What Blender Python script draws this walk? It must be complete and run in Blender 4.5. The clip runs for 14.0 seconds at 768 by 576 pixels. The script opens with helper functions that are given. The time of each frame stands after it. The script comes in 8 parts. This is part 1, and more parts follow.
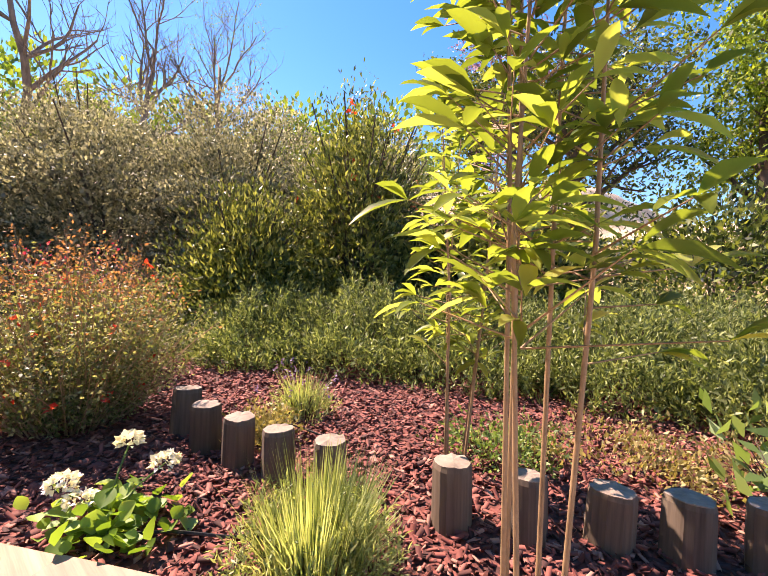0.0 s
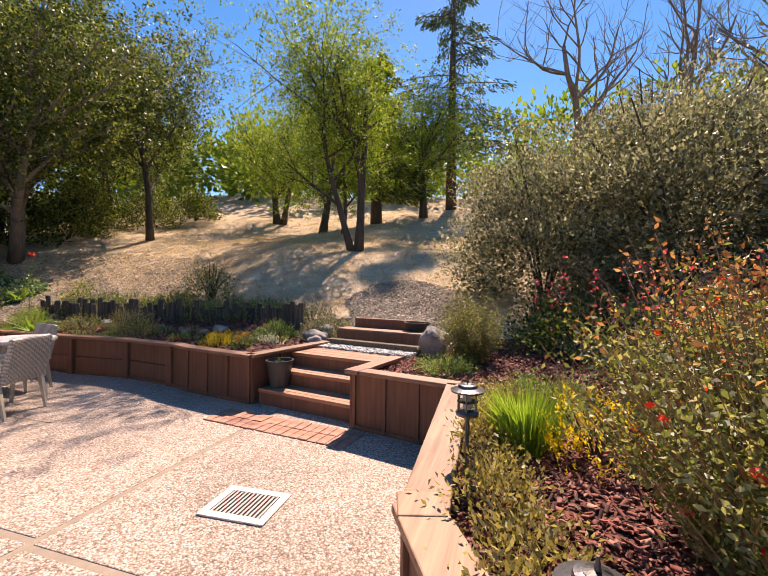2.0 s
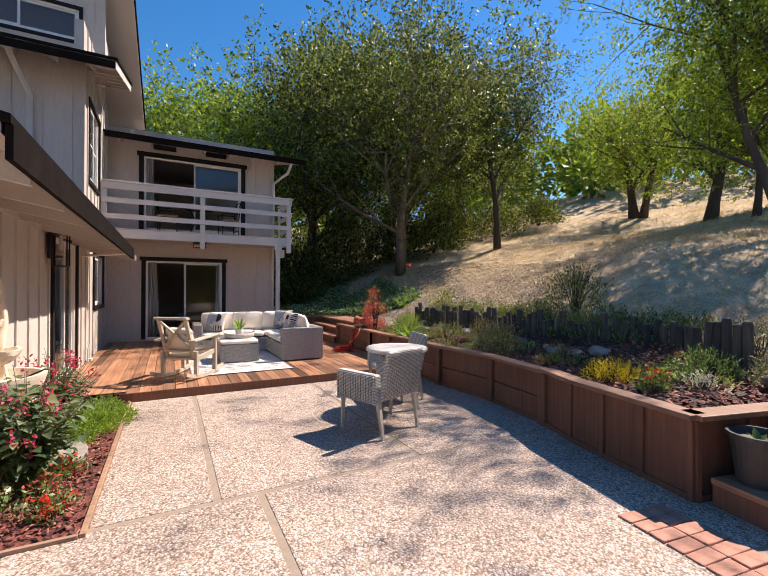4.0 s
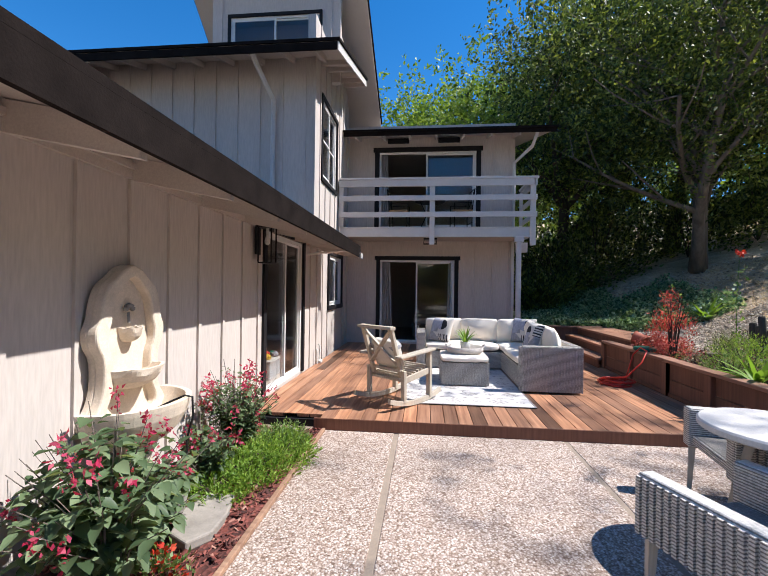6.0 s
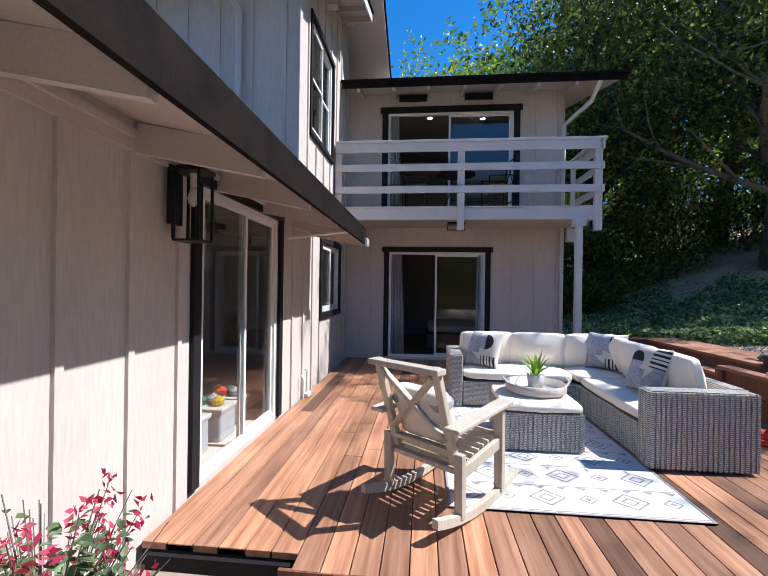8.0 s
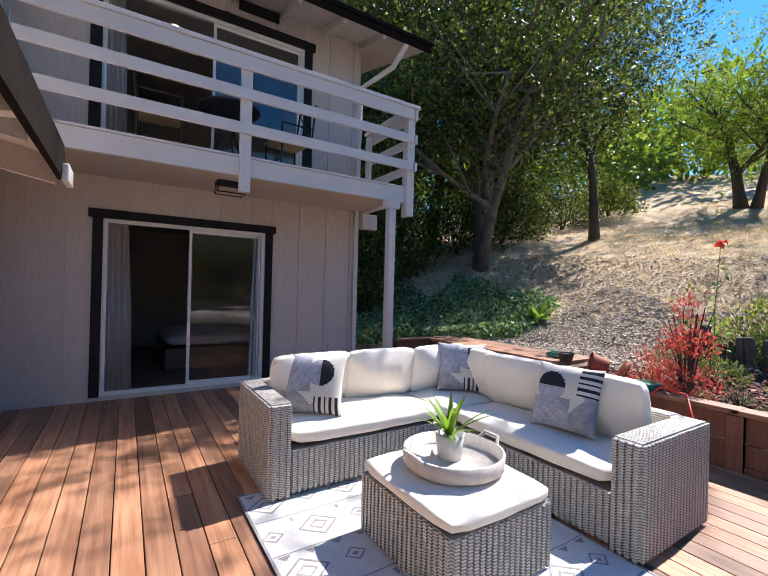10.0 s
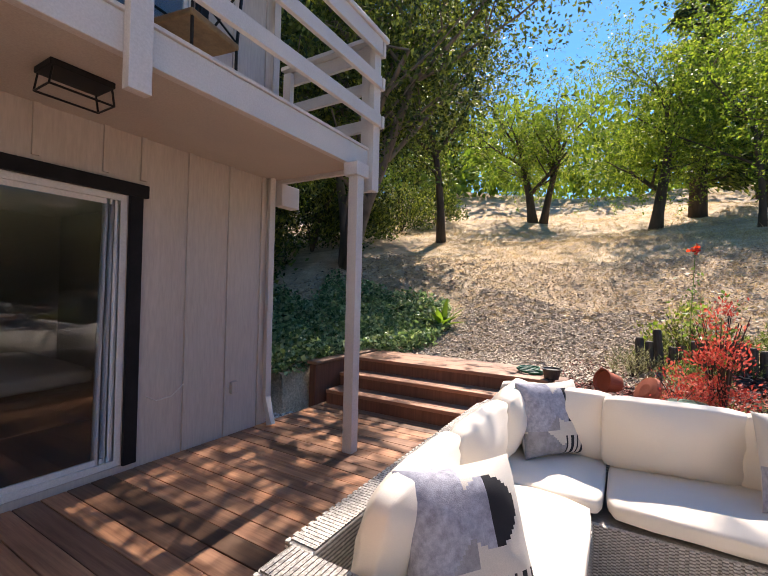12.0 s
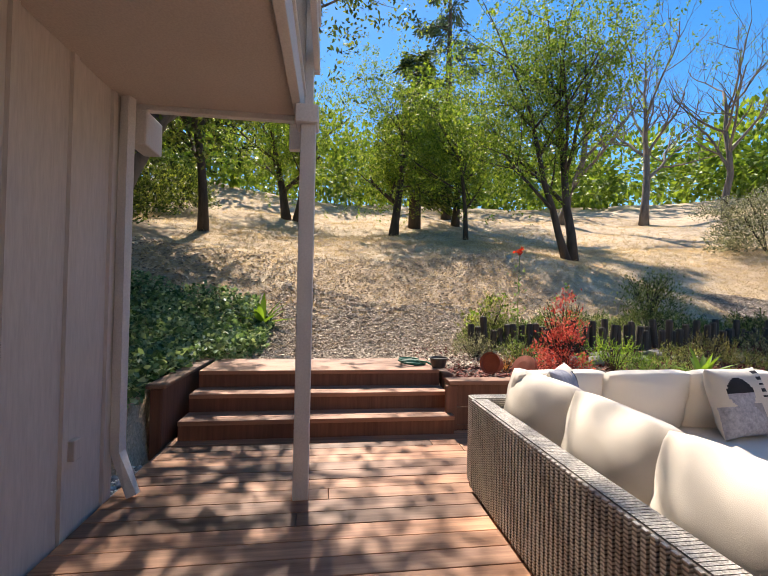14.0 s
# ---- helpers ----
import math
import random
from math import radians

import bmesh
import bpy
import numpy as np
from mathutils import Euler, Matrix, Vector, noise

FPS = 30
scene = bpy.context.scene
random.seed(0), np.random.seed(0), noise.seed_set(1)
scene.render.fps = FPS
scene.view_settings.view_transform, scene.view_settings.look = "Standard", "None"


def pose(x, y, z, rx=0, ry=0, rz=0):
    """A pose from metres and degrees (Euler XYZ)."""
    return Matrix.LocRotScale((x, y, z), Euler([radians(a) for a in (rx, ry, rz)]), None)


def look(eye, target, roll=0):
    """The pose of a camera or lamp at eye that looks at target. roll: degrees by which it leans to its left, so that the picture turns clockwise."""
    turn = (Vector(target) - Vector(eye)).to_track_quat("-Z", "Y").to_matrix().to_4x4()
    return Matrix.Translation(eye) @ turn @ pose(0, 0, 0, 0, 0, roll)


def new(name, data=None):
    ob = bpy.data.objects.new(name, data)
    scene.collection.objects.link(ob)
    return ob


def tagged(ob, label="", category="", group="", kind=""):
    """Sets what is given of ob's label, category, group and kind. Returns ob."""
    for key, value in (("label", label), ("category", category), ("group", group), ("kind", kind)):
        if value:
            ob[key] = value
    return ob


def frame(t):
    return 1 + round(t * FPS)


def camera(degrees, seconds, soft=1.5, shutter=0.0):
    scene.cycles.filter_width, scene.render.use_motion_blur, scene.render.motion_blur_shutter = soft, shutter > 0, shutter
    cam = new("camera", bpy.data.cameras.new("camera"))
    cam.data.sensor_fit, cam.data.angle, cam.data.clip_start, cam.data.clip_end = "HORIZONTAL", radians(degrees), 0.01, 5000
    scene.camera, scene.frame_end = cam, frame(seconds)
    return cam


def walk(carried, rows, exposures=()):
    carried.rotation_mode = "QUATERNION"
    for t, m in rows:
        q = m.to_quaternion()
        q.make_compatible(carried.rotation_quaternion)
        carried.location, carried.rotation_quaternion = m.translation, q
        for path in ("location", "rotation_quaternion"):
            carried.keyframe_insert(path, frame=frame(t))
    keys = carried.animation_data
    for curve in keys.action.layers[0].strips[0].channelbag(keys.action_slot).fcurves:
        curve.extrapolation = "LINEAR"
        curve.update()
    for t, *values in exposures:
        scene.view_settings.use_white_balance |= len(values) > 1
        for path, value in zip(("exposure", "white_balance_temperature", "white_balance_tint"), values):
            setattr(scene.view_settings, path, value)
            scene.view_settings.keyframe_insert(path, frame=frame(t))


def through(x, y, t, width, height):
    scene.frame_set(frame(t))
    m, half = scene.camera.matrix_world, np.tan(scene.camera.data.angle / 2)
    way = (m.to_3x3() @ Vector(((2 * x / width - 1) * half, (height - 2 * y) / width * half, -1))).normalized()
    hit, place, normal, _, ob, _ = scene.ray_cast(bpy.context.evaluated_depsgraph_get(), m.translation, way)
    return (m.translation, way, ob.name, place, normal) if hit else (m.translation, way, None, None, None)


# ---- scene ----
cam = camera(86.8, 14.0, soft=1.0)
ROWS = [
    (0.0, (0.0, 0.035, 1.434), (-1.325, 1.533, 1.43), 2.1),
    (0.5, (-0.267, 0.079, 1.417), (-2.05, 0.986, 1.429), 1.7),
    (1.0, (-0.632, 0.024, 1.455), (-2.602, 0.368, 1.431), 1.0),
    (1.5, (-1.029, -0.065, 1.464), (-3.02, -0.251, 1.447), 1.0),
    (2.0, (-1.392, -0.276, 1.462), (-3.3, -0.875, 1.446), 0.7),
    (2.5, (-1.718, -0.569, 1.463), (-3.483, -1.51, 1.455), 0.5),
    (3.0, (-2.017, -0.961, 1.455), (-3.575, -2.215, 1.452), 0.6),
    (3.5, (-2.186, -1.369, 1.461), (-3.427, -2.938, 1.461), 0.5),
    (4.0, (-2.393, -1.794, 1.451), (-3.326, -3.563, 1.457), 0.2),
    (6.3, (-2.971, -4.106, 1.449), (-2.656, -6.081, 1.452), 0.9),
    (6.5, (-2.929, -4.322, 1.434), (-2.548, -6.286, 1.439), 1.0),
    (7.0, (-2.78, -4.855, 1.454), (-2.276, -6.791, 1.455), 1.2),
    (7.5, (-2.646, -5.423, 1.467), (-2.187, -7.369, 1.468), 0.9),
    (8.0, (-2.516, -5.978, 1.47), (-2.322, -7.969, 1.469), 0.8),
    (8.5, (-2.406, -6.527, 1.462), (-2.55, -8.522, 1.467), 1.0),
    (9.0, (-2.271, -7.083, 1.447), (-2.734, -9.028, 1.457), 1.2),
    (9.2, (-2.236, -7.308, 1.432), (-2.83, -9.218, 1.442), 1.2),
    (11.3, (-1.902, -9.775, 1.505), (-3.484, -10.999, 1.52), 1.7),
    (11.5, (-1.931, -10.016, 1.493), (-3.558, -11.18, 1.515), 1.5),
    (12.0, (-2.045, -10.557, 1.492), (-3.766, -11.577, 1.51), 1.4),
    (12.5, (-2.105, -11.051, 1.497), (-3.927, -11.876, 1.509), 1.6),
    (13.0, (-2.146, -11.531, 1.477), (-4.087, -12.013, 1.493), 1.6),
    (13.5, (-2.221, -11.997, 1.419), (-4.219, -12.067, 1.449), 1.1),
    (14.0, (-2.278, -12.396, 1.406), (-4.26, -12.132, 1.439), 1.1),
]
EXPOSURES = [(0.0, 1.60, 8100, 33), (0.5, 1.38, 8100, 31), (1.0, 1.02, 8400, 28), (1.5, 1.30, 8900, 30), (2.0, 0.90, 8300, 26), (2.5, 0.82, 8300, 26), (3.0, 0.92, 7900, 23), (3.5, 0.83, 7500, 19), (4.0, 0.80, 7300, 18), (6.5, 0.76, 6000, 11), (9.0, 0.96, 5850, 11), (12.0, 1.18, 7200, 17), (14.0, 1.0, 7200, 14)]
walk(cam, [(t, look(eye, target, roll)) for t, eye, target, roll in ROWS], EXPOSURES)

# ---- world and sun ----
SUN_UP = 51.5
SUN_SIDE = 274.0          # compass turn of the sun: straight out over the hill, a little beyond
world = bpy.data.worlds.new("sky")
scene.world = world
world.use_nodes = True
wn = world.node_tree.nodes
sky = wn.new("ShaderNodeTexSky")
sky.sky_type = "NISHITA"
sky.sun_disc = False
sky.sun_elevation = radians(SUN_UP)
sky.sun_rotation = radians(266.0)
sky.air_density, sky.dust_density, sky.ozone_density = 1.0, 0.1, 4.0
wn["Background"].inputs["Strength"].default_value = 0.114
tone = wn.new("ShaderNodeHueSaturation")
tone.inputs["Saturation"].default_value = 1.33
world.node_tree.links.new(sky.outputs[0], tone.inputs["Color"])
world.node_tree.links.new(tone.outputs[0], wn["Background"].inputs["Color"])
sun = new("sun", bpy.data.lights.new("sun", "SUN"))
sun.data.energy, sun.data.angle, sun.data.color = 5.0, radians(0.55), (1.0, 0.955, 0.88)
SUN_WAY = Vector((-math.cos(radians(SUN_UP)) * 0.998, -math.cos(radians(SUN_UP)) * 0.06, math.sin(radians(SUN_UP))))
sun.matrix_world = look((-30 + 0.0, 0, 40), Vector((-30, 0, 40)) - SUN_WAY)


# ---- materials ----
def mat(name, rough=0.7, metal=0.0):
    m = bpy.data.materials.new(name)
    m.use_nodes = True
    b = m.node_tree.nodes["Principled BSDF"]
    b.inputs["Roughness"].default_value = rough
    b.inputs["Metallic"].default_value = metal
    return m, m.node_tree.nodes, m.node_tree.links, b


def ramp(nodes, links, src, stops):
    r = nodes.new("ShaderNodeValToRGB")
    e = r.color_ramp.elements
    while len(e) < len(stops):
        e.new(0.5)
    for k, (p, c) in enumerate(stops):
        e[k].position, e[k].color = p, (*c, 1)
    links.new(src, r.inputs[0])
    return r.outputs[0]


def tex(nodes, links, scale, detail=4.0, rough=0.6, kind="noise", stretch=None, space="Object"):
    c = nodes.new("ShaderNodeTexCoord")
    src = c.outputs[space]
    if stretch:
        mp = nodes.new("ShaderNodeMapping")
        mp.inputs["Scale"].default_value = stretch
        links.new(src, mp.inputs[0])
        src = mp.outputs[0]
    if kind == "noise":
        n = nodes.new("ShaderNodeTexNoise")
        n.inputs["Detail"].default_value, n.inputs["Roughness"].default_value = detail, rough
    else:
        n = nodes.new("ShaderNodeTexVoronoi")
    n.inputs["Scale"].default_value = scale
    links.new(src, n.inputs["Vector"])
    return n


def mixc(nodes, links, a, b, f, mode="MIX"):
    m = nodes.new("ShaderNodeMix")
    m.data_type, m.blend_type = "RGBA", mode
    for sock, v in ((m.inputs[0], f), (m.inputs[6], a), (m.inputs[7], b)):
        if isinstance(v, (int, float)):
            sock.default_value = v
        elif isinstance(v, tuple):
            sock.default_value = (*v, 1)
        else:
            links.new(v, sock)
    return m.outputs[2]


def bump(nodes, links, bsdf, height, strength=0.3, dist=0.01):
    b = nodes.new("ShaderNodeBump")
    b.inputs["Strength"].default_value, b.inputs["Distance"].default_value = strength, dist
    links.new(height, b.inputs["Height"])
    links.new(b.outputs[0], bsdf.inputs["Normal"])


def plain(name, c, rough=0.6, metal=0.0, vary=0.12, scale=8.0, bumps=0.15, fine=90.0, stretch=None, spec=0.4):
    """A colour with grain at two scales."""
    m, n, l, b = mat(name, rough, metal)
    big = tex(n, l, scale, stretch=stretch)
    lo, hi = tuple(v * (1 - vary) for v in c), tuple(min(1, v * (1 + vary)) for v in c)
    col = ramp(n, l, big.outputs[0], [(0.3, lo), (0.7, hi)])
    f = tex(n, l, fine, 2.0, stretch=stretch)
    col = mixc(n, l, col, ramp(n, l, f.outputs[0], [(0.3, (0.8, 0.8, 0.8)), (0.7, (1.1, 1.1, 1.1))]), 0.5, "MULTIPLY")
    l.new(col, b.inputs["Base Color"])
    b.inputs["Specular IOR Level"].default_value = spec
    if bumps:
        bump(n, l, b, f.outputs[0], bumps, 0.004)
    return m


def wood(name, dark, light, rough=0.6, along="y", per_object=0.25, grain=1.0):
    """Boards: streaks along the grain, knots, and a tone of each board's own."""
    m, n, l, b = mat(name, rough)
    s = {"x": (0.6, 14, 14), "y": (14, 0.6, 14), "z": (14, 14, 0.6)}[along]
    t1 = tex(n, l, 2.2 * grain, 6.0, 0.65, stretch=s)
    t2 = tex(n, l, 1.3, 3.0)
    info = n.new("ShaderNodeObjectInfo")
    col = ramp(n, l, t1.outputs[0], [(0.3, dark), (0.7, light)])
    col = mixc(n, l, col, ramp(n, l, t2.outputs[0], [(0.35, (0.7, 0.68, 0.66)), (0.7, (1.1, 1.08, 1.05))]), 0.7, "MULTIPLY")
    col = mixc(n, l, col, ramp(n, l, info.outputs["Random"], [(0.0, (1 - per_object * 1.6,) * 3), (0.25, (1 - per_object * 0.6, 1 - per_object * 0.6, 1 - per_object * 0.5)), (0.6, (1, 1, 1)), (1.0, (1 + per_object * 0.6, 1 + per_object * 0.45, 1 + per_object * 0.3))]), 1.0, "MULTIPLY")
    l.new(col, b.inputs["Base Color"])
    bump(n, l, b, t1.outputs[0], 0.25, 0.003)
    return m


def leafy(name, dark, mid, light, through=0.35, rough=0.5, tint=(1.7, 1.6, 0.8)):
    """Leaves: a tone for each leaf, light that comes through from behind."""
    m, n, l, b = mat(name, rough)
    g = n.new("ShaderNodeNewGeometry")
    col = ramp(n, l, g.outputs["Random Per Island"], [(0.0, dark), (0.5, mid), (1.0, light)])
    big = tex(n, l, 0.9, 2.0)
    col = mixc(n, l, col, ramp(n, l, big.outputs[0], [(0.3, (0.75, 0.75, 0.75)), (0.7, (1.2, 1.2, 1.1))]), 0.8, "MULTIPLY")
    l.new(col, b.inputs["Base Color"])
    b.inputs["Specular IOR Level"].default_value = 0.35
    tr = n.new("ShaderNodeBsdfTranslucent")
    l.new(mixc(n, l, col, tint, 1.0, "MULTIPLY"), tr.inputs["Color"])
    mx = n.new("ShaderNodeMixShader")
    mx.inputs[0].default_value = through
    l.new(b.outputs[0], mx.inputs[1])
    l.new(tr.outputs[0], mx.inputs[2])
    l.new(mx.outputs[0], n["Material Output"].inputs["Surface"])
    return m


def chips(name, stops, rough=0.85):
    m, n, l, b = mat(name, rough)
    g = n.new("ShaderNodeNewGeometry")
    l.new(ramp(n, l, g.outputs["Random Per Island"], stops), b.inputs["Base Color"])
    return m


SIDING = plain("taupe_siding_paint", (0.54, 0.48, 0.44), 0.75, vary=0.05, scale=1.5, bumps=0.25, fine=60, stretch=(1, 1, 0.12))
SOFFIT = plain("taupe_soffit_paint", (0.50, 0.44, 0.39), 0.8, vary=0.05, scale=2.0)
RAILING = plain("pale_grey_railing_paint", (0.60, 0.575, 0.555), 0.6, vary=0.05, scale=3.0)
# door and window trim; also gap shade, as colour, at deck and drain
BLACK = plain("near_black_trim_and_gap_shade", (0.016, 0.015, 0.017), 0.6, vary=0.2, spec=0.15)
ROOFING = plain("dark_brown_roof_edge", (0.014, 0.0105, 0.0095), 0.9, vary=0.3, scale=5.0, bumps=0.5, spec=0.05)
VINYL = plain("white_vinyl_frame", (0.72, 0.71, 0.69), 0.4, vary=0.03)
GALV = plain("painted_gutter_metal", (0.62, 0.60, 0.57), 0.4, 0.2, vary=0.05)
RETAIN = wood("red_brown_stained_boards", (0.145, 0.058, 0.034), (0.255, 0.108, 0.064), 0.65, "z", 0.12)
CAPWOOD = wood("weathered_cap_boards", (0.25, 0.135, 0.085), (0.47, 0.29, 0.19), 0.7, "x", 0.2)
CAPRED = wood("red_brown_cap_boards", (0.22, 0.105, 0.065), (0.38, 0.20, 0.13), 0.6, "y", 0.15)
TREAD = wood("redwood_treads", (0.29, 0.13, 0.075), (0.48, 0.25, 0.155), 0.6, "y", 0.15)
DECK = wood("oiled_redwood_decking", (0.25, 0.105, 0.055), (0.56, 0.30, 0.175), 0.5, "y", 0.46)
RUSTIC = wood("bleached_teak", (0.43, 0.375, 0.30), (0.60, 0.53, 0.44), 0.7, "z", 0.06, 2.0)
DARKLOG = wood("dark_weathered_log", (0.05, 0.042, 0.036), (0.14, 0.12, 0.10), 0.9, "z", 0.3)
GREYWOOD = wood("weathered_grey_log", (0.075, 0.052, 0.036), (0.20, 0.15, 0.105), 0.9, "z", 0.25) 
LOGTOP = plain("sawn_log_top", (0.25, 0.195, 0.15), 0.85, vary=0.3, scale=14)
BARK = plain("dark_bark", (0.075, 0.055, 0.042), 0.9, vary=0.4, scale=6, bumps=0.8, fine=40, stretch=(1, 1, 0.2))
BARKGREY = plain("grey_bark", (0.16, 0.13, 0.11), 0.9, vary=0.35, scale=6, bumps=0.8, fine=40, stretch=(1, 1, 0.2))
CANE = plain("tan_cane_stem", (0.30, 0.19, 0.10), 0.6, vary=0.25, scale=10)
CUSHION = plain("cream_canvas", (0.84, 0.755, 0.65), 0.85, vary=0.03, scale=3, bumps=0.2, fine=400)
BLACKIRON = plain("black_iron", (0.015, 0.015, 0.016), 0.45, 0.3, vary=0.2)
STONE = plain("cast_limestone", (0.66, 0.56, 0.45), 0.85, vary=0.12, scale=5, bumps=0.4, fine=70)
ROCK = plain("grey_rock", (0.26, 0.24, 0.22), 0.9, vary=0.4, scale=7, bumps=0.8, fine=30)
FLAGSTONE = plain("pale_flagstone", (0.30, 0.265, 0.23), 0.85, vary=0.25, scale=6)
BRICK = plain("worn_paving_brick", (0.43, 0.21, 0.15), 0.85, vary=0.3, scale=9, bumps=0.4)
STRIP = plain("concrete_joint_strip", (0.30, 0.235, 0.18), 0.85, vary=0.12, scale=9)
POTCLAY = plain("terracotta", (0.33, 0.085, 0.045), 0.7, vary=0.15)
POTDARK = plain("dark_glazed_pot", (0.055, 0.052, 0.05), 0.45, vary=0.2)
POTWHITE = plain("white_pot_glaze", (0.60, 0.58, 0.55), 0.5, vary=0.1)
POTPALE = plain("stained_pale_pot", (0.33, 0.31, 0.28), 0.7, vary=0.25)
TRAYWOOD = plain("whitewashed_tray_wood", (0.56, 0.50, 0.45), 0.75, vary=0.15, scale=12)
HOSERED = plain("red_rubber", (0.55, 0.035, 0.02), 0.45, vary=0.05)
HOSEGREEN = plain("green_rubber", (0.01, 0.12, 0.075), 0.45, vary=0.05)
CURTAIN = plain("white_curtain_cloth", (0.86, 0.86, 0.88), 0.9, vary=0.03)
ROOMWALL = plain("room_wall_paint", (0.50, 0.46, 0.42), 0.9, vary=0.04)
ROOMFLOOR = plain("room_floor", (0.16, 0.11, 0.08), 0.5, vary=0.1)
GREYCLOTH = plain("woven_grey_cloth", (0.30, 0.29, 0.31), 0.95, vary=0.25, scale=30, fine=300, bumps=0.3)
BLUECLOTH = plain("woven_slate_cloth", (0.36, 0.36, 0.42), 0.95, vary=0.3, scale=45, fine=300, bumps=0.3)
INKCLOTH = plain("ink_black_cloth", (0.02, 0.02, 0.025), 0.95, vary=0.2, fine=300)
PALECLOTH = plain("pale_cloth", (0.62, 0.57, 0.51), 0.95, vary=0.05, fine=300)
RUGWHITE = plain("ivory_rug_pile", (0.66, 0.62, 0.59), 0.95, vary=0.06, scale=14, bumps=0.5, fine=250)
RUGGREY = plain("grey_rug_pattern", (0.30, 0.27, 0.27), 0.95, vary=0.2, scale=20, bumps=0.5, fine=250)
TABLETOP = plain("pale_stone_tabletop", (0.62, 0.58, 0.54), 0.6, vary=0.08)
PLASTIC = plain("clear_grey_plastic", (0.48, 0.50, 0.52), 0.4, vary=0.1)
DRAINRIM = plain("cream_enamel_rim", (0.66, 0.61, 0.54), 0.6, vary=0.1)
DRAINGRID = plain("rust_pink_grate", (0.50, 0.36, 0.32), 0.7, vary=0.2)
LAMPGREY = plain("pewter_lamp_metal", (0.12, 0.12, 0.13), 0.35, 0.7, vary=0.15)


def make_wicker():
    m, n, l, b = mat("grey_resin_wicker", 0.5)
    c = n.new("ShaderNodeTexCoord")
    w1 = n.new("ShaderNodeTexWave")
    w1.bands_direction = "Z"
    w1.inputs["Scale"].default_value, w1.inputs["Distortion"].default_value = 22.0, 1.2
    w1.inputs["Detail Scale"].default_value = 6.0
    l.new(c.outputs["Object"], w1.inputs["Vector"])
    t = tex(n, l, 60, 3.0)
    col = ramp(n, l, w1.outputs["Fac"], [(0.15, (0.20, 0.18, 0.16)), (0.6, (0.60, 0.56, 0.51))])
    col = mixc(n, l, col, ramp(n, l, t.outputs[0], [(0.3, (0.7, 0.7, 0.7)), (0.7, (1.2, 1.2, 1.2))]), 1.0, "MULTIPLY")
    l.new(col, b.inputs["Base Color"])
    bump(n, l, b, w1.outputs["Fac"], 0.5, 0.006)
    return m


def make_aggregate():
    """Exposed pebbles in concrete, with worn pale patches."""
    m, n, l, b = mat("exposed_aggregate_concrete", 0.85)
    v = tex(n, l, 82, kind="voronoi")
    big = tex(n, l, 0.8, 5.0)
    col = ramp(n, l, v.outputs["Color"], [(0.08, (0.25, 0.17, 0.125)), (0.40, (0.50, 0.395, 0.325)), (0.9, (0.76, 0.69, 0.63))])
    edge = ramp(n, l, v.outputs["Distance"], [(0.25, (1, 1, 1)), (0.75, (0.50, 0.44, 0.40))])
    col = mixc(n, l, col, edge, 1.0, "MULTIPLY")
    col = mixc(n, l, col, ramp(n, l, big.outputs[0], [(0.35, (0.78, 0.76, 0.75)), (0.65, (1.08, 1.06, 1.05))]), 1.0, "MULTIPLY")
    l.new(col, b.inputs["Base Color"])
    bump(n, l, b, v.outputs["Distance"], 0.6, -0.006)
    return m


def make_ground():
    """Dry grass on the hill: straw, worn dirt and darker litter in soft patches."""
    m, n, l, b = mat("dry_hill_grass", 0.95)
    big = tex(n, l, 0.35, 6.0, 0.6)
    mid = tex(n, l, 2.5, 6.0, 0.7)
    fine = tex(n, l, 40, 4.0, 0.7)
    col = ramp(n, l, big.outputs[0], [(0.3, (0.44, 0.32, 0.21)), (0.5, (0.66, 0.51, 0.345)), (0.7, (0.74, 0.60, 0.43))])
    col = mixc(n, l, col, ramp(n, l, mid.outputs[0], [(0.3, (0.62, 0.58, 0.55)), (0.65, (1.1, 1.1, 1.1))]), 1.0, "MULTIPLY")
    col = mixc(n, l, col, ramp(n, l, fine.outputs[0], [(0.3, (0.6, 0.6, 0.6)), (0.7, (1.2, 1.2, 1.2))]), 1.0, "MULTIPLY")
    l.new(col, b.inputs["Base Color"])
    bump(n, l, b, fine.outputs[0], 0.8, 0.03)
    return m


def make_soil(name, a, c2):
    m, n, l, b = mat(name, 0.95)
    v = tex(n, l, 34, kind="voronoi")
    big = tex(n, l, 2.0, 4.0)
    col = ramp(n, l, v.outputs["Color"], [(0.1, a), (0.9, c2)])
    col = mixc(n, l, col, ramp(n, l, big.outputs[0], [(0.3, (0.6, 0.6, 0.6)), (0.7, (1.1, 1.1, 1.1))]), 1.0, "MULTIPLY")
    l.new(col, b.inputs["Base Color"])
    bump(n, l, b, v.outputs["Distance"], 0.8, 0.02)
    return m


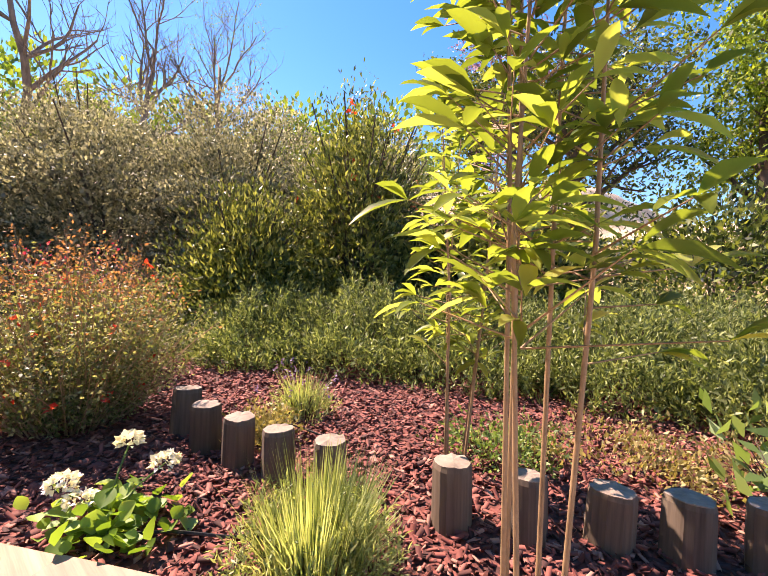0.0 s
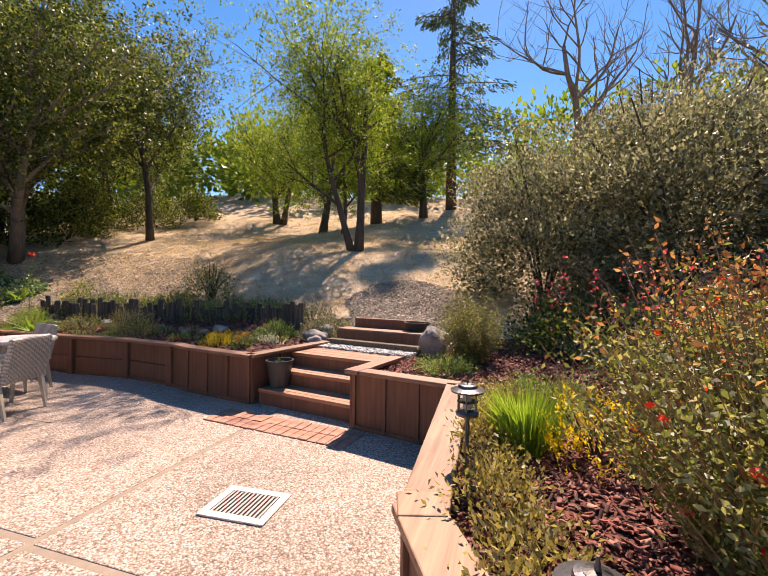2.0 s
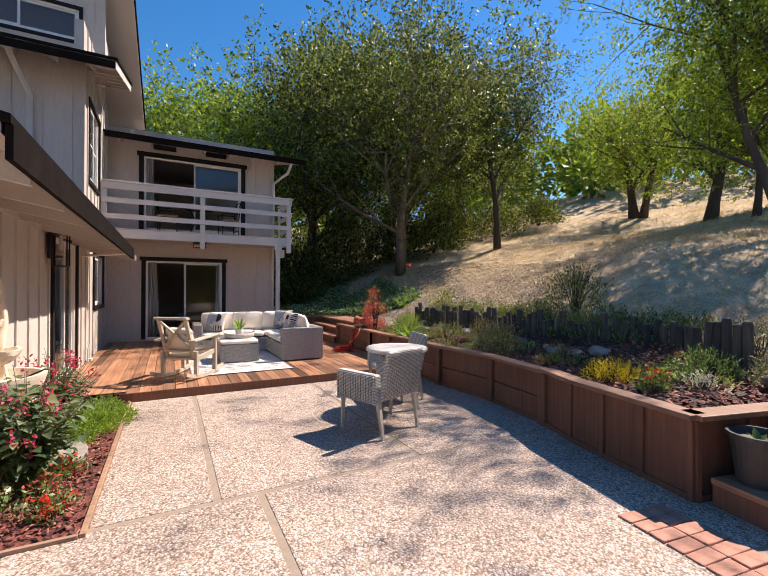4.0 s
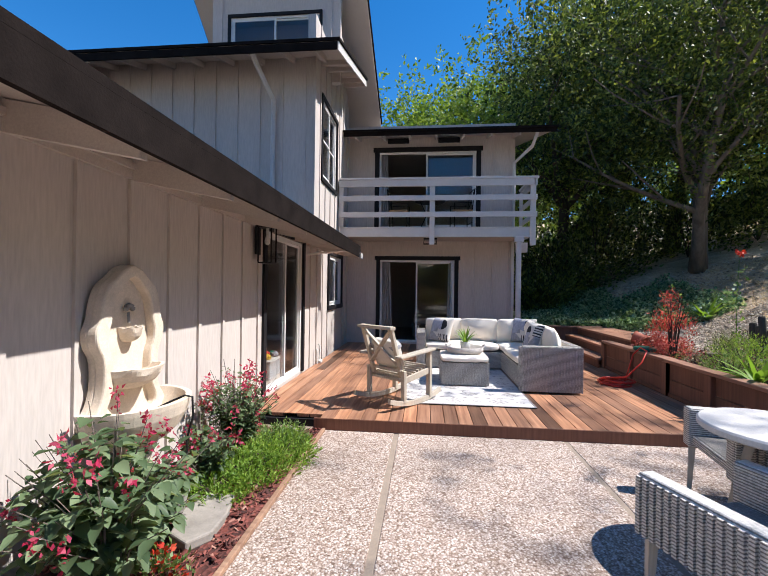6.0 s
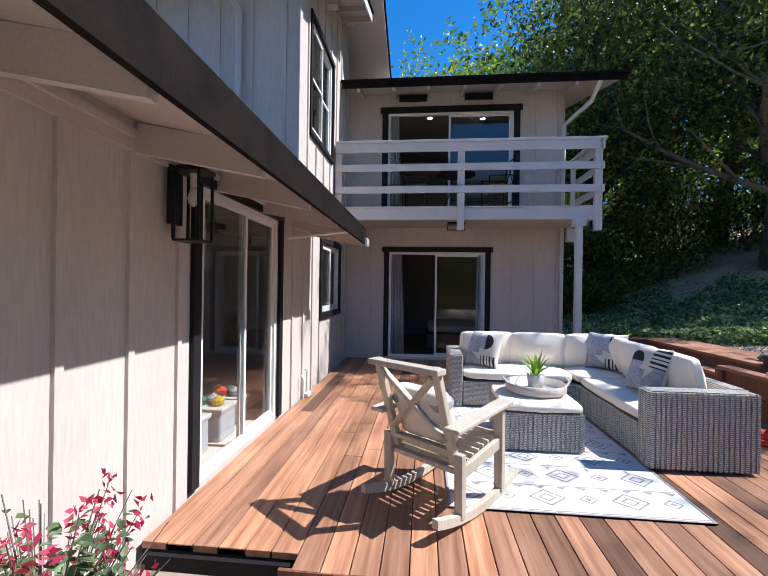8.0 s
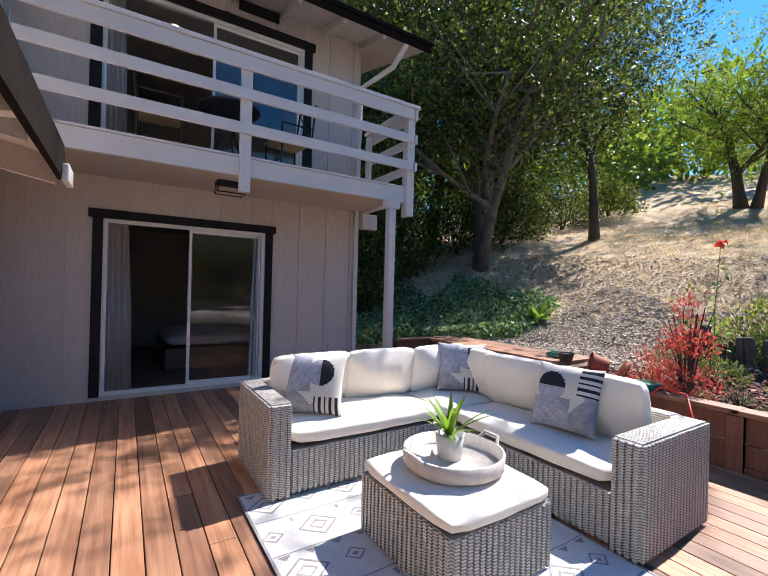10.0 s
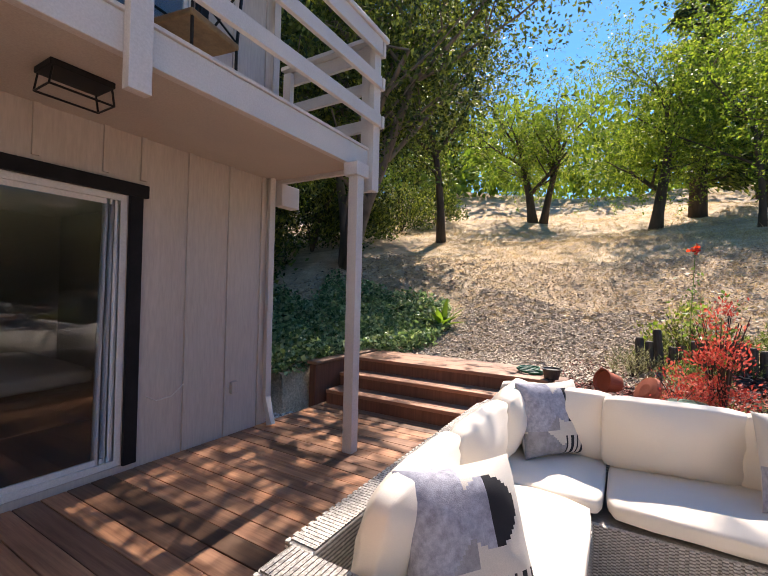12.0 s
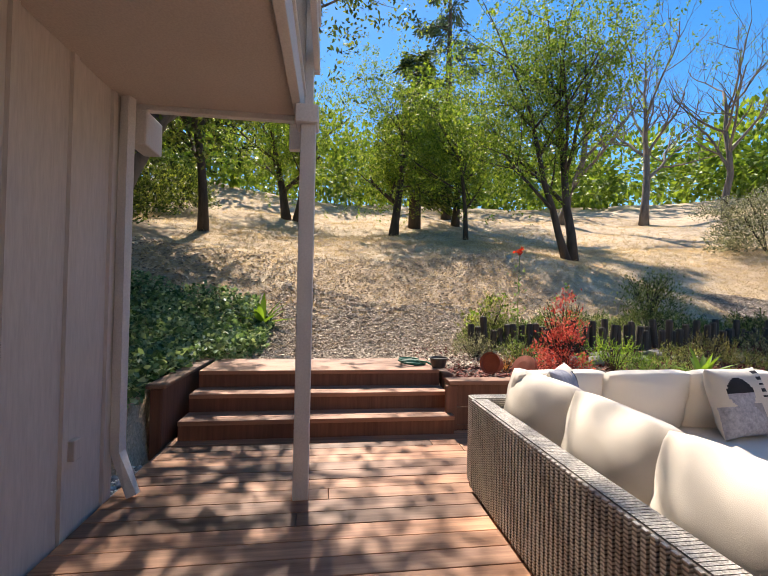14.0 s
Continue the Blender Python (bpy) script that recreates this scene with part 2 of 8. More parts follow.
def make_glass():
    m, n, l, b = mat("window_glass", 0.0)
    g = n.new("ShaderNodeBsdfGlossy")
    g.inputs["Roughness"].default_value = 0.01
    tr = n.new("ShaderNodeBsdfTransparent")
    tr.inputs["Color"].default_value = (0.87, 0.90, 0.91, 1)
    # gloss that grows towards grazing views, alike on both faces of the pane
    lw = n.new("ShaderNodeLayerWeight")
    pw = n.new("ShaderNodeMath")
    pw.operation, pw.inputs[1].default_value = "POWER", 4.0
    l.new(lw.outputs["Facing"], pw.inputs[0])
    f = n.new("ShaderNodeMath")
    f.operation, f.inputs[1].default_value, f.inputs[2].default_value = "MULTIPLY_ADD", 0.85, 0.055
    l.new(pw.outputs[0], f.inputs[0])
    mx = n.new("ShaderNodeMixShader")
    l.new(f.outputs[0], mx.inputs[0])
    l.new(tr.outputs[0], mx.inputs[1])
    l.new(g.outputs[0], mx.inputs[2])
    l.new(mx.outputs[0], n["Material Output"].inputs["Surface"])
    return m


def make_glow(name, c, s):
    m, n, l, b = mat(name, 0.5)
    b.inputs["Emission Color"].default_value = (*c, 1)
    b.inputs["Emission Strength"].default_value = s
    b.inputs["Base Color"].default_value = (0.8, 0.8, 0.8, 1)
    return m


WICKER, AGGREGATE, GRASSLAND, GLASS = make_wicker(), make_aggregate(), make_ground(), make_glass()
BULB = make_glow("lit_bulb", (1.0, 0.85, 0.65), 6.0)
REDMULCH = make_soil("red_bark_mulch", (0.05, 0.016, 0.013), (0.26, 0.075, 0.055))
DARKMULCH = make_soil("dark_bark_mulch", (0.035, 0.022, 0.018), (0.15, 0.085, 0.065))
PATHCHIPS = make_soil("grey_wood_chip_path", (0.16, 0.12, 0.095), (0.46, 0.37, 0.30))
REDCHIP = chips("red_bark_chips", [(0.0, (0.043, 0.012, 0.009)), (0.5, (0.180, 0.045, 0.032)), (0.85, (0.259, 0.079, 0.058)), (1.0, (0.360, 0.187, 0.137))])
GREYCHIP = chips("grey_wood_chips", [(0.0, (0.22, 0.165, 0.12)), (0.5, (0.46, 0.375, 0.29)), (1.0, (0.64, 0.54, 0.42))])
STRAW = leafy("straw_blades", (0.42, 0.30, 0.17), (0.62, 0.48, 0.31), (0.74, 0.61, 0.43), 0.4, 0.8, (1.15, 1.1, 0.9))
PEBBLE = chips("pale_pebbles", [(0.0, (0.30, 0.29, 0.28)), (0.5, (0.55, 0.53, 0.50)), (1.0, (0.75, 0.73, 0.70))])
LEAF_LOCUST = leafy("bright_locust_leaves", (0.045, 0.09, 0.012), (0.125, 0.205, 0.028), (0.28, 0.35, 0.06), 0.5)
LEAF_OAK = leafy("dark_oak_leaves", (0.016, 0.030, 0.009), (0.056, 0.090, 0.023), (0.23, 0.27, 0.065), 0.36)
LEAF_BACK = leafy("yellow_green_far_leaves", (0.07, 0.13, 0.02), (0.14, 0.22, 0.035), (0.24, 0.32, 0.06), 0.4)
LEAF_GREY = leafy("grey_green_shrub_leaves", (0.06, 0.065, 0.036), (0.20, 0.20, 0.125), (0.44, 0.43, 0.31), 0.38, 0.5, (1.3, 1.25, 0.9))
LEAF_GLOSS = leafy("glossy_bottlebrush_leaves", (0.035, 0.052, 0.015), (0.11, 0.14, 0.035), (0.36, 0.38, 0.13), 0.34, 0.35)
LEAF_ROSEMARY = leafy("rosemary_leaves", (0.04, 0.06, 0.022), (0.135, 0.175, 0.06), (0.35, 0.39, 0.17), 0.36, 0.5, (1.5, 1.5, 0.8))
LEAF_SAGE = leafy("olive_sage_leaves", (0.065, 0.085, 0.028), (0.165, 0.19, 0.068), (0.40, 0.39, 0.23), 0.42)
LEAF_RUST = leafy("rusty_sage_leaves", (0.15, 0.075, 0.03), (0.34, 0.15, 0.075), (0.55, 0.27, 0.18), 0.4)
LEAF_LIME = leafy("lime_blades", (0.10, 0.19, 0.025), (0.19, 0.32, 0.05), (0.32, 0.44, 0.10), 0.4)
LEAF_LAV = leafy("grey_green_lavender", (0.13, 0.18, 0.065), (0.27, 0.33, 0.13), (0.46, 0.50, 0.26), 0.42)
LEAF_CANE = leafy("broad_sunlit_leaves", (0.09, 0.135, 0.025), (0.22, 0.29, 0.05), (0.40, 0.45, 0.13), 0.54, 0.4)
LEAF_IVY = leafy("ivy_leaves", (0.04, 0.09, 0.04), (0.17, 0.28, 0.15), (0.46, 0.56, 0.40), 0.3, 0.3)
LEAF_SALVIA = leafy("salvia_leaves", (0.05, 0.085, 0.04), (0.115, 0.17, 0.085), (0.22, 0.28, 0.16), 0.3)
LEAF_BED = leafy("soft_bed_leaves", (0.06, 0.115, 0.03), (0.14, 0.23, 0.07), (0.28, 0.37, 0.17), 0.38)
LEAF_CEDAR = leafy("blue_cedar_needles", (0.03, 0.06, 0.035), (0.06, 0.10, 0.06), (0.11, 0.16, 0.10), 0.2)
LEAF_STRAW = leafy("straw_trailing_leaves", (0.16, 0.15, 0.05), (0.30, 0.25, 0.10), (0.44, 0.38, 0.20), 0.3)
PETAL_RED = leafy("scarlet_petals", (0.45, 0.02, 0.012), (0.62, 0.05, 0.03), (0.75, 0.14, 0.08), 0.35)
PETAL_CORAL = leafy("coral_foliage", (0.42, 0.05, 0.045), (0.62, 0.12, 0.095), (0.74, 0.27, 0.20), 0.35, 0.5, (1.3, 0.95, 0.85))
PETAL_PINK = leafy("magenta_petals", (0.288, 0.016, 0.056), (0.480, 0.040, 0.120), (0.600, 0.144, 0.224), 0.4)
PETAL_WHITE = leafy("white_petals", (0.70, 0.66, 0.60), (0.80, 0.78, 0.74), (0.85, 0.84, 0.82), 0.3)
PETAL_YELLOW = leafy("yellow_flowers", (0.50, 0.34, 0.02), (0.66, 0.50, 0.03), (0.76, 0.62, 0.08), 0.35)
PETAL_VIOLET = leafy("violet_flowers", (0.14, 0.08, 0.22), (0.24, 0.14, 0.34), (0.34, 0.24, 0.44), 0.3)


# ---- helpers for building ----
MANY = {"stem_growth", "stalk_growth", "cane_growth", "blade_growth", "stems", "stalks", "flower_stalks", "canes", "weave", "pattern"}

def mesh_object(name, bm, material, parent=None, label="", smooth=False):
    me = bpy.data.meshes.new(name)
    bm.to_mesh(me)
    bm.free()
    if material:
        me.materials.append(material)
    if smooth:
        me.polygons.foreach_set("use_smooth", [True] * len(me.polygons))
    ob = new(name, me)
    ob.parent = parent
    if label:
        tagged(ob, label)
    if name in MANY:
        ob["kind"] = "stuff"
    return ob


def part(name, bm, material, parent, label="", smooth=False):
    return mesh_object(name, bm, material, parent, label, smooth)


def structure(name, bm, material, label="", category="", smooth=False):
    return tagged(mesh_object(name, bm, material, None, "", smooth), label, category, "", "structure")


def thing(name, label, category, m, group=""):
    e = new(name)
    e.empty_display_size = 0.1
    e.matrix_basis = m
    return tagged(e, label, category, group)


def add_box(bm, lo, hi, m=None, bevel=0.0):
    c = [(a + b) / 2 for a, b in zip(lo, hi)]
    s = [abs(b - a) for a, b in zip(lo, hi)]
    mm = Matrix.Translation(c) @ Matrix.Diagonal((*s, 1))
    r = bmesh.ops.create_cube(bm, size=1, matrix=mm)
    vs = r["verts"]
    if bevel:
        es = list({e for v in vs for e in v.link_edges})
        out = bmesh.ops.bevel(bm, geom=es, offset=bevel, segments=2, affect="EDGES", profile=0.5)
        vs = list({v for f in out["faces"] for v in f.verts} | {v for v in vs if v.is_valid})
    if m is not None:
        bmesh.ops.transform(bm, matrix=m, verts=vs)
    return vs


def box(lo, hi, m=None, bevel=0.0):
    bm = bmesh.new()
    add_box(bm, lo, hi, m, bevel)
    return bm


def add_tube(bm, pts, radii, sides=7, cap=True):
    """A tube along points, with a radius at each."""
    rings = []
    pts = [Vector(p) for p in pts]
    up = Vector((0.31, 0.17, 0.93))
    for k, p in enumerate(pts):
        d = (pts[min(k + 1, len(pts) - 1)] - pts[max(k - 1, 0)]).normalized()
        a = d.cross(up)
        if a.length < 0.05:
            a = d.cross(Vector((1, 0, 0)))
        a.normalize()
        b = d.cross(a)
        r = radii[k] if isinstance(radii, (list, tuple)) else radii
        rings.append([bm.verts.new(p + r * (math.cos(2 * math.pi * j / sides) * a + math.sin(2 * math.pi * j / sides) * b)) for j in range(sides)])
    for q, w in zip(rings, rings[1:]):
        for j in range(sides):
            bm.faces.new((q[j], q[(j + 1) % sides], w[(j + 1) % sides], w[j]))
    if cap:
        bm.faces.new(rings[0][::-1])
        bm.faces.new(rings[-1])


def tube(pts, radii, sides=7):
    bm = bmesh.new()
    add_tube(bm, pts, radii, sides)
    return bm


def add_lathe(bm, profile, sides=20, m=None):
    rings = []
    for r, z in profile:
        rings.append([bm.verts.new((r * math.cos(2 * math.pi * j / sides), r * math.sin(2 * math.pi * j / sides), z)) for j in range(sides)])
    for q, w in zip(rings, rings[1:]):
        for j in range(sides):
            bm.faces.new((q[j], q[(j + 1) % sides], w[(j + 1) % sides], w[j]))
    bm.faces.new(rings[0][::-1])
    bm.faces.new(rings[-1])
    if m is not None:
        bmesh.ops.transform(bm, matrix=m, verts=[v for r in rings for v in r])


def lathe(profile, sides=20, m=None):
    bm = bmesh.new()
    add_lathe(bm, profile, sides, m)
    return bm


def prism(poly, z0, z1):
    """A flat polygon given height."""
    bm = bmesh.new()
    a = [bm.verts.new((x, y, z0)) for x, y in poly]
    b = [bm.verts.new((x, y, z1)) for x, y in poly]
    n = len(poly)
    bm.faces.new(a[::-1])
    bm.faces.new(b)
    for k in range(n):
        bm.faces.new((a[k], a[(k + 1) % n], b[(k + 1) % n], b[k]))
    bmesh.ops.recalc_face_normals(bm, faces=bm.faces)
    return bm


def fast_mesh(name, verts, faces, material, parent=None):
    """A mesh out of arrays; faces all have the same count of corners."""
    me = bpy.data.meshes.new(name)
    nv, nf, k = len(verts), len(faces), faces.shape[1]
    me.vertices.add(nv)
    me.vertices.foreach_set("co", np.asarray(verts, np.float32).ravel())
    me.loops.add(nf * k)
    me.loops.foreach_set("vertex_index", np.asarray(faces, np.int32).ravel())
    me.polygons.add(nf)
    me.polygons.foreach_set("loop_start", np.arange(nf, dtype=np.int32) * k)
    me.polygons.foreach_set("loop_total", np.full(nf, k, np.int32))
    me.update(calc_edges=True)
    me.materials.append(material)
    ob = new(name, me)
    ob.parent = parent
    if parent:
        ob["kind"] = "stuff"
    return ob


def leaf_arrays(p, axis, size, aspect, rng, fold=0.25):
    """Leaves at points p, pointing along axis: a folded blade of two halves each."""
    n = len(p)
    axis = axis / np.maximum(np.linalg.norm(axis, axis=1, keepdims=True), 1e-6)
    side = np.cross(axis, rng.normal(size=(n, 3)))
    side /= np.maximum(np.linalg.norm(side, axis=1, keepdims=True), 1e-6)
    nrm = np.cross(axis, side)
    s = size * rng.uniform(0.6, 1.3, (n, 1))
    w = s * aspect
    v = np.stack([p, p + axis * s * 0.45 + side * w * 0.5 + nrm * w * fold, p + axis * s, p + axis * s * 0.45 - side * w * 0.5 + nrm * w * fold], 1)
    f = np.arange(n * 4).reshape(n, 4)
    return v.reshape(-1, 3), f


def leaves(name, p, axis, size, aspect, material, parent, seed=0, fold=0.25):
    v, f = leaf_arrays(np.asarray(p, float), np.asarray(axis, float), size, aspect, np.random.default_rng(seed + 7919), fold)
    return fast_mesh(name, v, f, material, parent)


# ---- plan of the ground ----
POLY = [(-5.62, -3.30), (-5.60, -3.24), (-7.05, -2.90), (-6.72, -1.52), (-5.27, -1.80), (-5.02, -0.72), (-2.95, -0.60), (-1.34, 0.28), (0.9, 1.55), (6.0, 4.5),
        (14.0, 4.5), (14.0, -30.0), (-5.05, -30.0), (-5.05, -15.0), (-5.35, -13.75), (-7.1, -13.75), (-7.1, -11.35), (-6.14, -11.2), (-6.14, -7.6), (-6.05, -6.9), (-6.14, -5.8), (-6.0, -4.86), (-5.83, -4.4)]


def poly_distance(x, y):
    """Distance to the paved and built plot; negative inside it."""
    x, y = np.asarray(x, float), np.asarray(y, float)
    d = np.full(x.shape, 1e9)
    inside = np.zeros(x.shape, bool)
    n = len(POLY)
    for k in range(n):
        (ax, ay), (bx, by) = POLY[k], POLY[(k + 1) % n]
        t = np.clip(((x - ax) * (bx - ax) + (y - ay) * (by - ay)) / ((bx - ax) ** 2 + (by - ay) ** 2), 0, 1)
        d = np.minimum(d, np.hypot(x - ax - t * (bx - ax), y - ay - t * (by - ay)))
        cross = ((ay > y) != (by > y)) & (x < (bx - ax) * (y - ay) / (by - ay + 1e-12) + ax)
        inside ^= cross
    return np.where(inside, -d, d)


def smooth(a, b, v):
    t = np.clip((v - a) / (b - a), 0, 1)
    return t * t * (3 - 2 * t)


def ground_height(x, y):
    x, y = np.asarray(x, float), np.asarray(y, float)
    d = poly_distance(x, y)
    w = smooth(-2.2, 0.8, y) * smooth(-9.5, -6.0, x)
    flat = 1.15 + 1.6 * w
    k = 0.285 + 0.035 * smooth(-12, -24, y) - 0.09 * w
    dd = np.maximum(d - flat, 0)
    dd = np.where(dd > 34, 34 + (dd - 34) * 0.35, dd)
    dd = np.where(dd > 60, 60 + (dd - 60) * 0.1, dd)
    z = 0.50 + 0.05 * np.minimum(np.maximum(d, 0), flat) + k * dd + 0.32 * smooth(1.0, 5.5, dd) * (1 - smooth(8.0, 14.0, dd)) * (1 - w)
    # no bank on the far side of the house and behind the start
    z = np.where(x > 4, np.minimum(z, 0.5), z)
    ripple = 0.05 * np.sin(x * 0.9 + 1.3 * np.sin(y * 0.5)) * np.sin(y * 0.7) * np.clip(d / 6, 0, 3)
    return np.where(d < 0.07, -0.35, z + ripple)


def gz(x, y):
    return float(ground_height(np.array([x]), np.array([y]))[0])


def grid_sheet(name, xs, ys, material, lift=0.0, keep=None):
    X, Y = np.meshgrid(xs, ys, indexing="ij")
    Z = ground_height(X, Y) + lift
    v = np.stack([X, Y, Z], -1).reshape(-1, 3)
    idx = np.arange(len(v)).reshape(X.shape)
    f = np.stack([idx[:-1, :-1], idx[1:, :-1], idx[1:, 1:], idx[:-1, 1:]], -1).reshape(-1, 4)
    if keep is not None:
        cx, cy = v[f, 0].mean(1), v[f, 1].mean(1)
        f = f[keep(cx, cy)]
        used = np.unique(f)
        re = np.zeros(len(v), int)
        re[used] = np.arange(len(used))
        v, f = v[used], re[f]
    ob = fast_mesh(name, v, f, material)
    ob.data.polygons.foreach_set("use_smooth", [True] * len(ob.data.polygons))
    return ob


# ---- ground ----
axis_x = np.concatenate([np.linspace(-900, -60, 22)[:-1], np.linspace(-60, -14, 60)[:-1], np.arange(-14, 2.0, 0.12), np.linspace(2, 14, 18), np.linspace(40, 900, 12)])
axis_y = np.concatenate([np.linspace(-900, -60, 22)[:-1], np.linspace(-60, -18, 50)[:-1], np.arange(-18, 8.0, 0.12), np.linspace(8, 50, 50), np.linspace(90, 900, 14)])
ground = tagged(grid_sheet("ground", axis_x, axis_y, GRASSLAND), "sloping hillside of dry straw-coloured grass", "ground", "", "structure")


def bed_red(x, y):
    d = poly_distance(x, y)
    return (d > -0.1) & (d < 3.3) & (y > -0.9 - 0.0 * x) & (x > -4.9) & (y > -0.75 + 0.0 * x)


def bed_left(x, y):
    d = poly_distance(x, y)
    return (d > -0.1) & (d < 1.9) & (y < -2.75) & (y > -11.2) & (x < -5.5)


def bed_mid(x, y):
    d = poly_distance(x, y)
    return (d > -0.1) & (d < 2.0) & (y > -1.95) & (y < 1.2) & (x < -4.8) & (x > -8)


def path_zone(x, y):
    return (poly_distance(x, y) > -0.1) & (x < -6.9) & (x > -10.8 - 0.5 * np.sin(y * 1.7)) & (y > -3.3 - 0.2 * np.sin(3 * x) + 0.12 * (x + 7)) & (y < -1.1 - 0.35 * (x + 7) * 0.3)


def path_zone2(x, y):
    return (poly_distance(x, y) > -0.1) & (x < -7.0) & (x > -10.8 - 0.6 * np.sin(y * 1.3)) & (y > -13.4) & (y < -9.6 + 0.4 * np.sin(x * 2)) & (np.sin(9.1 * x + 4 * np.sin(3.3 * y)) * np.sin(7.7 * y + 3 * np.sin(4.1 * x)) < 1.5 - 1.4 * smooth(1.2, 3.6, -7.0 - x))


fine_x, fine_y = np.arange(-12, 2.2, 0.1), np.arange(-16, 7, 0.1)
tagged(grid_sheet("mulch_bed_1", fine_x, fine_y, REDMULCH, 0.012, bed_red), "garden bed covered in red bark mulch", "mulch bed", "", "structure")
tagged(grid_sheet("mulch_bed_2", fine_x, fine_y, DARKMULCH, 0.012, bed_left), "raised bed covered in dark bark mulch", "mulch bed", "", "structure")
tagged(grid_sheet("mulch_bed_3", fine_x, fine_y, REDMULCH, 0.016, bed_mid), "raised bed corner with red-brown mulch", "mulch bed", "", "structure")
tagged(grid_sheet("path_1", fine_x, fine_y, PATHCHIPS, 0.022, path_zone), "grey wood-chip path running uphill", "path", "", "structure")
tagged(grid_sheet("path_2", fine_x, fine_y, PATHCHIPS, 0.022, path_zone2), "grey wood-chip patch above the deck steps", "path", "", "structure")


# ---- patio ----
bm = box((-6.4, -8.2, -0.30), (6.0, 6.0, -0.005))
patio = structure("patio", bm, STRIP, "concrete patio base with worn joint strips", "patio")
SLABS = [((-2.665, -8.0), (-1.965, -4.795)), ((-4.305, -8.0), (-2.715, -4.795)), ((-6.2, -8.0), (-4.345, -4.795)),
         ((-2.945, -4.745), (-1.60, -2.835)), ((-6.1, -4.745), (-2.995, -2.835)), ((-2.90, -2.785), (-0.2, -0.30)), ((-5.6, -2.785), (-2.95, -0.30)),
         ((-1.55, -4.70), (1.2, -2.835)), ((-0.15, -2.785), (3.0, 2.4)), ((-2.90, -0.25), (-0.2, 2.0)), ((1.25, -4.70), (6.0, -2.835)), ((3.05, -2.785), (6.0, 3.0))]
for (x0, y0), (x1, y1) in SLABS:
    part("slab", box((x0, y0, -0.08), (x1, y1, 0.0), bevel=0.006), AGGREGATE, patio)

# bricks along the foot of the garden steps
def brick_row():
    me = None
    a, b = Vector((-5.26, -3.36)), Vector((-5.03, -1.60))
    u = (b - a).normalized()
    v = Vector((u.y, -u.x))
    rng = random.Random(5)
    base = box((-0.048, -0.098, -0.06), (0.048, 0.098, 0.012), bevel=0.006)
    first = None
    count = int((b - a).length / 0.103)
    for k in range(count):
        for r in range(2):
            p = a + u * (0.05 + k * 0.103) + v * (0.02 + r * 0.205)
            if first is None:
                ob = first = part("brick", base, BRICK, patio)
            else:
                ob = new("brick", first.data)
                ob.parent = patio
            ob.matrix_basis = pose(p.x, p.y, rng.uniform(-0.002, 0.003), rng.uniform(-1, 1), rng.uniform(-1, 1), math.degrees(math.atan2(u.y, u.x)) + rng.uniform(-1.5, 1.5))


brick_row()


# ---- retaining walls ----
def retaining(name, pts, top, face, label, battens=0.41, cap_mat=None, cap_w=0.17, horizontal=False, foot=0.0):
    """A board wall along points, its face on the left of the way, with battens and a cap."""
    e = thing(name, label, "retaining wall", pose(0, 0, 0))
    e["kind"] = "structure"
    for seg, (a, b) in enumerate(zip(pts, pts[1:])):
        a, b = Vector(a), Vector(b)
        L = (b - a).length
        lift = 0.004 * (seg % 2)
        ang = math.degrees(math.atan2(b.y - a.y, b.x - a.x))
        m = pose(a.x, a.y, 0, 0, 0, ang)
        if horizontal:
            for k in range(2):
                part("board", box((-0.01, -0.035, foot + k * (top - foot) / 2 + 0.004), (L + 0.01, 0.0, foot + (k + 1) * (top - foot) / 2 - 0.006), m, 0.004), face, e)
        else:
            part("panel", box((-0.01, -0.035, foot), (L + 0.01, 0.0, top), m), face, e)
        n = max(1, round(L / battens))
        for k in range(n + 1):
            x = L * k / n
            wide = 0.055 if horizontal else 0.02
            part("batten", box((x - wide, 0.0, foot), (x + wide, 0.024 if not horizontal else 0.05, top - 0.004), m, 0.003), face, e)
        part("bottom_rail", box((0.02, 0.0005, foot), (L - 0.02, 0.022, foot + 0.045), m, 0.003), face, e)
        part("cap", box((-0.03, -cap_w + 0.06, top + 0.002 + lift), (L + 0.03, 0.06, top + 0.042 + lift), m, 0.007), cap_mat or CAPRED, e)
    return e


# face lies to the left of the way walked, so run each wall with the patio on its left
retaining("retaining_wall_1", [(-5.58, -3.28), (-5.80, -4.40), (-5.97, -4.86)], 0.56, RETAIN, "low red-brown board and batten retaining wall", 0.40)
retaining("retaining_wall_2", [(-5.97, -4.86), (-6.11, -5.83), (-6.05, -6.90), (-6.10, -7.75)], 0.55, RETAIN, "low red-brown plank retaining wall with posts", 0.95, horizontal=True)
retaining("retaining_wall_3", [(-6.10, -7.75), (-6.10, -9.4), (-6.10, -11.22)], 0.55, RETAIN, "low plank retaining wall beside the deck", 0.85, horizontal=True, foot=0.12)
retaining("retaining_wall_4", [(-4.98, -0.74), (-5.23, -1.78)], 0.56, RETAIN, "short board and batten retaining wall beside steps", 0.36)
retaining("retaining_wall_5", [(-2.95, -0.63), (-4.96, -0.75)], 0.56, RETAIN, "board and batten retaining wall with pale cap", 0.42, CAPWOOD, 0.2)
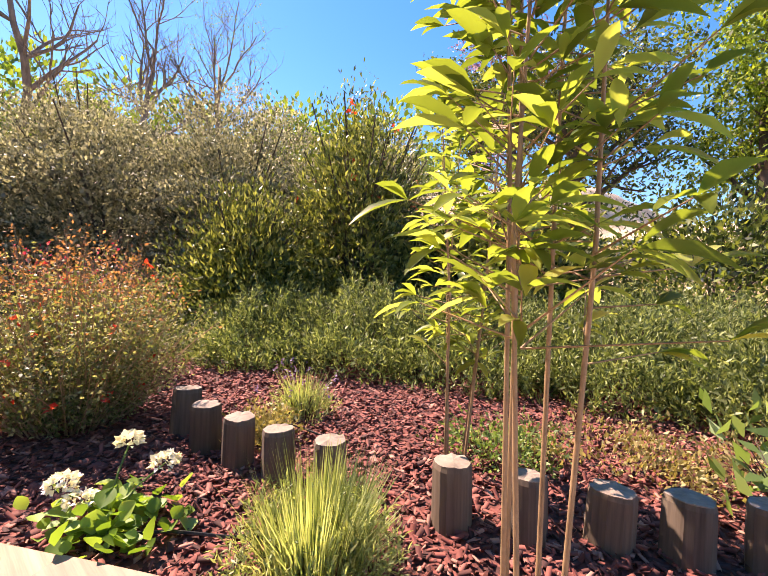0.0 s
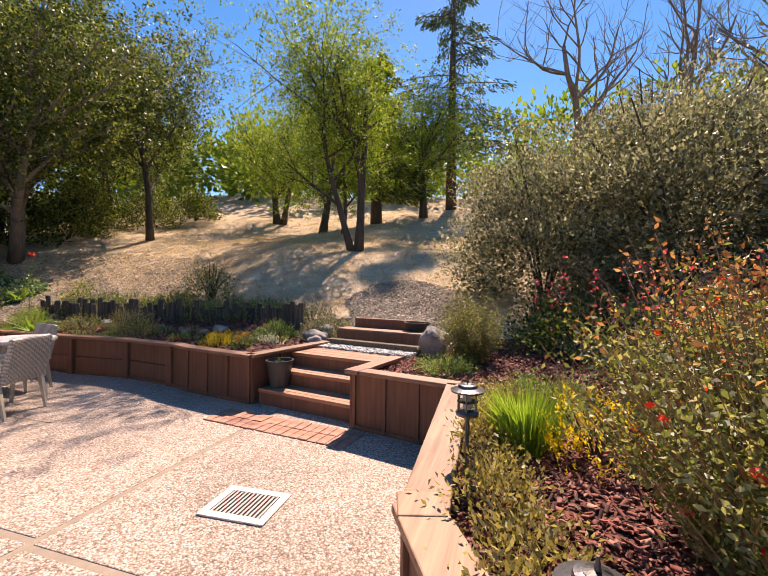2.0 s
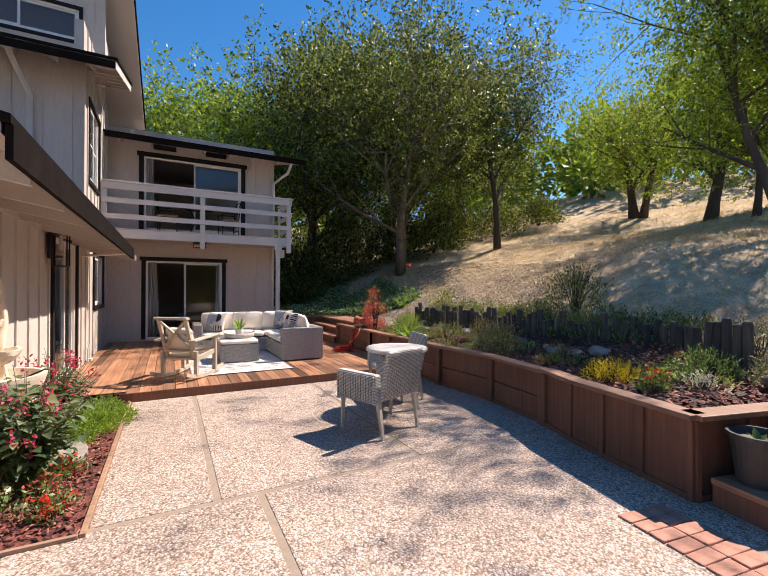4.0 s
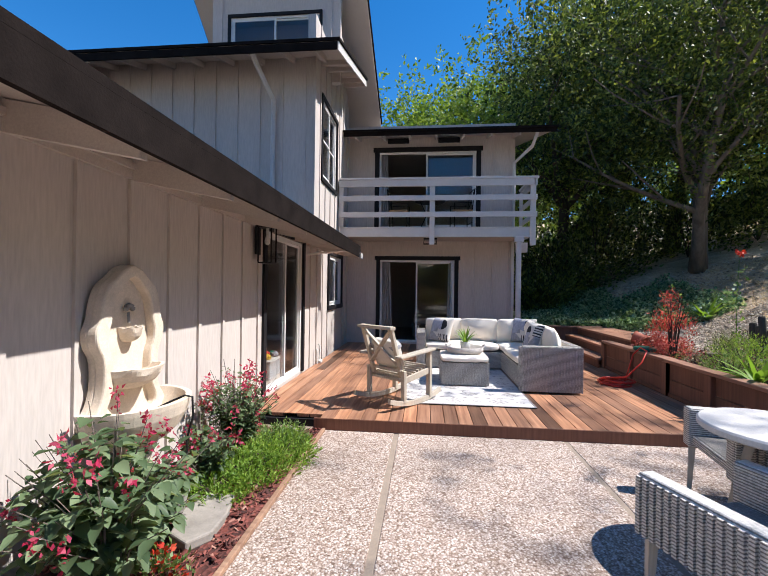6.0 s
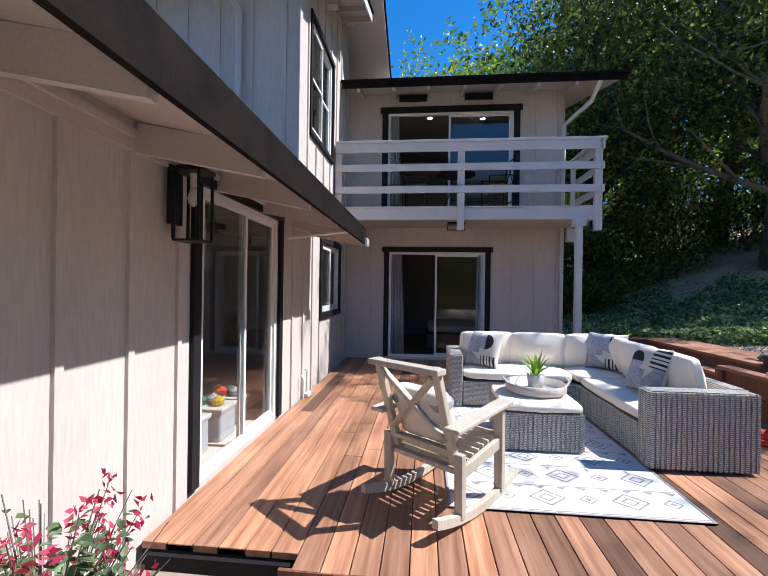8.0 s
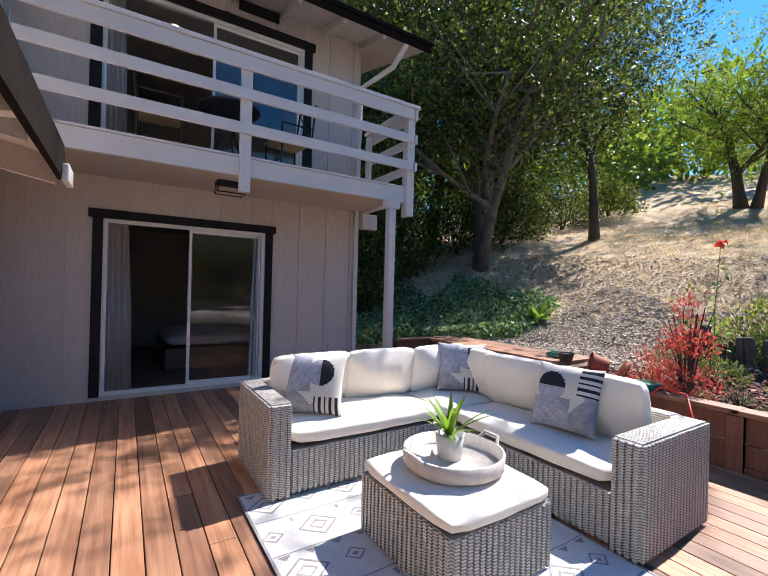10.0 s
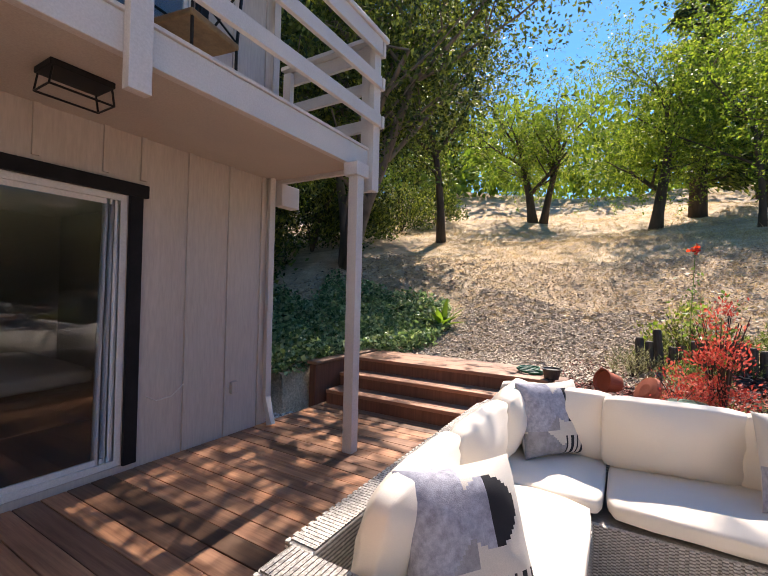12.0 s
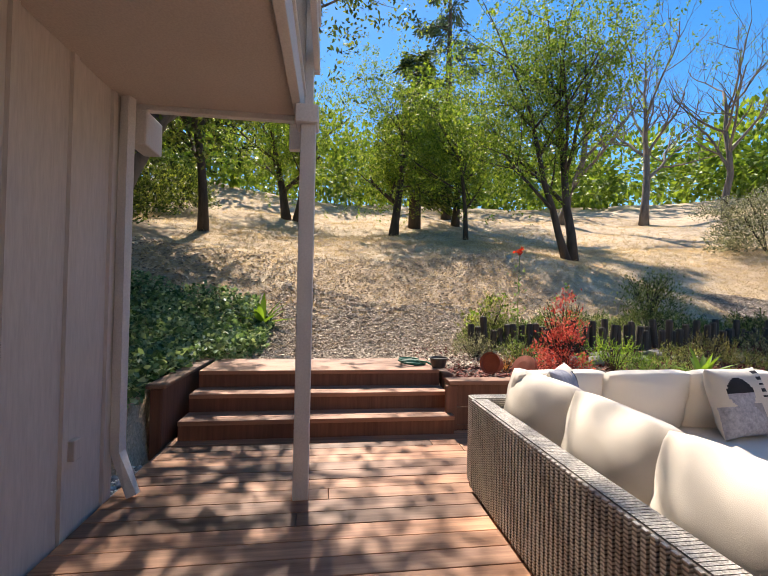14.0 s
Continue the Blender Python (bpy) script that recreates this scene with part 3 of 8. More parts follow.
retaining("retaining_wall_6", [(6.0, 4.4), (0.9, 1.50), (-1.40, 0.22), (-2.93, -0.65)], 0.56, RETAIN, "board and batten retaining wall with weathered pale cap", 0.42, CAPWOOD, 0.2)
retaining("retaining_wall_7", [(-6.98, -2.93), (-5.60, -3.26)], 0.56, RETAIN, "side wall of the garden steps", 0.5)
retaining("retaining_wall_8", [(-5.23, -1.80), (-6.1, -1.62)], 0.56, RETAIN, "side wall of the garden steps", 0.5)

structure("cap_corner", box((-0.10, -0.11, 0.563), (0.12, 0.05, 0.6075), pose(-5.25, -1.80, 0, 0, 0, 168), 0.006), CAPRED, "red-brown cap corner beside the garden steps", "trim")
structure("cap_corner", box((-0.09, -0.138, 0.563), (0.09, 0.052, 0.6075), pose(-2.945, -0.645, 0, 0, 0, 196.5), 0.006), CAPWOOD, "weathered cap corner where the wall bends", "trim")

# ---- garden steps ----
def stair(name, label, m, levels, width, boards=3):
    """levels: (front, back, top) of each step; treads of boards over a riser."""
    e = thing(name, label, "steps", m)
    e["kind"] = "structure"
    floor_z = 0.0
    for front, back, top in levels:
        part("riser", box((front + 0.02, 0.0, floor_z), (front + 0.05, width, top - 0.04)), RETAIN, e)
        w = (back - front) / boards
        for k in range(boards):
            part("tread_board", box((front + k * w + 0.003, 0.0, top - 0.04), (front + (k + 1) * w - 0.003, width, top), bevel=0.004), TREAD, e)
        floor_z = max(0, top - 0.2)
    return e


# local x runs uphill, local y across
stair("garden_steps", "three red-brown wooden garden steps up to a landing", pose(-5.28, -1.81, 0, 0, 0, 168.5), [(0.06, 0.40, 0.19), (0.36, 0.70, 0.37), (0.66, 1.22, 0.545)], 1.42, 4)


def timber(name, a, b, z0, z1, thick, material, label):
    a, b = Vector(a), Vector(b)
    ang = math.degrees(math.atan2(b.y - a.y, b.x - a.x))
    L = (b - a).length
    bm = box((0, -thick / 2, z0), (L, thick / 2, z1), pose(a.x, a.y, 0, 0, 0, ang), 0.012)
    return structure(name, bm, material, label, "step timber")


timber("step_timber_1", (-7.06, -2.92), (-6.70, -1.40), 0.45, 0.64, 0.13, GREYWOOD, "weathered grey timber edging the gravel strip")
timber("step_timber_2", (-7.28, -2.88), (-6.98, -1.44), 0.50, 0.745, 0.05, RETAIN, "red-brown timber step riser")
timber("step_tread_2", (-7.42, -2.86), (-7.12, -1.40), 0.70, 0.775, 0.30, TREAD, "red-brown timber step tread")
timber("step_timber_3", (-7.62, -2.70), (-7.40, -1.50), 0.6, 0.92, 0.09, RETAIN, "red-brown timber holding the upper path")

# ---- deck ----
# the body is near black: shade between the boards put into its colour
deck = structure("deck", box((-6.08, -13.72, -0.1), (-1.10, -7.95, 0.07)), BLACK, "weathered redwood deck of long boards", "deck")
rng = random.Random(3)
x = -1.06
bw = 0.141
while x > -6.06:
    y0, y1 = -13.72, (-7.86 if x < -1.80 else -7.98)
    cuts = sorted([y0, y1] + [rng.uniform(-12.6, -8.9) for _ in range(rng.choice((0, 1, 1, 2)))])
    for a, b in zip(cuts, cuts[1:]):
        if b - a > 0.05:
            part("deck_board", box((max(x - bw + 0.006, -6.07), a + 0.002, 0.082), (x, b - 0.002, 0.12 + rng.uniform(-0.0015, 0.0015)), bevel=0.003), DECK, deck)
    x -= bw
part("deck_edge", box((-6.07, -7.88, 0.0), (-1.84, -7.858, 0.116), bevel=0.003), RETAIN, deck)
# near-black strip for an open gap at this corner, its shade painted on
part("deck_edge", box((-1.83, -8.0, 0.0), (-1.06, -7.982, 0.116), bevel=0.003), BLACK, deck)

st2 = stair("deck_steps", "three wide red-brown wooden steps up to the hillside", pose(-5.90, -11.22, 0, 0, 0, 180), [(0.05, 0.36, 0.29), (0.32, 0.64, 0.455), (0.60, 1.36, 0.62)], 2.44, 3)
timber("deck_step_wall", (-5.86, -13.80), (-7.2, -13.80), 0.0, 0.59, 0.10, RETAIN, "low red-brown wall beside the deck steps")
timber("deck_step_wall_cap", (-5.84, -13.80), (-7.3, -13.80), 0.592, 0.63, 0.16, CAPRED, "red-brown cap of the low wall")
timber("deck_step_bench", (-6.5, -11.13), (-7.05, -11.13), 0.4, 0.58, 0.12, RETAIN, "board edge beside the deck steps")

# ---- house ----
LX, EY = -1.03, -13.74


def wall_panel(bm, axis, at, depth, u0, u1, z0, z1, holes=()):
    """A wall in the plane axis = at, thick towards depth, with holes (u0, u1, z0, z1) through it."""
    us = sorted({u0, u1, *[h[0] for h in holes], *[h[1] for h in holes]})
    zs = sorted({z0, z1, *[h[2] for h in holes], *[h[3] for h in holes]})
    us, zs = [u for u in us if u0 <= u <= u1], [z for z in zs if z0 <= z <= z1]
    for a, b in zip(us, us[1:]):
        run = []
        for c, d in zip(zs, zs[1:]):
            mu, mz = (a + b) / 2, (c + d) / 2
            if any(h[0] < mu < h[1] and h[2] < mz < h[3] for h in holes):
                continue
            if run and abs(run[-1][1] - c) < 1e-6:
                run[-1][1] = d
            else:
                run.append([c, d])
        for c, d in run:
            lo, hi = sorted((at, at + depth))
            if axis == "x":
                add_box(bm, (lo, a, c), (hi, b, d))
            else:
                add_box(bm, (a, lo, c), (b, hi, d))


def siding(name, label, axis, at, depth, u0, u1, z0, z1, holes, battens, out):
    bm = bmesh.new()
    wall_panel(bm, axis, at, depth, u0, u1, z0, z1, holes)
    w = structure(name, bm, SIDING, label, "house wall")
    for u in battens:
        spans = [(z0 + 0.02, z1)]
        for h in holes:
            if h[0] - 0.12 < u < h[1] + 0.12:
                spans = [s for a, b in spans for s in ((a, min(b, h[2] - 0.13)), (max(a, h[3] + 0.13), b)) if s[1] - s[0] > 0.05]
        for a, b in spans:
            lo, hi = sorted((at, at + out * 0.02))
            if axis == "x":
                part("batten", box((lo, u - 0.021, a), (hi, u + 0.021, b)), SIDING, w)
            else:
                part("batten", box((u - 0.021, lo, a), (u + 0.021, hi, b)), SIDING, w)
    return w


SLIDE = (-10.00, -8.53, 0.14, 2.14)
SWIN = (-12.95, -11.75, 1.10, 2.12)
UWIN = (-12.30, -11.10, 3.50, 4.95)
LDOOR = (-3.66, -1.85, 0.16, 2.16)
UDOOR = (-4.15, -1.80, 2.95, 4.81)
siding("wall_side", "taupe board and batten wall of the low wing", "x", LX, 0.14, EY, -4.6, -0.3, 2.45, [SLIDE, SWIN], [-4.62 - 0.41 * k for k in range(10)] + [-10.45, -10.86, -11.27, -11.66, -13.1, -13.45], -1)
siding("wall_side_upper", "taupe board and batten upper wall with tall window", "x", LX + 0.002, 0.14, EY, -10.64, 2.45, 6.2, [UWIN], [-10.98, -11.39, -11.80, -12.21, -12.62, -13.0, -13.4], -1)
siding("wall_end", "taupe board and batten end wall with two sliding doors", "y", EY, -0.14, -5.06, LX, -0.3, 5.45, [LDOOR, UDOOR], [-1.5, -4.15, -4.56, -4.95, -1.86, -2.3, -2.7, -3.1, -3.5, -3.76], 1)
siding("wall_upper_front", "taupe board and batten upper wall above the low roof", "y", -10.64, -0.14, LX + 0.142, 6.0, 2.3, 5.6, [], [-0.85 + 0.41 * k for k in range(17)], 1)
siding("wall_front", "plain taupe end wall of the low wing", "y", -4.6, -0.14, LX + 0.142, 8.0, -0.3, 2.9, [], [-0.6 + 0.41 * k for k in range(20)], 1)
structure("wall_end_side", box((-5.06, -22.0, -0.3), (-4.92, EY - 0.142, 5.45)), SIDING, "taupe side wall facing the hill", "house wall")
siding("wall_clerestory", "taupe wall with a band of high windows", "y", -11.8, -0.14, -1.2, 1.5, 5.6, 7.5, [(-0.77, 1.10, 6.37, 7.0)], [-1.0, 1.3], 1)
structure("wall_tall_side", box((-1.2, -13.68, 6.2), (-1.06, -11.942, 6.6)), SIDING, "taupe tall side wall", "house wall")
structure("wall_back", box((-4.9, -22.0, -0.3), (8.0, -21.86, 5.4)), SIDING, "taupe back wall of the house", "house wall")
structure("wall_far", box((7.86, -21.8, -0.3), (8.0, -4.8, 5.4)), SIDING, "taupe far wall of the house", "house wall")
structure("corner_board_upper", box((-1.055, -10.66, 2.4), (-1.032, -10.56, 5.5)), SIDING, "taupe corner board", "trim")


def roof_slab(name, corners, thick, material, label):
    """A roof plane out of four corners, given thickness downwards."""
    bm = bmesh.new()
    top = [bm.verts.new(c) for c in corners]
    low = [bm.verts.new((c[0], c[1], c[2] - thick)) for c in corners]
    bm.faces.new(top)
    bm.faces.new(low[::-1])
    for k in range(4):
        bm.faces.new((top[k], low[k], low[(k + 1) % 4], top[(k + 1) % 4]))
    bmesh.ops.recalc_face_normals(bm, faces=bm.faces)
    return structure(name, bm, material, label, "roof")


# low roof over the side wall: eave at x = -1.75, rising inwards
def low_roof_z(x):
    return 2.19 + 0.22 * (x + 1.75)


roof_slab("roof_low", [(-1.72, -4.2, low_roof_z(-1.72)), (-1.72, -11.2, low_roof_z(-1.72)), (3.5, -11.2, low_roof_z(3.5)), (3.5, -4.2, low_roof_z(3.5))], 0.05, SOFFIT, "underside boards of the low roof")
roof_slab("roof_low_shingles", [(-1.76, -4.18, low_roof_z(-1.76) + 0.045), (-1.76, -11.22, low_roof_z(-1.76) + 0.045), (3.5, -11.22, low_roof_z(3.5) + 0.045), (3.5, -4.18, low_roof_z(3.5) + 0.045)], 0.042, ROOFING, "dark brown roofing of the low roof")
roof_slab("roof_low_far", [(3.5, -4.2, low_roof_z(3.5)), (3.5, -11.2, low_roof_z(3.5)), (9, -11.2, low_roof_z(1)), (9, -4.2, low_roof_z(1))], 0.1, ROOFING, "far side of the low roof")
fascia = structure("eave_fascia", box((-1.765, -11.2, 2.03), (-1.735, -4.2, 2.187)), ROOFING, "dark brown eave board of the low roof", "fascia")
for k in range(9):
    y = -4.62 - 0.82 * k
    bm = bmesh.new()
    add_box(bm, (-1.73, y - 0.022, 2.015), (-1.035, y + 0.022, 2.145))
    for v in bm.verts:
        v.co.z += 0.2 * (v.co.x + 1.75) - (0.0 if v.co.z > 2.05 else 0.02)
    part("rafter", bm, SOFFIT, fascia)
part("wall_plate", box((-1.062, -11.1, 2.14), (-1.034, -4.6, 2.29)), SOFFIT, fascia)
part("ledger", box((-1.085, -11.1, 2.20), (-1.063, -4.6, 2.24)), SOFFIT, fascia)
gut = structure("gutter_low", box((-1.80, -11.27, 2.0), (-1.766, -11.06, 2.10), bevel=0.008), GALV, "pale gutter end of the low roof", "gutter")
part("gutter_bracket", tube([(-1.76, -10.2, 2.07), (-1.72, -10.2, 2.06), (-1.06, -10.2, 1.99)], 0.022, 6), GALV, gut)


# middle roof over the upper box: low at the front, rising to the back
def mid_roof_z(y):
    return 5.30 + 0.30 * (-9.99 - y)


roof_slab("roof_mid", [(-1.55, -9.97, mid_roof_z(-9.97)), (6.5, -9.97, mid_roof_z(-9.97)), (6.5, -12.9, mid_roof_z(-12.9)), (-1.55, -12.9, mid_roof_z(-12.9))], 0.05, SOFFIT, "taupe boards under the middle roof")
roof_slab("roof_mid_top", [(-1.60, -9.93, mid_roof_z(-9.93) + 0.05), (6.5, -9.93, mid_roof_z(-9.93) + 0.05), (6.5, -12.92, mid_roof_z(-12.92) + 0.05), (-1.60, -12.92, mid_roof_z(-12.92) + 0.05)], 0.047, ROOFING, "dark shingle edge of the middle roof")
roof_slab("rake_board_mid", [(-1.575, -9.96, mid_roof_z(-9.96) - 0.004), (-1.553, -9.96, mid_roof_z(-9.96) - 0.004), (-1.553, -12.9, mid_roof_z(-12.9) - 0.004), (-1.575, -12.9, mid_roof_z(-12.9) - 0.004)], 0.14, RAILING, "pale painted rake board")
mf = structure("eave_fascia_mid", box((-1.56, -9.965, 5.15), (6.5, -9.94, 5.27)), ROOFING, "dark brown eave board of the middle roof", "fascia")
for k in range(12):
    x = -1.2 + 0.55 * k
    bm = box((x - 0.022, -10.63, 5.14), (x + 0.022, -9.97, 5.24))
    for v in bm.verts:
        v.co.z += 0.3 * (-9.99 - v.co.y)
    part("rafter", bm, SOFFIT, mf)
for k in range(5):
    y = -10.9 - 0.5 * k
    bm = box((-1.55, y - 0.02, mid_roof_z(y) - 0.14), (-1.05, y + 0.02, mid_roof_z(y) - 0.055))
    part("lookout", bm, SOFFIT, mf)

# tall roof behind: high towards the patio, falling to the back
for nm, m2, off, th in (("roof_tall", SOFFIT, 0.0, 0.06), ("roof_tall_top", ROOFING, 0.05, 0.047)):
    dx = 0.03 if off else 0
    roof_slab(nm, [(-1.66 - dx, -11.2, 8.13 + off), (1.95 + dx, -11.2, 8.13 + off), (1.95 + dx, -13.98, 5.60 + off), (-1.80 - dx, -13.98, 5.60 + off)], th, m2, "steep roof of the tall part of the house")
tf = structure("eave_fascia_tall", box((-1.66, -11.2, 7.93), (1.95, -11.17, 8.1)), ROOFING, "dark eave board of the tall roof", "fascia")
for k in range(6):
    x = -1.1 + 0.55 * k
    bm = box((x - 0.022, -11.79, 7.94), (x + 0.022, -11.21, 8.04))
    for v in bm.verts:
        v.co.z += 0.91 * (v.co.y + 11.2)
    part("rafter", bm, SOFFIT, tf)

# balcony roof
br = roof_slab("roof_balcony", [(-5.75, -12.95, 5.02), (-1.05, -12.95, 5.02), (-1.05, -22.2, 7.4), (-5.75, -22.2, 7.4)], 0.05, SOFFIT, "taupe boards under the end roof")
roof_slab("roof_balcony_top", [(-5.80, -12.90, 5.06), (-1.04, -12.90, 5.06), (-1.04, -22.2, 7.45), (-5.80, -22.2, 7.45)], 0.046, ROOFING, "dark shingle edge of the end roof")
bf = structure("eave_fascia_end", box((-5.78, -12.965, 4.93), (-1.06, -12.935, 5.03)), ROOFING, "dark brown eave board of the end roof", "fascia")
for k in range(7):
    x = -5.0 + 0.61 * k
    bm = box((x - 0.022, -13.68, 4.87), (x + 0.022, -12.97, 4.98))
    for v in bm.verts:
        v.co.z += 0.26 * (-12.95 - v.co.y) - (0.0 if v.co.z > 4.9 else 0.0)
    part("rafter", bm, SOFFIT, bf)
    if k in (0, 2, 4) and k:
        part("soffit_vent", box((x + 0.03, -13.69, 5.0), (x + 0.55, -13.66, 5.12)), BLACK, bf)


# ---- windows and doors ----
def frame_box(bm, axis, at, out, u0, u1, z0, z1, w, d):
    """A rectangular frame of bars of width w, from the plane outwards by d."""
    lo, hi = sorted((at, at + out * d))
    for a, b, c, e in ((u0, u1, z1 - w, z1), (u0, u1, z0, z0 + w), (u0, u0 + w, z0 + w, z1 - w), (u1 - w, u1, z0 + w, z1 - w)):
        if axis == "x":
            add_box(bm, (lo, a, c), (hi, b, e))
        else:
            add_box(bm, (a, lo, c), (b, hi, e))


def opening(name, label, axis, at, out, hole, trim, split="v", sill=False, ears=False, trim_mat=None, bars=0, slid=False):
    u0, u1, z0, z1 = hole
    e = thing(name, label, "sliding door" if "door" in name else "window", pose(0, 0, 0))
    e["kind"] = "structure"
    tm = trim_mat or BLACK
    t0, t1 = (at, at + out * 0.032)
    lo, hi = sorted((t0, t1))

    def bar(nm, a, b, c, d, lo2, hi2, material):
        part(nm, box((lo2, a, c), (hi2, b, d), bevel=0.003) if axis == "x" else box((a, lo2, c), (b, hi2, d), bevel=0.003), material, e)

    bar("trim_top", u0 - trim - (0.04 if ears else 0), u1 + trim + (0.04 if ears else 0), z1, z1 + trim, lo - 0.004, hi + 0.004, tm)
    bar("trim_side", u0 - trim, u0, z0 - (trim if sill else 0), z1, lo, hi, tm)
    bar("trim_side", u1, u1 + trim, z0 - (trim if sill else 0), z1, lo, hi, tm)
    if sill:
        bar("sill", u0 - trim, u1 + trim, z0 - trim, z0 - 0.002, lo - 0.006, hi + 0.006, tm)
    bm = bmesh.new()
    frame_box(bm, axis, at - out * 0.06, out, u0 + 0.002, u1 - 0.002, z0 + 0.002, z1 - 0.002, 0.045, 0.052)
    part("window_frame", bm, VINYL, e, "white vinyl frame")
    mid = (u0 + u1) / 2
    for k, (a, b, off) in enumerate(((u0 + 0.045, mid + 0.025, -0.045), (mid - 0.025, u1 - 0.045, -0.015))):
        bm = bmesh.new()
        frame_box(bm, axis, at + out * (off - 0.012), out, a, b, z0 + 0.047, z1 - 0.047, 0.035, 0.024)
        if slid and k == 1:
            bm.free()
            continue
        sash = part("sash", bm, VINYL, e)
        p = at + out * off
        g = part("pane", box((p - 0.003, a + 0.03, z0 + 0.075), (p + 0.003, b - 0.03, z1 - 0.075)) if axis == "x" else box((a + 0.03, p - 0.003, z0 + 0.075), (b - 0.03, p + 0.003, z1 - 0.075)), GLASS, sash, "clear window glass")
        g.visible_shadow = False
        for j in range(bars):
            zz = z0 + (z1 - z0) * (j + 1) / (bars + 1)
            part("glazing_bar", box((p - 0.01, a + 0.03, zz - 0.015), (p + 0.01, b - 0.03, zz + 0.015)), VINYL, sash)
    return e


opening("door_side", "white-framed sliding glass door with black trim", "x", LX, -1, SLIDE, 0.09)
opening("window_side", "small white-framed sliding window with black trim", "x", LX, -1, SWIN, 0.09, sill=True)
opening("window_upper", "tall white-framed upper window", "x", LX, -1, UWIN, 0.07, sill=True, bars=1)
opening("door_lower", "white-framed sliding glass door with black eared trim", "y", EY, 1, LDOOR, 0.095, ears=True, slid=True)
opening("door_upper", "white-framed sliding balcony door with black eared trim", "y", EY, 1, UDOOR, 0.11, ears=True, slid=True)
opening("window_clerestory", "band of high windows in black trim", "y", -11.8, 1, (-0.77, 1.10, 6.37, 7.0), 0.06, sill=True)


# rooms behind the glass
def room(name, lo, hi, open_side, label):
    """Floor, ceiling and walls of a room, open on the side of its window."""
    x0, y0, z0 = lo
    x1, y1, z1 = hi
    bm = bmesh.new()
    add_box(bm, (x0, y0, z1), (x1, y1, z1 + 0.05))
    if open_side != "x-":
        add_box(bm, (x0 - 0.05, y0, z0), (x0, y1, z1))
    add_box(bm, (x1, y0, z0), (x1 + 0.05, y1, z1))
    add_box(bm, (x0, y0 - 0.05, z0), (x1, y0, z1))
    if open_side != "y+":
        add_box(bm, (x0, y1, z0), (x1, y1 + 0.05, z1))
    r = structure(name, bm, ROOMWALL, label, "room")
    part("room_floor", box((x0, y0, z0 - 0.05), (x1, y1, z0)), PALECLOTH if open_side == "x-" else ROOMFLOOR, r)
    return r


room("room_side", (-0.885, -11.0, 0.12), (3.2, -6.5, 2.42), "x-", "dim room behind the side sliding door")
room("room_window", (-0.885, -13.5, 0.12), (2.2, -11.15, 2.42), "x-", "dim room behind the small window")
room("room_lower", (-4.85, -18.0, 0.12), (-1.1, -13.845, 2.5), "y+", "dim bedroom behind the lower sliding door")
room("room_upper", (-4.85, -18.0, 2.9), (-1.1, -13.845, 5.2), "y+", "dim room behind the balcony door")
room("room_upper_side", (-0.88, -13.4, 2.7), (2.2, -10.8, 5.2), "x-", "dim room behind the upper window")
room("room_clerestory", (-1.0, -13.0, 6.2), (1.4, -11.945, 7.1), "y+", "dim room behind the high windows")

# ---- balcony ----
balcony = thing("balcony", "pale taupe wooden balcony with flat rails", "balcony", pose(0, 0, 0))
balcony["kind"] = "structure"
part("floor", box((-5.10, EY + 0.003, 2.62), (LX - 0.04, -12.66, 2.76)), SOFFIT, balcony)
part("beam_front", box((-5.16, -12.655, 2.585), (LX - 0.03, -12.60, 2.775), bevel=0.005), RAILING, balcony)
part("beam_side", box((-5.16, EY + 0.002, 2.585), (-5.105, -12.66, 2.775), bevel=0.005), RAILING, balcony)
part("nosing", box((-5.18, -12.66, 2.777), (LX - 0.03, -12.585, 2.80), bevel=0.004), RAILING, balcony)
for x in (-1.10, -3.09, -5.19):
    part("baluster_post", box((x - 0.055, -12.598, 2.41 if x < -2 else 2.80), (x + 0.055, -12.54, 3.77), bevel=0.004), RAILING, balcony)
part("baluster_post", box((-5.22, EY + 0.03, 2.78), (-5.165, EY + 0.13, 3.77), bevel=0.004), RAILING, balcony)
part("baluster_post", box((-5.22, -12.70, 2.41), (-5.165, -12.60, 3.77), bevel=0.004), RAILING, balcony)
for z in (3.055, 3.41):
    part("rail", box((-5.20, -12.538, z - 0.055), (LX - 0.03, -12.50, z + 0.055), bevel=0.004), RAILING, balcony)
    part("rail", box((-5.262, EY + 0.003, z - 0.055), (-5.224, -12.50, z + 0.055), bevel=0.004), RAILING, balcony)
part("rail", box((-5.20, -12.538, 3.66), (LX - 0.03, -12.50, 3.80), bevel=0.004), RAILING, balcony)
part("rail", box((-5.262, EY + 0.003, 3.66), (-5.224, -12.50, 3.80), bevel=0.004), RAILING, balcony)
part("top_rail", box((-5.29, -12.66, 3.802), (LX - 0.03, -12.48, 3.845), bevel=0.006), RAILING, balcony)
part("top_rail", box((-5.29, EY + 0.003, 3.802), (-5.15, -12.664, 3.845), bevel=0.006), RAILING, balcony)
part("post", box((-4.95, -12.60, 0.12), (-4.855, -12.505, 2.47), bevel=0.006), RAILING, balcony)
part("post_head", box((-5.0, -12.63, 2.47), (-4.82, -12.49, 2.583), bevel=0.006), RAILING, balcony)
part("corbel", box((-5.34, EY + 0.02, 2.35), (-5.08, EY + 0.14, 2.58), bevel=0.01), RAILING, balcony)


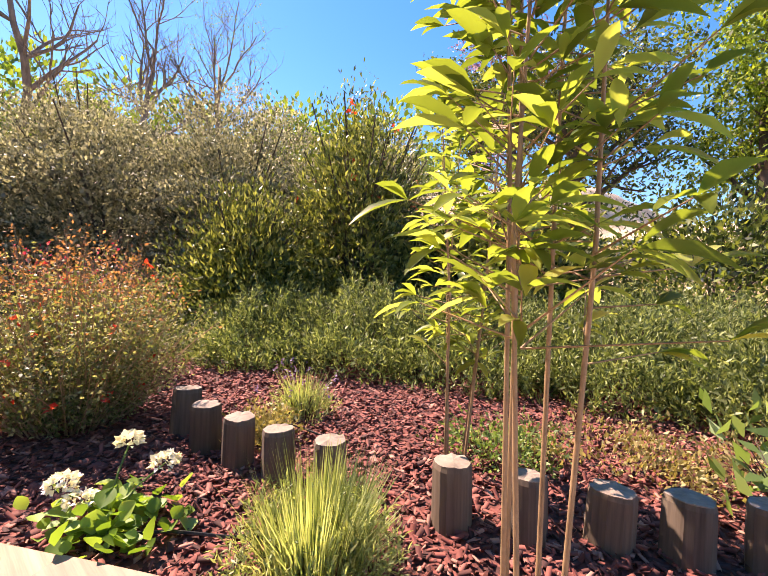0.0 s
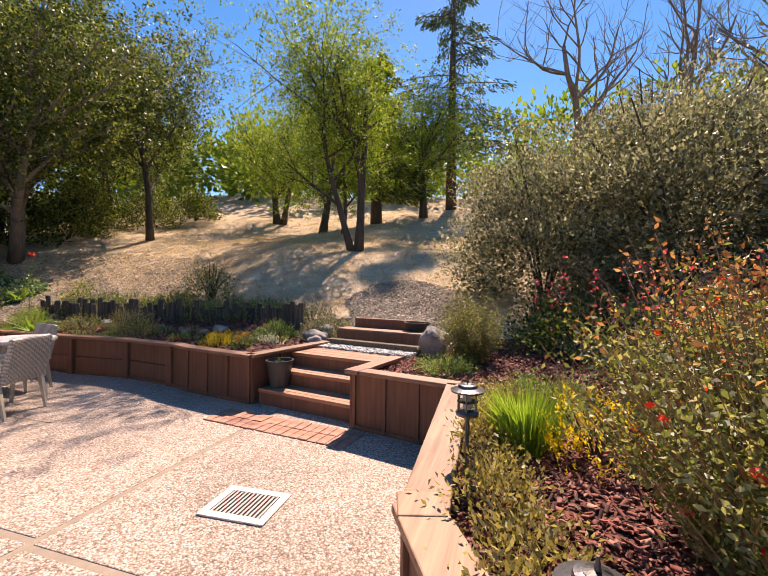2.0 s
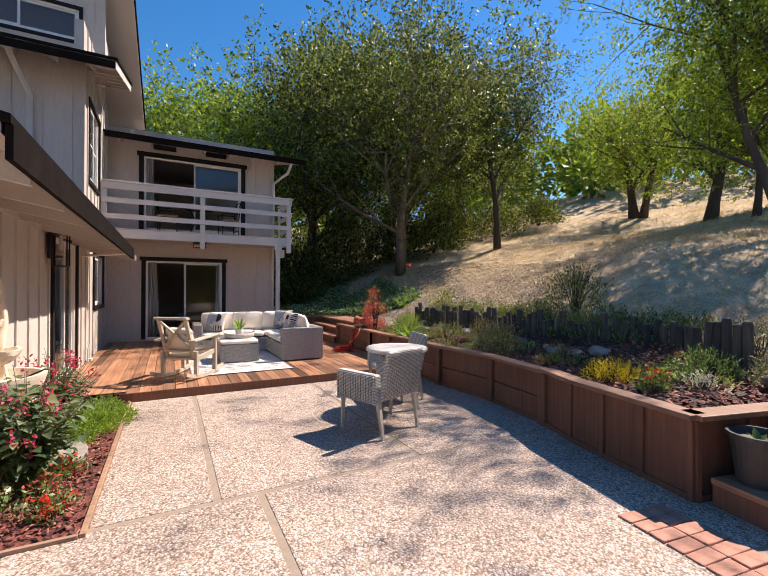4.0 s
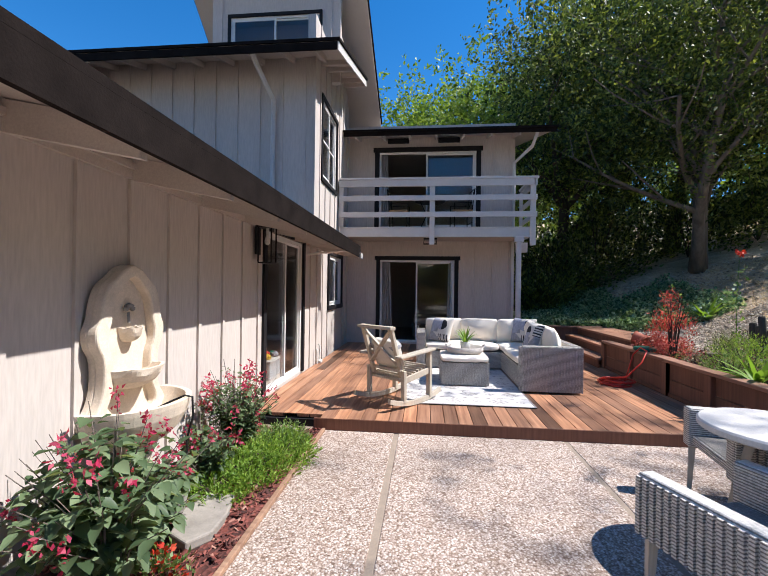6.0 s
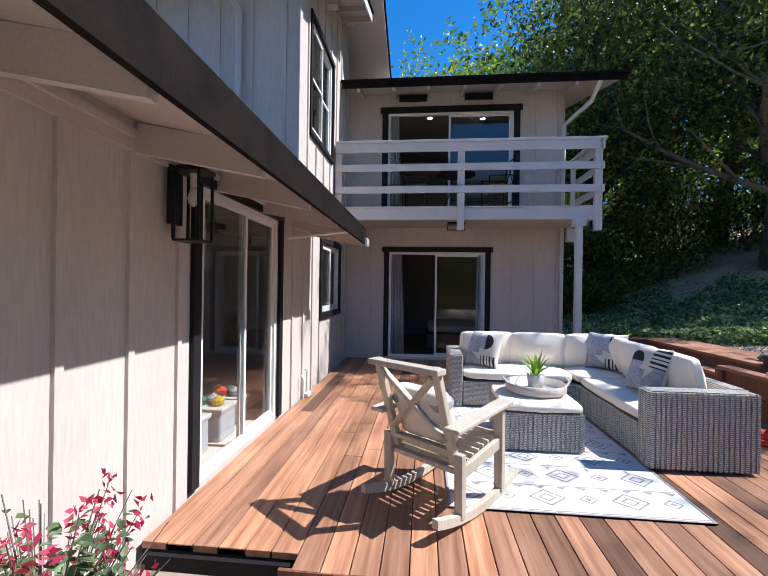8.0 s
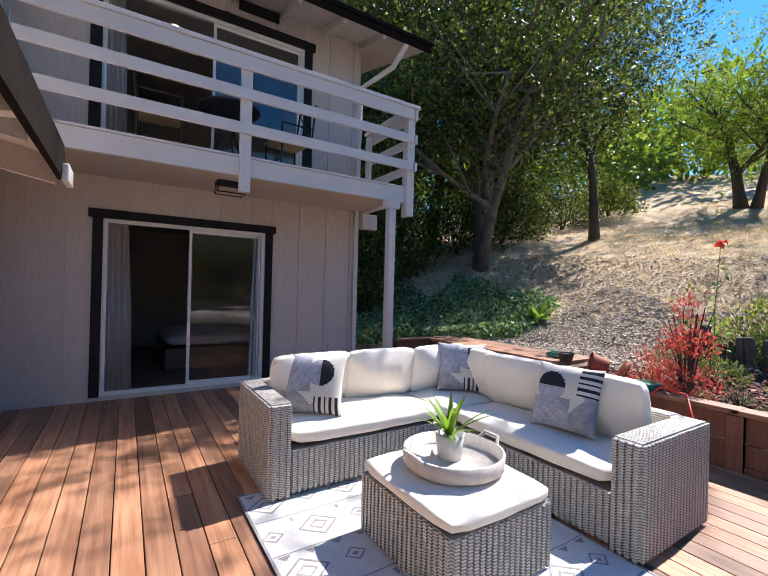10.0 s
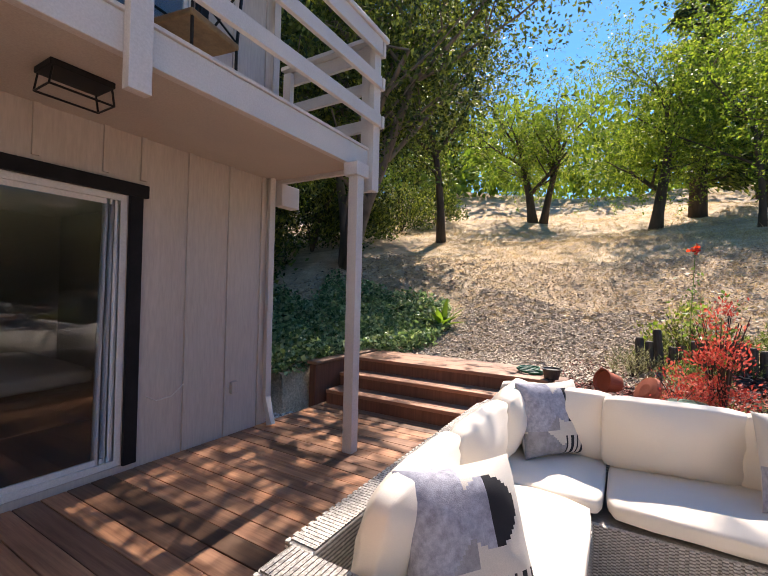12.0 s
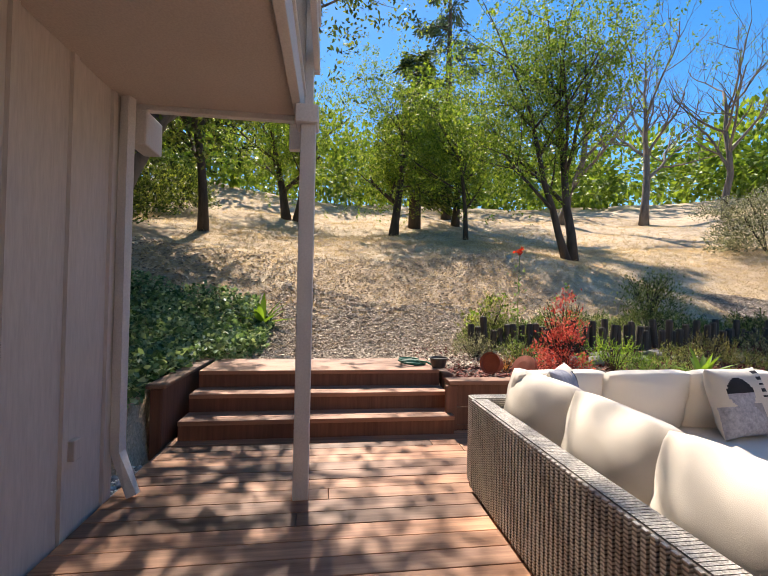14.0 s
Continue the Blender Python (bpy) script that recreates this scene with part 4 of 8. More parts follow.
# ---- outdoor furniture ----
DZ = 0.12


def cushion_bm(lo, hi, puff=0.03, seg=7, edge=0.72):
    """A padded block: a box cut into a grid, swollen in the middle and round at the edges."""
    bm = bmesh.new()
    c = [(a + b) / 2 for a, b in zip(lo, hi)]
    s = [(b - a) / 2 for a, b in zip(lo, hi)]
    bmesh.ops.create_cube(bm, size=2)
    bmesh.ops.subdivide_edges(bm, edges=bm.edges[:], cuts=seg, use_grid_fill=True)
    for v in bm.verts:
        x, y, z = v.co
        k = (1 - x * x * 0.9) * (1 - y * y * 0.9) * (1 - z * z * 0.9)
        q = Vector((x, y, z))
        n = [1 - 0.06 * (abs(q[(j + 1) % 3]) ** 6 + abs(q[(j + 2) % 3]) ** 6) for j in range(3)]
        small = min(range(3), key=lambda j: s[j])
        w = [1.0, 1.0, 1.0]
        others = [j for j in range(3) if j != small]
        w[small] = edge + (1 - edge) * (1 - abs(q[others[0]]) ** (4 if edge > 0.6 else 2.6)) * (1 - abs(q[others[1]]) ** (4 if edge > 0.6 else 2.6))
        p = [c[j] + s[j] * q[j] * n[j] * w[j] for j in range(3)]
        wob = 0.006 * math.sin(9 * x + 5 * y + c[0] * 7) * math.cos(7 * z + 4 * x + c[1] * 5)
        p[small] += wob + (puff * (1 - q[others[0]] ** 2) * (1 - q[others[1]] ** 2) * (1 if q[small] > 0 else -1) if abs(q[small]) > 0.9 else 0)
        v.co = p
    return bm


def weave(parent, lo, hi, normal, step=0.036):
    """Upright strands proud of a woven panel face: lo and hi are the face's corners, normal an axis index with sign."""
    ax = abs(normal) - 1
    sg = 1 if normal > 0 else -1
    bm = bmesh.new()
    u = 1 - ax
    n = int(abs(hi[u] - lo[u]) / step)
    for k in range(n):
        p = min(lo[u], hi[u]) + (k + 0.5) * abs(hi[u] - lo[u]) / n
        a, b = [0, 0, lo[2] + 0.004], [0, 0, hi[2] - 0.004]
        face = hi[ax]
        a[u], b[u] = p - step * 0.29, p + step * 0.29
        a[ax], b[ax] = (face, face + sg * 0.013)
        add_box(bm, [min(i, j) for i, j in zip(a, b)], [max(i, j) for i, j in zip(a, b)])
    return part("weave", bm, WICKER, parent)


def wicker_block(parent, name, lo, hi, faces=()):
    p = part(name, box(lo, hi, bevel=0.015), WICKER, parent)
    for f in faces:
        ax = abs(f) - 1
        l2, h2 = list(lo), list(hi)
        h2[ax] = hi[ax] if f > 0 else lo[ax]
        weave(p, l2, h2, f)
    if name in ("armrest", "backrest") and faces:
        long = 0 if hi[0] - lo[0] > hi[1] - lo[1] else 1
        bm = bmesh.new()
        n = int((hi[long] - lo[long] - 0.03) / 0.017)
        for k in range(n):
            c = lo[long] + 0.015 + (k + 0.5) * (hi[long] - lo[long] - 0.03) / n
            a, b = [lo[0] + 0.004, lo[1] + 0.004, hi[2] - 0.004], [hi[0] - 0.004, hi[1] - 0.004, hi[2] + 0.003]
            a[long], b[long] = c - 0.007, c + 0.007
            add_box(bm, a, b)
        part("weave", bm, WICKER, p)
    return p


def accent_pillow(name, label, m):
    """A square throw pillow: a soft lens of cloth with patches woven into its front."""
    e = thing(name, label, "pillow", m, "patterned throw pillows")
    n, half = 40, 0.215
    bm = bmesh.new()

    def tone(u, v):
        if (u - 0.25) ** 2 + (v - 0.35) ** 2 < 0.2:
            return 3 if u > 0.25 else 1
        if v < -0.45 and u > 0.1:
            return 3 if int((u + 1) * 10.5) % 2 else 0
        if v < -0.30 and u < 0.1:
            return 2 if v < -0.75 + 0.5 * abs(math.sin(2.2 * u)) else 0
        if u < -0.12 and v > 0.9 * u + 0.15:
            return 1
        if u < -0.05 and v < 0.5 * u + 0.25 and v > -0.9 - 1.1 * u:
            return 2
        return 0

    for s in (-1, 1):
        grid = []
        for i in range(n + 1):
            row = []
            for k in range(n + 1):
                u, v = 2 * i / n - 1, 2 * k / n - 1
                pinch = 1 - 0.07 * (1 - abs(u) ** 2) * abs(v) ** 3
                pinch2 = 1 - 0.07 * (1 - abs(v) ** 2) * abs(u) ** 3
                fat = 0.085 * ((1 - u ** 4) * (1 - v ** 4)) ** 0.6
                crease = 0.004 * math.sin(7 * u + 3 * v) * math.sin(5 * v - 2 * u)
                row.append(bm.verts.new((half * u * pinch2, s * (fat + 0.002) + crease * fat * 9, half + half * v * pinch)))
            grid.append(row)
        for i in range(n):
            for k in range(n):
                q = (grid[i][k], grid[i + 1][k], grid[i + 1][k + 1], grid[i][k + 1])
                f = bm.faces.new(q if s < 0 else q[::-1])
                f.material_index = tone((2 * i + 1) / n - 1, (2 * k + 1) / n - 1) if s < 0 else 0
    bmesh.ops.remove_doubles(bm, verts=bm.verts, dist=0.0045)
    c = part("cover", bm, PALECLOTH, e, smooth=True)
    for cloth in (BLUECLOTH, GREYCLOTH, INKCLOTH):
        c.data.materials.append(cloth)
    return e


# corner sofa: long run along the hill side, short run towards the house
sofa = thing("corner_sofa", "grey wicker corner sofa with cream cushions", "sofa", pose(0, 0, DZ))
wicker_block(sofa, "base", (-4.97, -11.40, 0.03), (-4.24, -9.36, 0.30), (1,))
wicker_block(sofa, "base", (-4.238, -11.40, 0.03), (-2.98, -10.68, 0.30), (2,))
wicker_block(sofa, "armrest", (-4.99, -9.355, 0.02), (-4.22, -9.21, 0.60), (2, 1))
wicker_block(sofa, "armrest", (-2.975, -11.42, 0.02), (-2.84, -10.66, 0.60), (1, 2))
wicker_block(sofa, "backrest", (-5.01, -11.43, 0.02), (-4.90, -9.357, 0.60), (-1,))
wicker_block(sofa, "backrest", (-4.898, -11.435, 0.02), (-2.977, -11.33, 0.60), (-2,))
for lo, hi in (((-4.88, -10.62, 0.305), (-4.22, -9.37, 0.43)), ((-4.88, -11.31, 0.305), (-4.22, -10.63, 0.43)), ((-4.21, -11.31, 0.305), (-2.985, -10.66, 0.43))):
    part("seat_cushion", cushion_bm(lo, hi, 0.012), CUSHION, sofa, smooth=True)
rng = random.Random(8)
for y in (-9.72, -10.34):
    bm = cushion_bm((-0.325, -0.10, 0.0), (0.325, 0.10, 0.42), 0.025, 9, 0.45)
    bmesh.ops.transform(bm, matrix=pose(-4.76, y, 0.41, 12, 0, 90 + rng.uniform(-4, 4)), verts=bm.verts)
    part("back_cushion", bm, CUSHION, sofa, smooth=True)
for x, y, r in ((-4.55, -11.20, 4), (-3.92, -11.20, -2), (-3.30, -11.21, 3), (-4.79, -10.92, 92)):
    bm = cushion_bm((-0.325, -0.10, 0.0), (0.325, 0.10, 0.42), 0.025, 9, 0.45)
    bmesh.ops.transform(bm, matrix=pose(x, y, 0.41, 12, 0, r + 180 if r < 50 else r), verts=bm.verts)
    part("back_cushion", bm, CUSHION, sofa, smooth=True)
accent_pillow("throw_pillow", "cream throw pillow with slate and black geometric patches", pose(-3.20, -10.90, DZ + 0.43, -22, 0, 142))
accent_pillow("throw_pillow", "cream throw pillow with slate and black geometric patches", pose(-4.60, -10.88, DZ + 0.44, -16, 0, 138))
accent_pillow("throw_pillow", "cream throw pillow with slate and black geometric patches", pose(-4.53, -9.82, DZ + 0.65, -18, 0, 98) @ pose(0, 0, 0, 0, -90, 0) @ pose(0, 0, -0.215))

ott = thing("ottoman", "grey wicker ottoman with a cream cushion top", "ottoman", pose(-3.52, -9.80, DZ))
wicker_block(ott, "base", (-0.315, -0.36, 0.02), (0.315, 0.36, 0.33), (2, 1, -1))
part("cushion", cushion_bm((-0.33, -0.375, 0.325), (0.33, 0.375, 0.41), 0.012), CUSHION, ott, smooth=True)

tray = thing("serving_tray", "round whitewashed wooden tray on the ottoman", "tray", pose(-3.55, -9.82, DZ + 0.42))
prof = [(0.0, 0.0), (0.24, 0.0), (0.262, 0.02), (0.265, 0.085), (0.25, 0.087), (0.245, 0.022), (0.0, 0.018)]
part("bowl", lathe(prof, 32), TRAYWOOD, tray, smooth=True)
for s in (-1, 1):
    pts = [(s * 0.25, -0.07, 0.075), (s * 0.285, -0.045, 0.11), (s * 0.285, 0.045, 0.11), (s * 0.25, 0.07, 0.075)]
    part("handle", tube(pts, 0.011, 6), TRAYWOOD, tray)


def strap_leaves(parent, material, n, length, width, z0, seed, droop=0.6, name="leaf"):
    """Long arching leaves from one point, each a ribbon of its own."""
    r = random.Random(seed)
    for k in range(n):
        a = 2 * math.pi * k / n * 2.4 + r.uniform(-0.3, 0.3)
        L = length * r.uniform(0.7, 1.15)
        el = r.uniform(0.5, 1.35)
        bm = bmesh.new()
        rows = []
        for j in range(6):
            t = j / 5
            out = L * t * math.cos(el) + L * 0.12 * t * t
            up = L * t * math.sin(el) - droop * L * t * t * math.cos(el) * 0.6
            w = width * (math.sin(math.pi * min(1, 0.22 + 0.78 * t)) * 0.9 + 0.03)
            c = Vector((out * math.cos(a), out * math.sin(a), z0 + up))
            sd = Vector((-math.sin(a), math.cos(a), 0)) * w / 2
            rows.append((bm.verts.new(c - sd), bm.verts.new(c + Vector((0, 0, -w * 0.18))), bm.verts.new(c + sd)))
        for p, q in zip(rows, rows[1:]):
            bm.faces.new((p[0], p[1], q[1], q[0]))
            bm.faces.new((p[1], p[2], q[2], q[1]))
        part(name, bm, material, parent, smooth=True)


pp = thing("potted_plant", "green strap-leaved plant in a white pot on the tray", "plant", pose(-3.56, -9.86, DZ + 0.44))
part("pot", lathe([(0.0, 0.0), (0.062, 0.0), (0.078, 0.13), (0.07, 0.13), (0.06, 0.11), (0.0, 0.11)], 20), POTWHITE, pp, smooth=True)
strap_leaves(pp, LEAF_LIME, 18, 0.27, 0.034, 0.11, 3)

# rug
rug = thing("outdoor_rug", "ivory outdoor rug with grey diamond pattern", "rug", pose(-3.46, -9.67, DZ + 0.004))
part("rug_body", box((-0.77, -1.17, 0.0), (0.77, 1.17, 0.007)), RUGWHITE, rug)


def diamond(bm, x, y, rx, ry, w):
    o = [(x + rx, y), (x, y + ry), (x - rx, y), (x, y - ry)]
    i = [(x + rx - w, y), (x, y + ry - w), (x - rx + w, y), (x, y - ry + w)]
    for k in range(4):
        n = (k + 1) % 4
        bm.faces.new([bm.verts.new((*p, 0.0085)) for p in (o[k], o[n], i[n], i[k])])


bm = bmesh.new()
BAND = 0.325
for row in range(7):
    y = -0.975 + row * BAND
    for col in range(6):
        x = -0.64 + col * 0.256 + (0.06 if row % 2 else 0.0)
        if (col + row) % 2:
            diamond(bm, x, y, 0.118, 0.105, 0.017)
            diamond(bm, x, y, 0.058, 0.05, 0.016)
        else:
            diamond(bm, x, y, 0.062, 0.055, 0.014)
            bm.faces.new([bm.verts.new((x + a, y + b, 0.0085)) for a, b in ((0.02, 0), (0, 0.018), (-0.02, 0), (0, -0.018))])
    for k in range(11):
        x = -0.70 + k * 0.14
        if row % 2 == 0:
            bm.faces.new([bm.verts.new((x + a, y + b, 0.0085)) for a, b in ((-0.035, -0.148), (0.035, -0.148), (0, -0.112))])
        elif k % 2:
            bm.faces.new([bm.verts.new((x + a, y + b, 0.0085)) for a, b in ((-0.012, -0.135), (0.012, -0.135), (0.004, -0.09), (-0.012, -0.1))])
    for k in range(12):
        x = -0.75 + k * 0.125
        w = 0.004 * (k % 2)
        bm.faces.new([bm.verts.new((x + a, y + BAND / 2 + b, 0.0085)) for a, b in ((0, -0.004 + w), (0.125, -0.004 - w + 0.004), (0.125, 0.003 - w + 0.004), (0, 0.003 + w))])
part("pattern", bm, RUGGREY, rug)
bm = bmesh.new()
for a, b in (((-0.77, -1.17), (0.77, -1.155)), ((-0.77, 1.155), (0.77, 1.17)), ((-0.77, -1.155), (-0.755, 1.155)), ((0.755, -1.155), (0.77, 1.155))):
    add_box(bm, (*a, 0.0), (*b, 0.010))
part("border", bm, RUGGREY, rug)


# rocking chair: local -y is forward
def rocking_chair(m):
    e = thing("rocking_chair", "bleached wooden rocking chair with an X-shaped back", "chair", m)

    def bar(nm, a, b, w, d, bev=0.006):
        a, b = Vector(a), Vector(b)
        L = (b - a).length
        q = (b - a).to_track_quat("Z", "Y").to_matrix().to_4x4()
        part(nm, box((-w / 2, -d / 2, 0), (w / 2, d / 2, L), Matrix.Translation(a) @ q, bev), RUSTIC, e)

    for s in (-1, 1):
        x = 0.27 * s
        bm = bmesh.new()
        prev = None
        for k in range(13):
            t = k / 12
            y = 0.46 - 0.92 * t
            z = 0.012 + 0.36 * (y + 0.02) ** 2
            vs = [bm.verts.new((x + dx, y, z + dz)) for dx, dz in ((-0.02, 0), (0.02, 0), (0.02, 0.05), (-0.02, 0.05))]
            if prev:
                for j in range(4):
                    bm.faces.new((prev[j], prev[(j + 1) % 4], vs[(j + 1) % 4], vs[j]))
            else:
                bm.faces.new(vs[::-1])
            prev = vs
        bm.faces.new(prev)
        part("rocker", bm, RUSTIC, e)
        bar("front_leg", (x, -0.24, 0.055), (x, -0.235, 0.60), 0.06, 0.045)
        bar("back_leg", (x, 0.22, 0.06), (x, 0.23, 0.42), 0.055, 0.045)
        bar("back_post", (x * 0.80, 0.20, 0.34), (x * 0.80, 0.40, 0.92), 0.05, 0.04)
        bar("side_rail", (x, 0.25, 0.30), (x, -0.25, 0.37), 0.03, 0.07)
        bm = box((-0.052, -0.30, 0.0), (0.052, 0.34, 0.028), bevel=0.008)
        bmesh.ops.transform(bm, matrix=pose(x * 1.04, 0, 0.585, -4, 0, 0), verts=bm.verts)
        part("armrest", bm, RUSTIC, e)
    for z, y in ((0.30, 0.19), (0.415, 0.225)):
        bar("back_rail", (-0.24, y, z + 0.0), (0.24, y, z + 0.0), 0.055, 0.03)
    bar("top_rail", (-0.262, 0.405, 0.90), (0.262, 0.405, 0.90), 0.085, 0.035)
    bar("x_brace", (-0.20, 0.255, 0.48), (0.20, 0.385, 0.86), 0.055, 0.025)
    bar("x_brace", (0.20, 0.262, 0.48), (-0.20, 0.392, 0.86), 0.055, 0.022)
    bar("front_rail", (-0.26, -0.25, 0.36), (0.26, -0.25, 0.36), 0.06, 0.03)
    for k in range(8):
        y = -0.24 + k * 0.058
        bar("seat_slat", (-0.25, y, 0.405 - 0.085 * (k / 7)), (0.25, y, 0.405 - 0.085 * (k / 7)), 0.02, 0.044, 0.004)
    return e


chair_way = math.degrees(math.atan2(-0.79, -0.61)) + 90
rc = rocking_chair(pose(-2.66, -8.64, DZ, 0, 0, chair_way))
pl = thing("lumbar_pillow", "white pillow with a grey knitted band on the rocking chair", "pillow", pose(-2.57, -8.53, DZ + 0.43, -20, 0, chair_way))
part("cover", cushion_bm((-0.2, -0.06, 0.0), (0.2, 0.06, 0.34), 0.03), PALECLOTH, pl, smooth=True)
part("band", cushion_bm((-0.205, -0.062, 0.22), (0.205, 0.062, 0.30), 0.03, 4), GREYCLOTH, pl, "grey knitted band", smooth=True)


# wicker dining chairs and round table; local -y is forward
def wicker_chair(m, label):
    e = thing("wicker_armchair", label, "chair", m, "wicker chairs on the patio")
    part("seat", box((-0.25, -0.27, 0.36), (0.25, 0.24, 0.43), bevel=0.02), WICKER, e)
    bm = box((-0.265, -0.035, 0.0), (0.265, 0.02, 0.50), bevel=0.02)
    bmesh.ops.transform(bm, matrix=pose(0, 0.26, 0.36, -12, 0, 0), verts=bm.verts)
    b = part("backrest", bm, WICKER, e)
    bm = bmesh.new()
    for k in range(16):
        x = -0.25 + k * 0.0333
        add_box(bm, (x - 0.009, 0.02, 0.03), (x + 0.009, 0.028, 0.47))
    bmesh.ops.transform(bm, matrix=pose(0, 0.26, 0.36, -12, 0, 0), verts=bm.verts)
    part("weave", bm, WICKER, b)
    for s in (-1, 1):
        a = wicker_block(e, "armrest", (s * 0.29 - 0.045, -0.29, 0.34), (s * 0.29 + 0.045, 0.25, 0.62))
        weave(a, (s * 0.29, -0.29, 0.34), (s * 0.29 + s * 0.045, 0.25, 0.61), s)
        part("front_leg", tube([(s * 0.28, -0.27, 0.0), (s * 0.285, -0.25, 0.36)], [0.018, 0.03], 4), RUSTIC, e)
        part("back_leg", tube([(s * 0.27, 0.30, 0.0), (s * 0.275, 0.24, 0.36)], [0.018, 0.03], 4), RUSTIC, e)
    return e


wicker_chair(pose(-4.36, -5.62, 0, 0, 0, math.degrees(math.atan2(-0.94, 0.34)) + 90), "pale grey wicker armchair with wooden legs on the patio")
wicker_chair(pose(-5.10, -6.62, 0, 0, 0, 80), "pale grey wicker armchair pulled up beside the round table")
tb = thing("round_table", "small round patio table with a pale top", "table", pose(-4.86, -6.13, 0))
part("tabletop", lathe([(0.0, 0.70), (0.36, 0.70), (0.375, 0.71), (0.375, 0.735), (0.365, 0.745), (0.0, 0.745)], 36), TABLETOP, tb, smooth=False)
for k in range(4):
    a = math.pi / 4 + k * math.pi / 2
    part("leg", tube([(0.27 * math.cos(a), 0.27 * math.sin(a), 0.0), (0.12 * math.cos(a), 0.12 * math.sin(a), 0.70)], [0.022, 0.032], 4), RUSTIC, tb)
part("stretcher", box((-0.2, -0.02, 0.30), (0.2, 0.02, 0.34), pose(0, 0, 0, 0, 0, 45)), RUSTIC, tb)
part("stretcher", box((-0.2, -0.02, 0.30), (0.2, 0.02, 0.34), pose(0, 0, 0.042, 0, 0, -45)), RUSTIC, tb)


# balcony chairs and table of black iron
def iron_chair(m):
    e = thing("iron_chair", "black iron chair with a brown seat on the balcony", "chair", m, "balcony chairs")
    for s in (-1, 1):
        part("back_leg", tube([(s * 0.2, 0.2, 0), (s * 0.2, 0.2, 0.45), (s * 0.19, 0.26, 0.95)], 0.012, 5), BLACKIRON, e)
        part("front_leg", tube([(s * 0.2, -0.2, 0), (s * 0.2, -0.2, 0.62), (s * 0.2, 0.2, 0.64)], 0.012, 5), BLACKIRON, e)
        part("brace", tube([(s * 0.19, 0.21, 0.5), (0, 0.235, 0.72), (s * -0.19, 0.255, 0.94)], 0.009, 5), BLACKIRON, e)
    for z, y in ((0.95, 0.26), (0.5, 0.205), (0.2, 0.2)):
        part("back_rail", tube([(-0.2, y, z), (0.2, y, z)], 0.012, 5), BLACKIRON, e)
    part("seat", box((-0.22, -0.22, 0.43), (0.22, 0.21, 0.48), bevel=0.015), CANE, e)
    part("stretcher", tube([(-0.2, -0.2, 0.2), (0.2, -0.2, 0.2)], 0.01, 5), BLACKIRON, e)
    return e


iron_chair(pose(-3.75, -13.15, 2.762, 0, 0, 100))
iron_chair(pose(-2.35, -13.15, 2.762, 0, 0, -95))
it = thing("iron_table", "round black iron balcony table", "table", pose(-3.05, -13.2, 2.762))
part("tabletop", lathe([(0.0, 0.70), (0.34, 0.70), (0.345, 0.72), (0.0, 0.722)], 24), BLACKIRON, it)
for k in range(3):
    a = 2 * math.pi * k / 3
    part("leg", tube([(0.26 * math.cos(a), 0.26 * math.sin(a), 0), (0.08 * math.cos(a), 0.08 * math.sin(a), 0.4), (0.22 * math.cos(a), 0.22 * math.sin(a), 0.70)], 0.013, 5), BLACKIRON, it)


# ---- fixtures of the house ----
def lantern(m):
    e = thing("wall_lantern", "black box lantern with clear glass on the house wall", "lamp", m)
    part("back_plate", box((-0.025, -0.06, -0.16), (0.0, 0.06, 0.18), bevel=0.004), BLACKIRON, e)
    part("arm", box((-0.14, -0.012, 0.165), (-0.026, 0.012, 0.19)), BLACKIRON, e)
    part("roof", box((-0.215, -0.085, 0.14), (-0.03, 0.085, 0.163), bevel=0.004), BLACKIRON, e)
    part("floor", box((-0.205, -0.078, -0.26), (-0.045, 0.078, -0.247), bevel=0.003), BLACKIRON, e)
    for x in (-0.20, -0.05):
        for y in (-0.073, 0.073):
            part("corner_bar", box((x - 0.007, y - 0.007, -0.246), (x + 0.007, y + 0.007, 0.139)), BLACKIRON, e)
    part("socket", lathe([(0.018, 0.06), (0.02, 0.138)], 10, pose(-0.125, 0, 0)), POTWHITE, e)
    part("bulb", lathe([(0.006, -0.055), (0.028, -0.035), (0.032, -0.005), (0.02, 0.04), (0.014, 0.06)], 12, pose(-0.125, 0, 0)), POTWHITE, e, smooth=True)
    return e


lantern(pose(LX - 0.022, -8.22, 1.98))
cl = thing("ceiling_lantern", "black flush ceiling lantern under the balcony", "lamp", pose(-3.06, -13.12, 2.62))
part("plate", box((-0.15, -0.10, -0.035), (0.15, 0.10, -0.001), bevel=0.004), BLACKIRON, cl)
for x in (-0.15, 0.15):
    for y in (-0.09, 0.09):
        part("corner_bar", tube([(x * 0.9, y, -0.03), (x, y, -0.13)], 0.006, 4), BLACKIRON, cl)
for a, b in (((-0.15, -0.09), (0.15, -0.09)), ((-0.15, 0.09), (0.15, 0.09)), ((-0.15, -0.09), (-0.15, 0.09)), ((0.15, -0.09), (0.15, 0.09))):
    part("rim", tube([(*a, -0.13), (*b, -0.13)], 0.006, 4), BLACKIRON, cl)


def downspout(name, pts, label):
    e = thing(name, label, "downspout", pose(0, 0, 0))
    e["kind"] = "structure"
    bm = bmesh.new()
    add_tube(bm, pts, 0.042, 4)
    part("pipe", bm, RAILING, e)
    return e


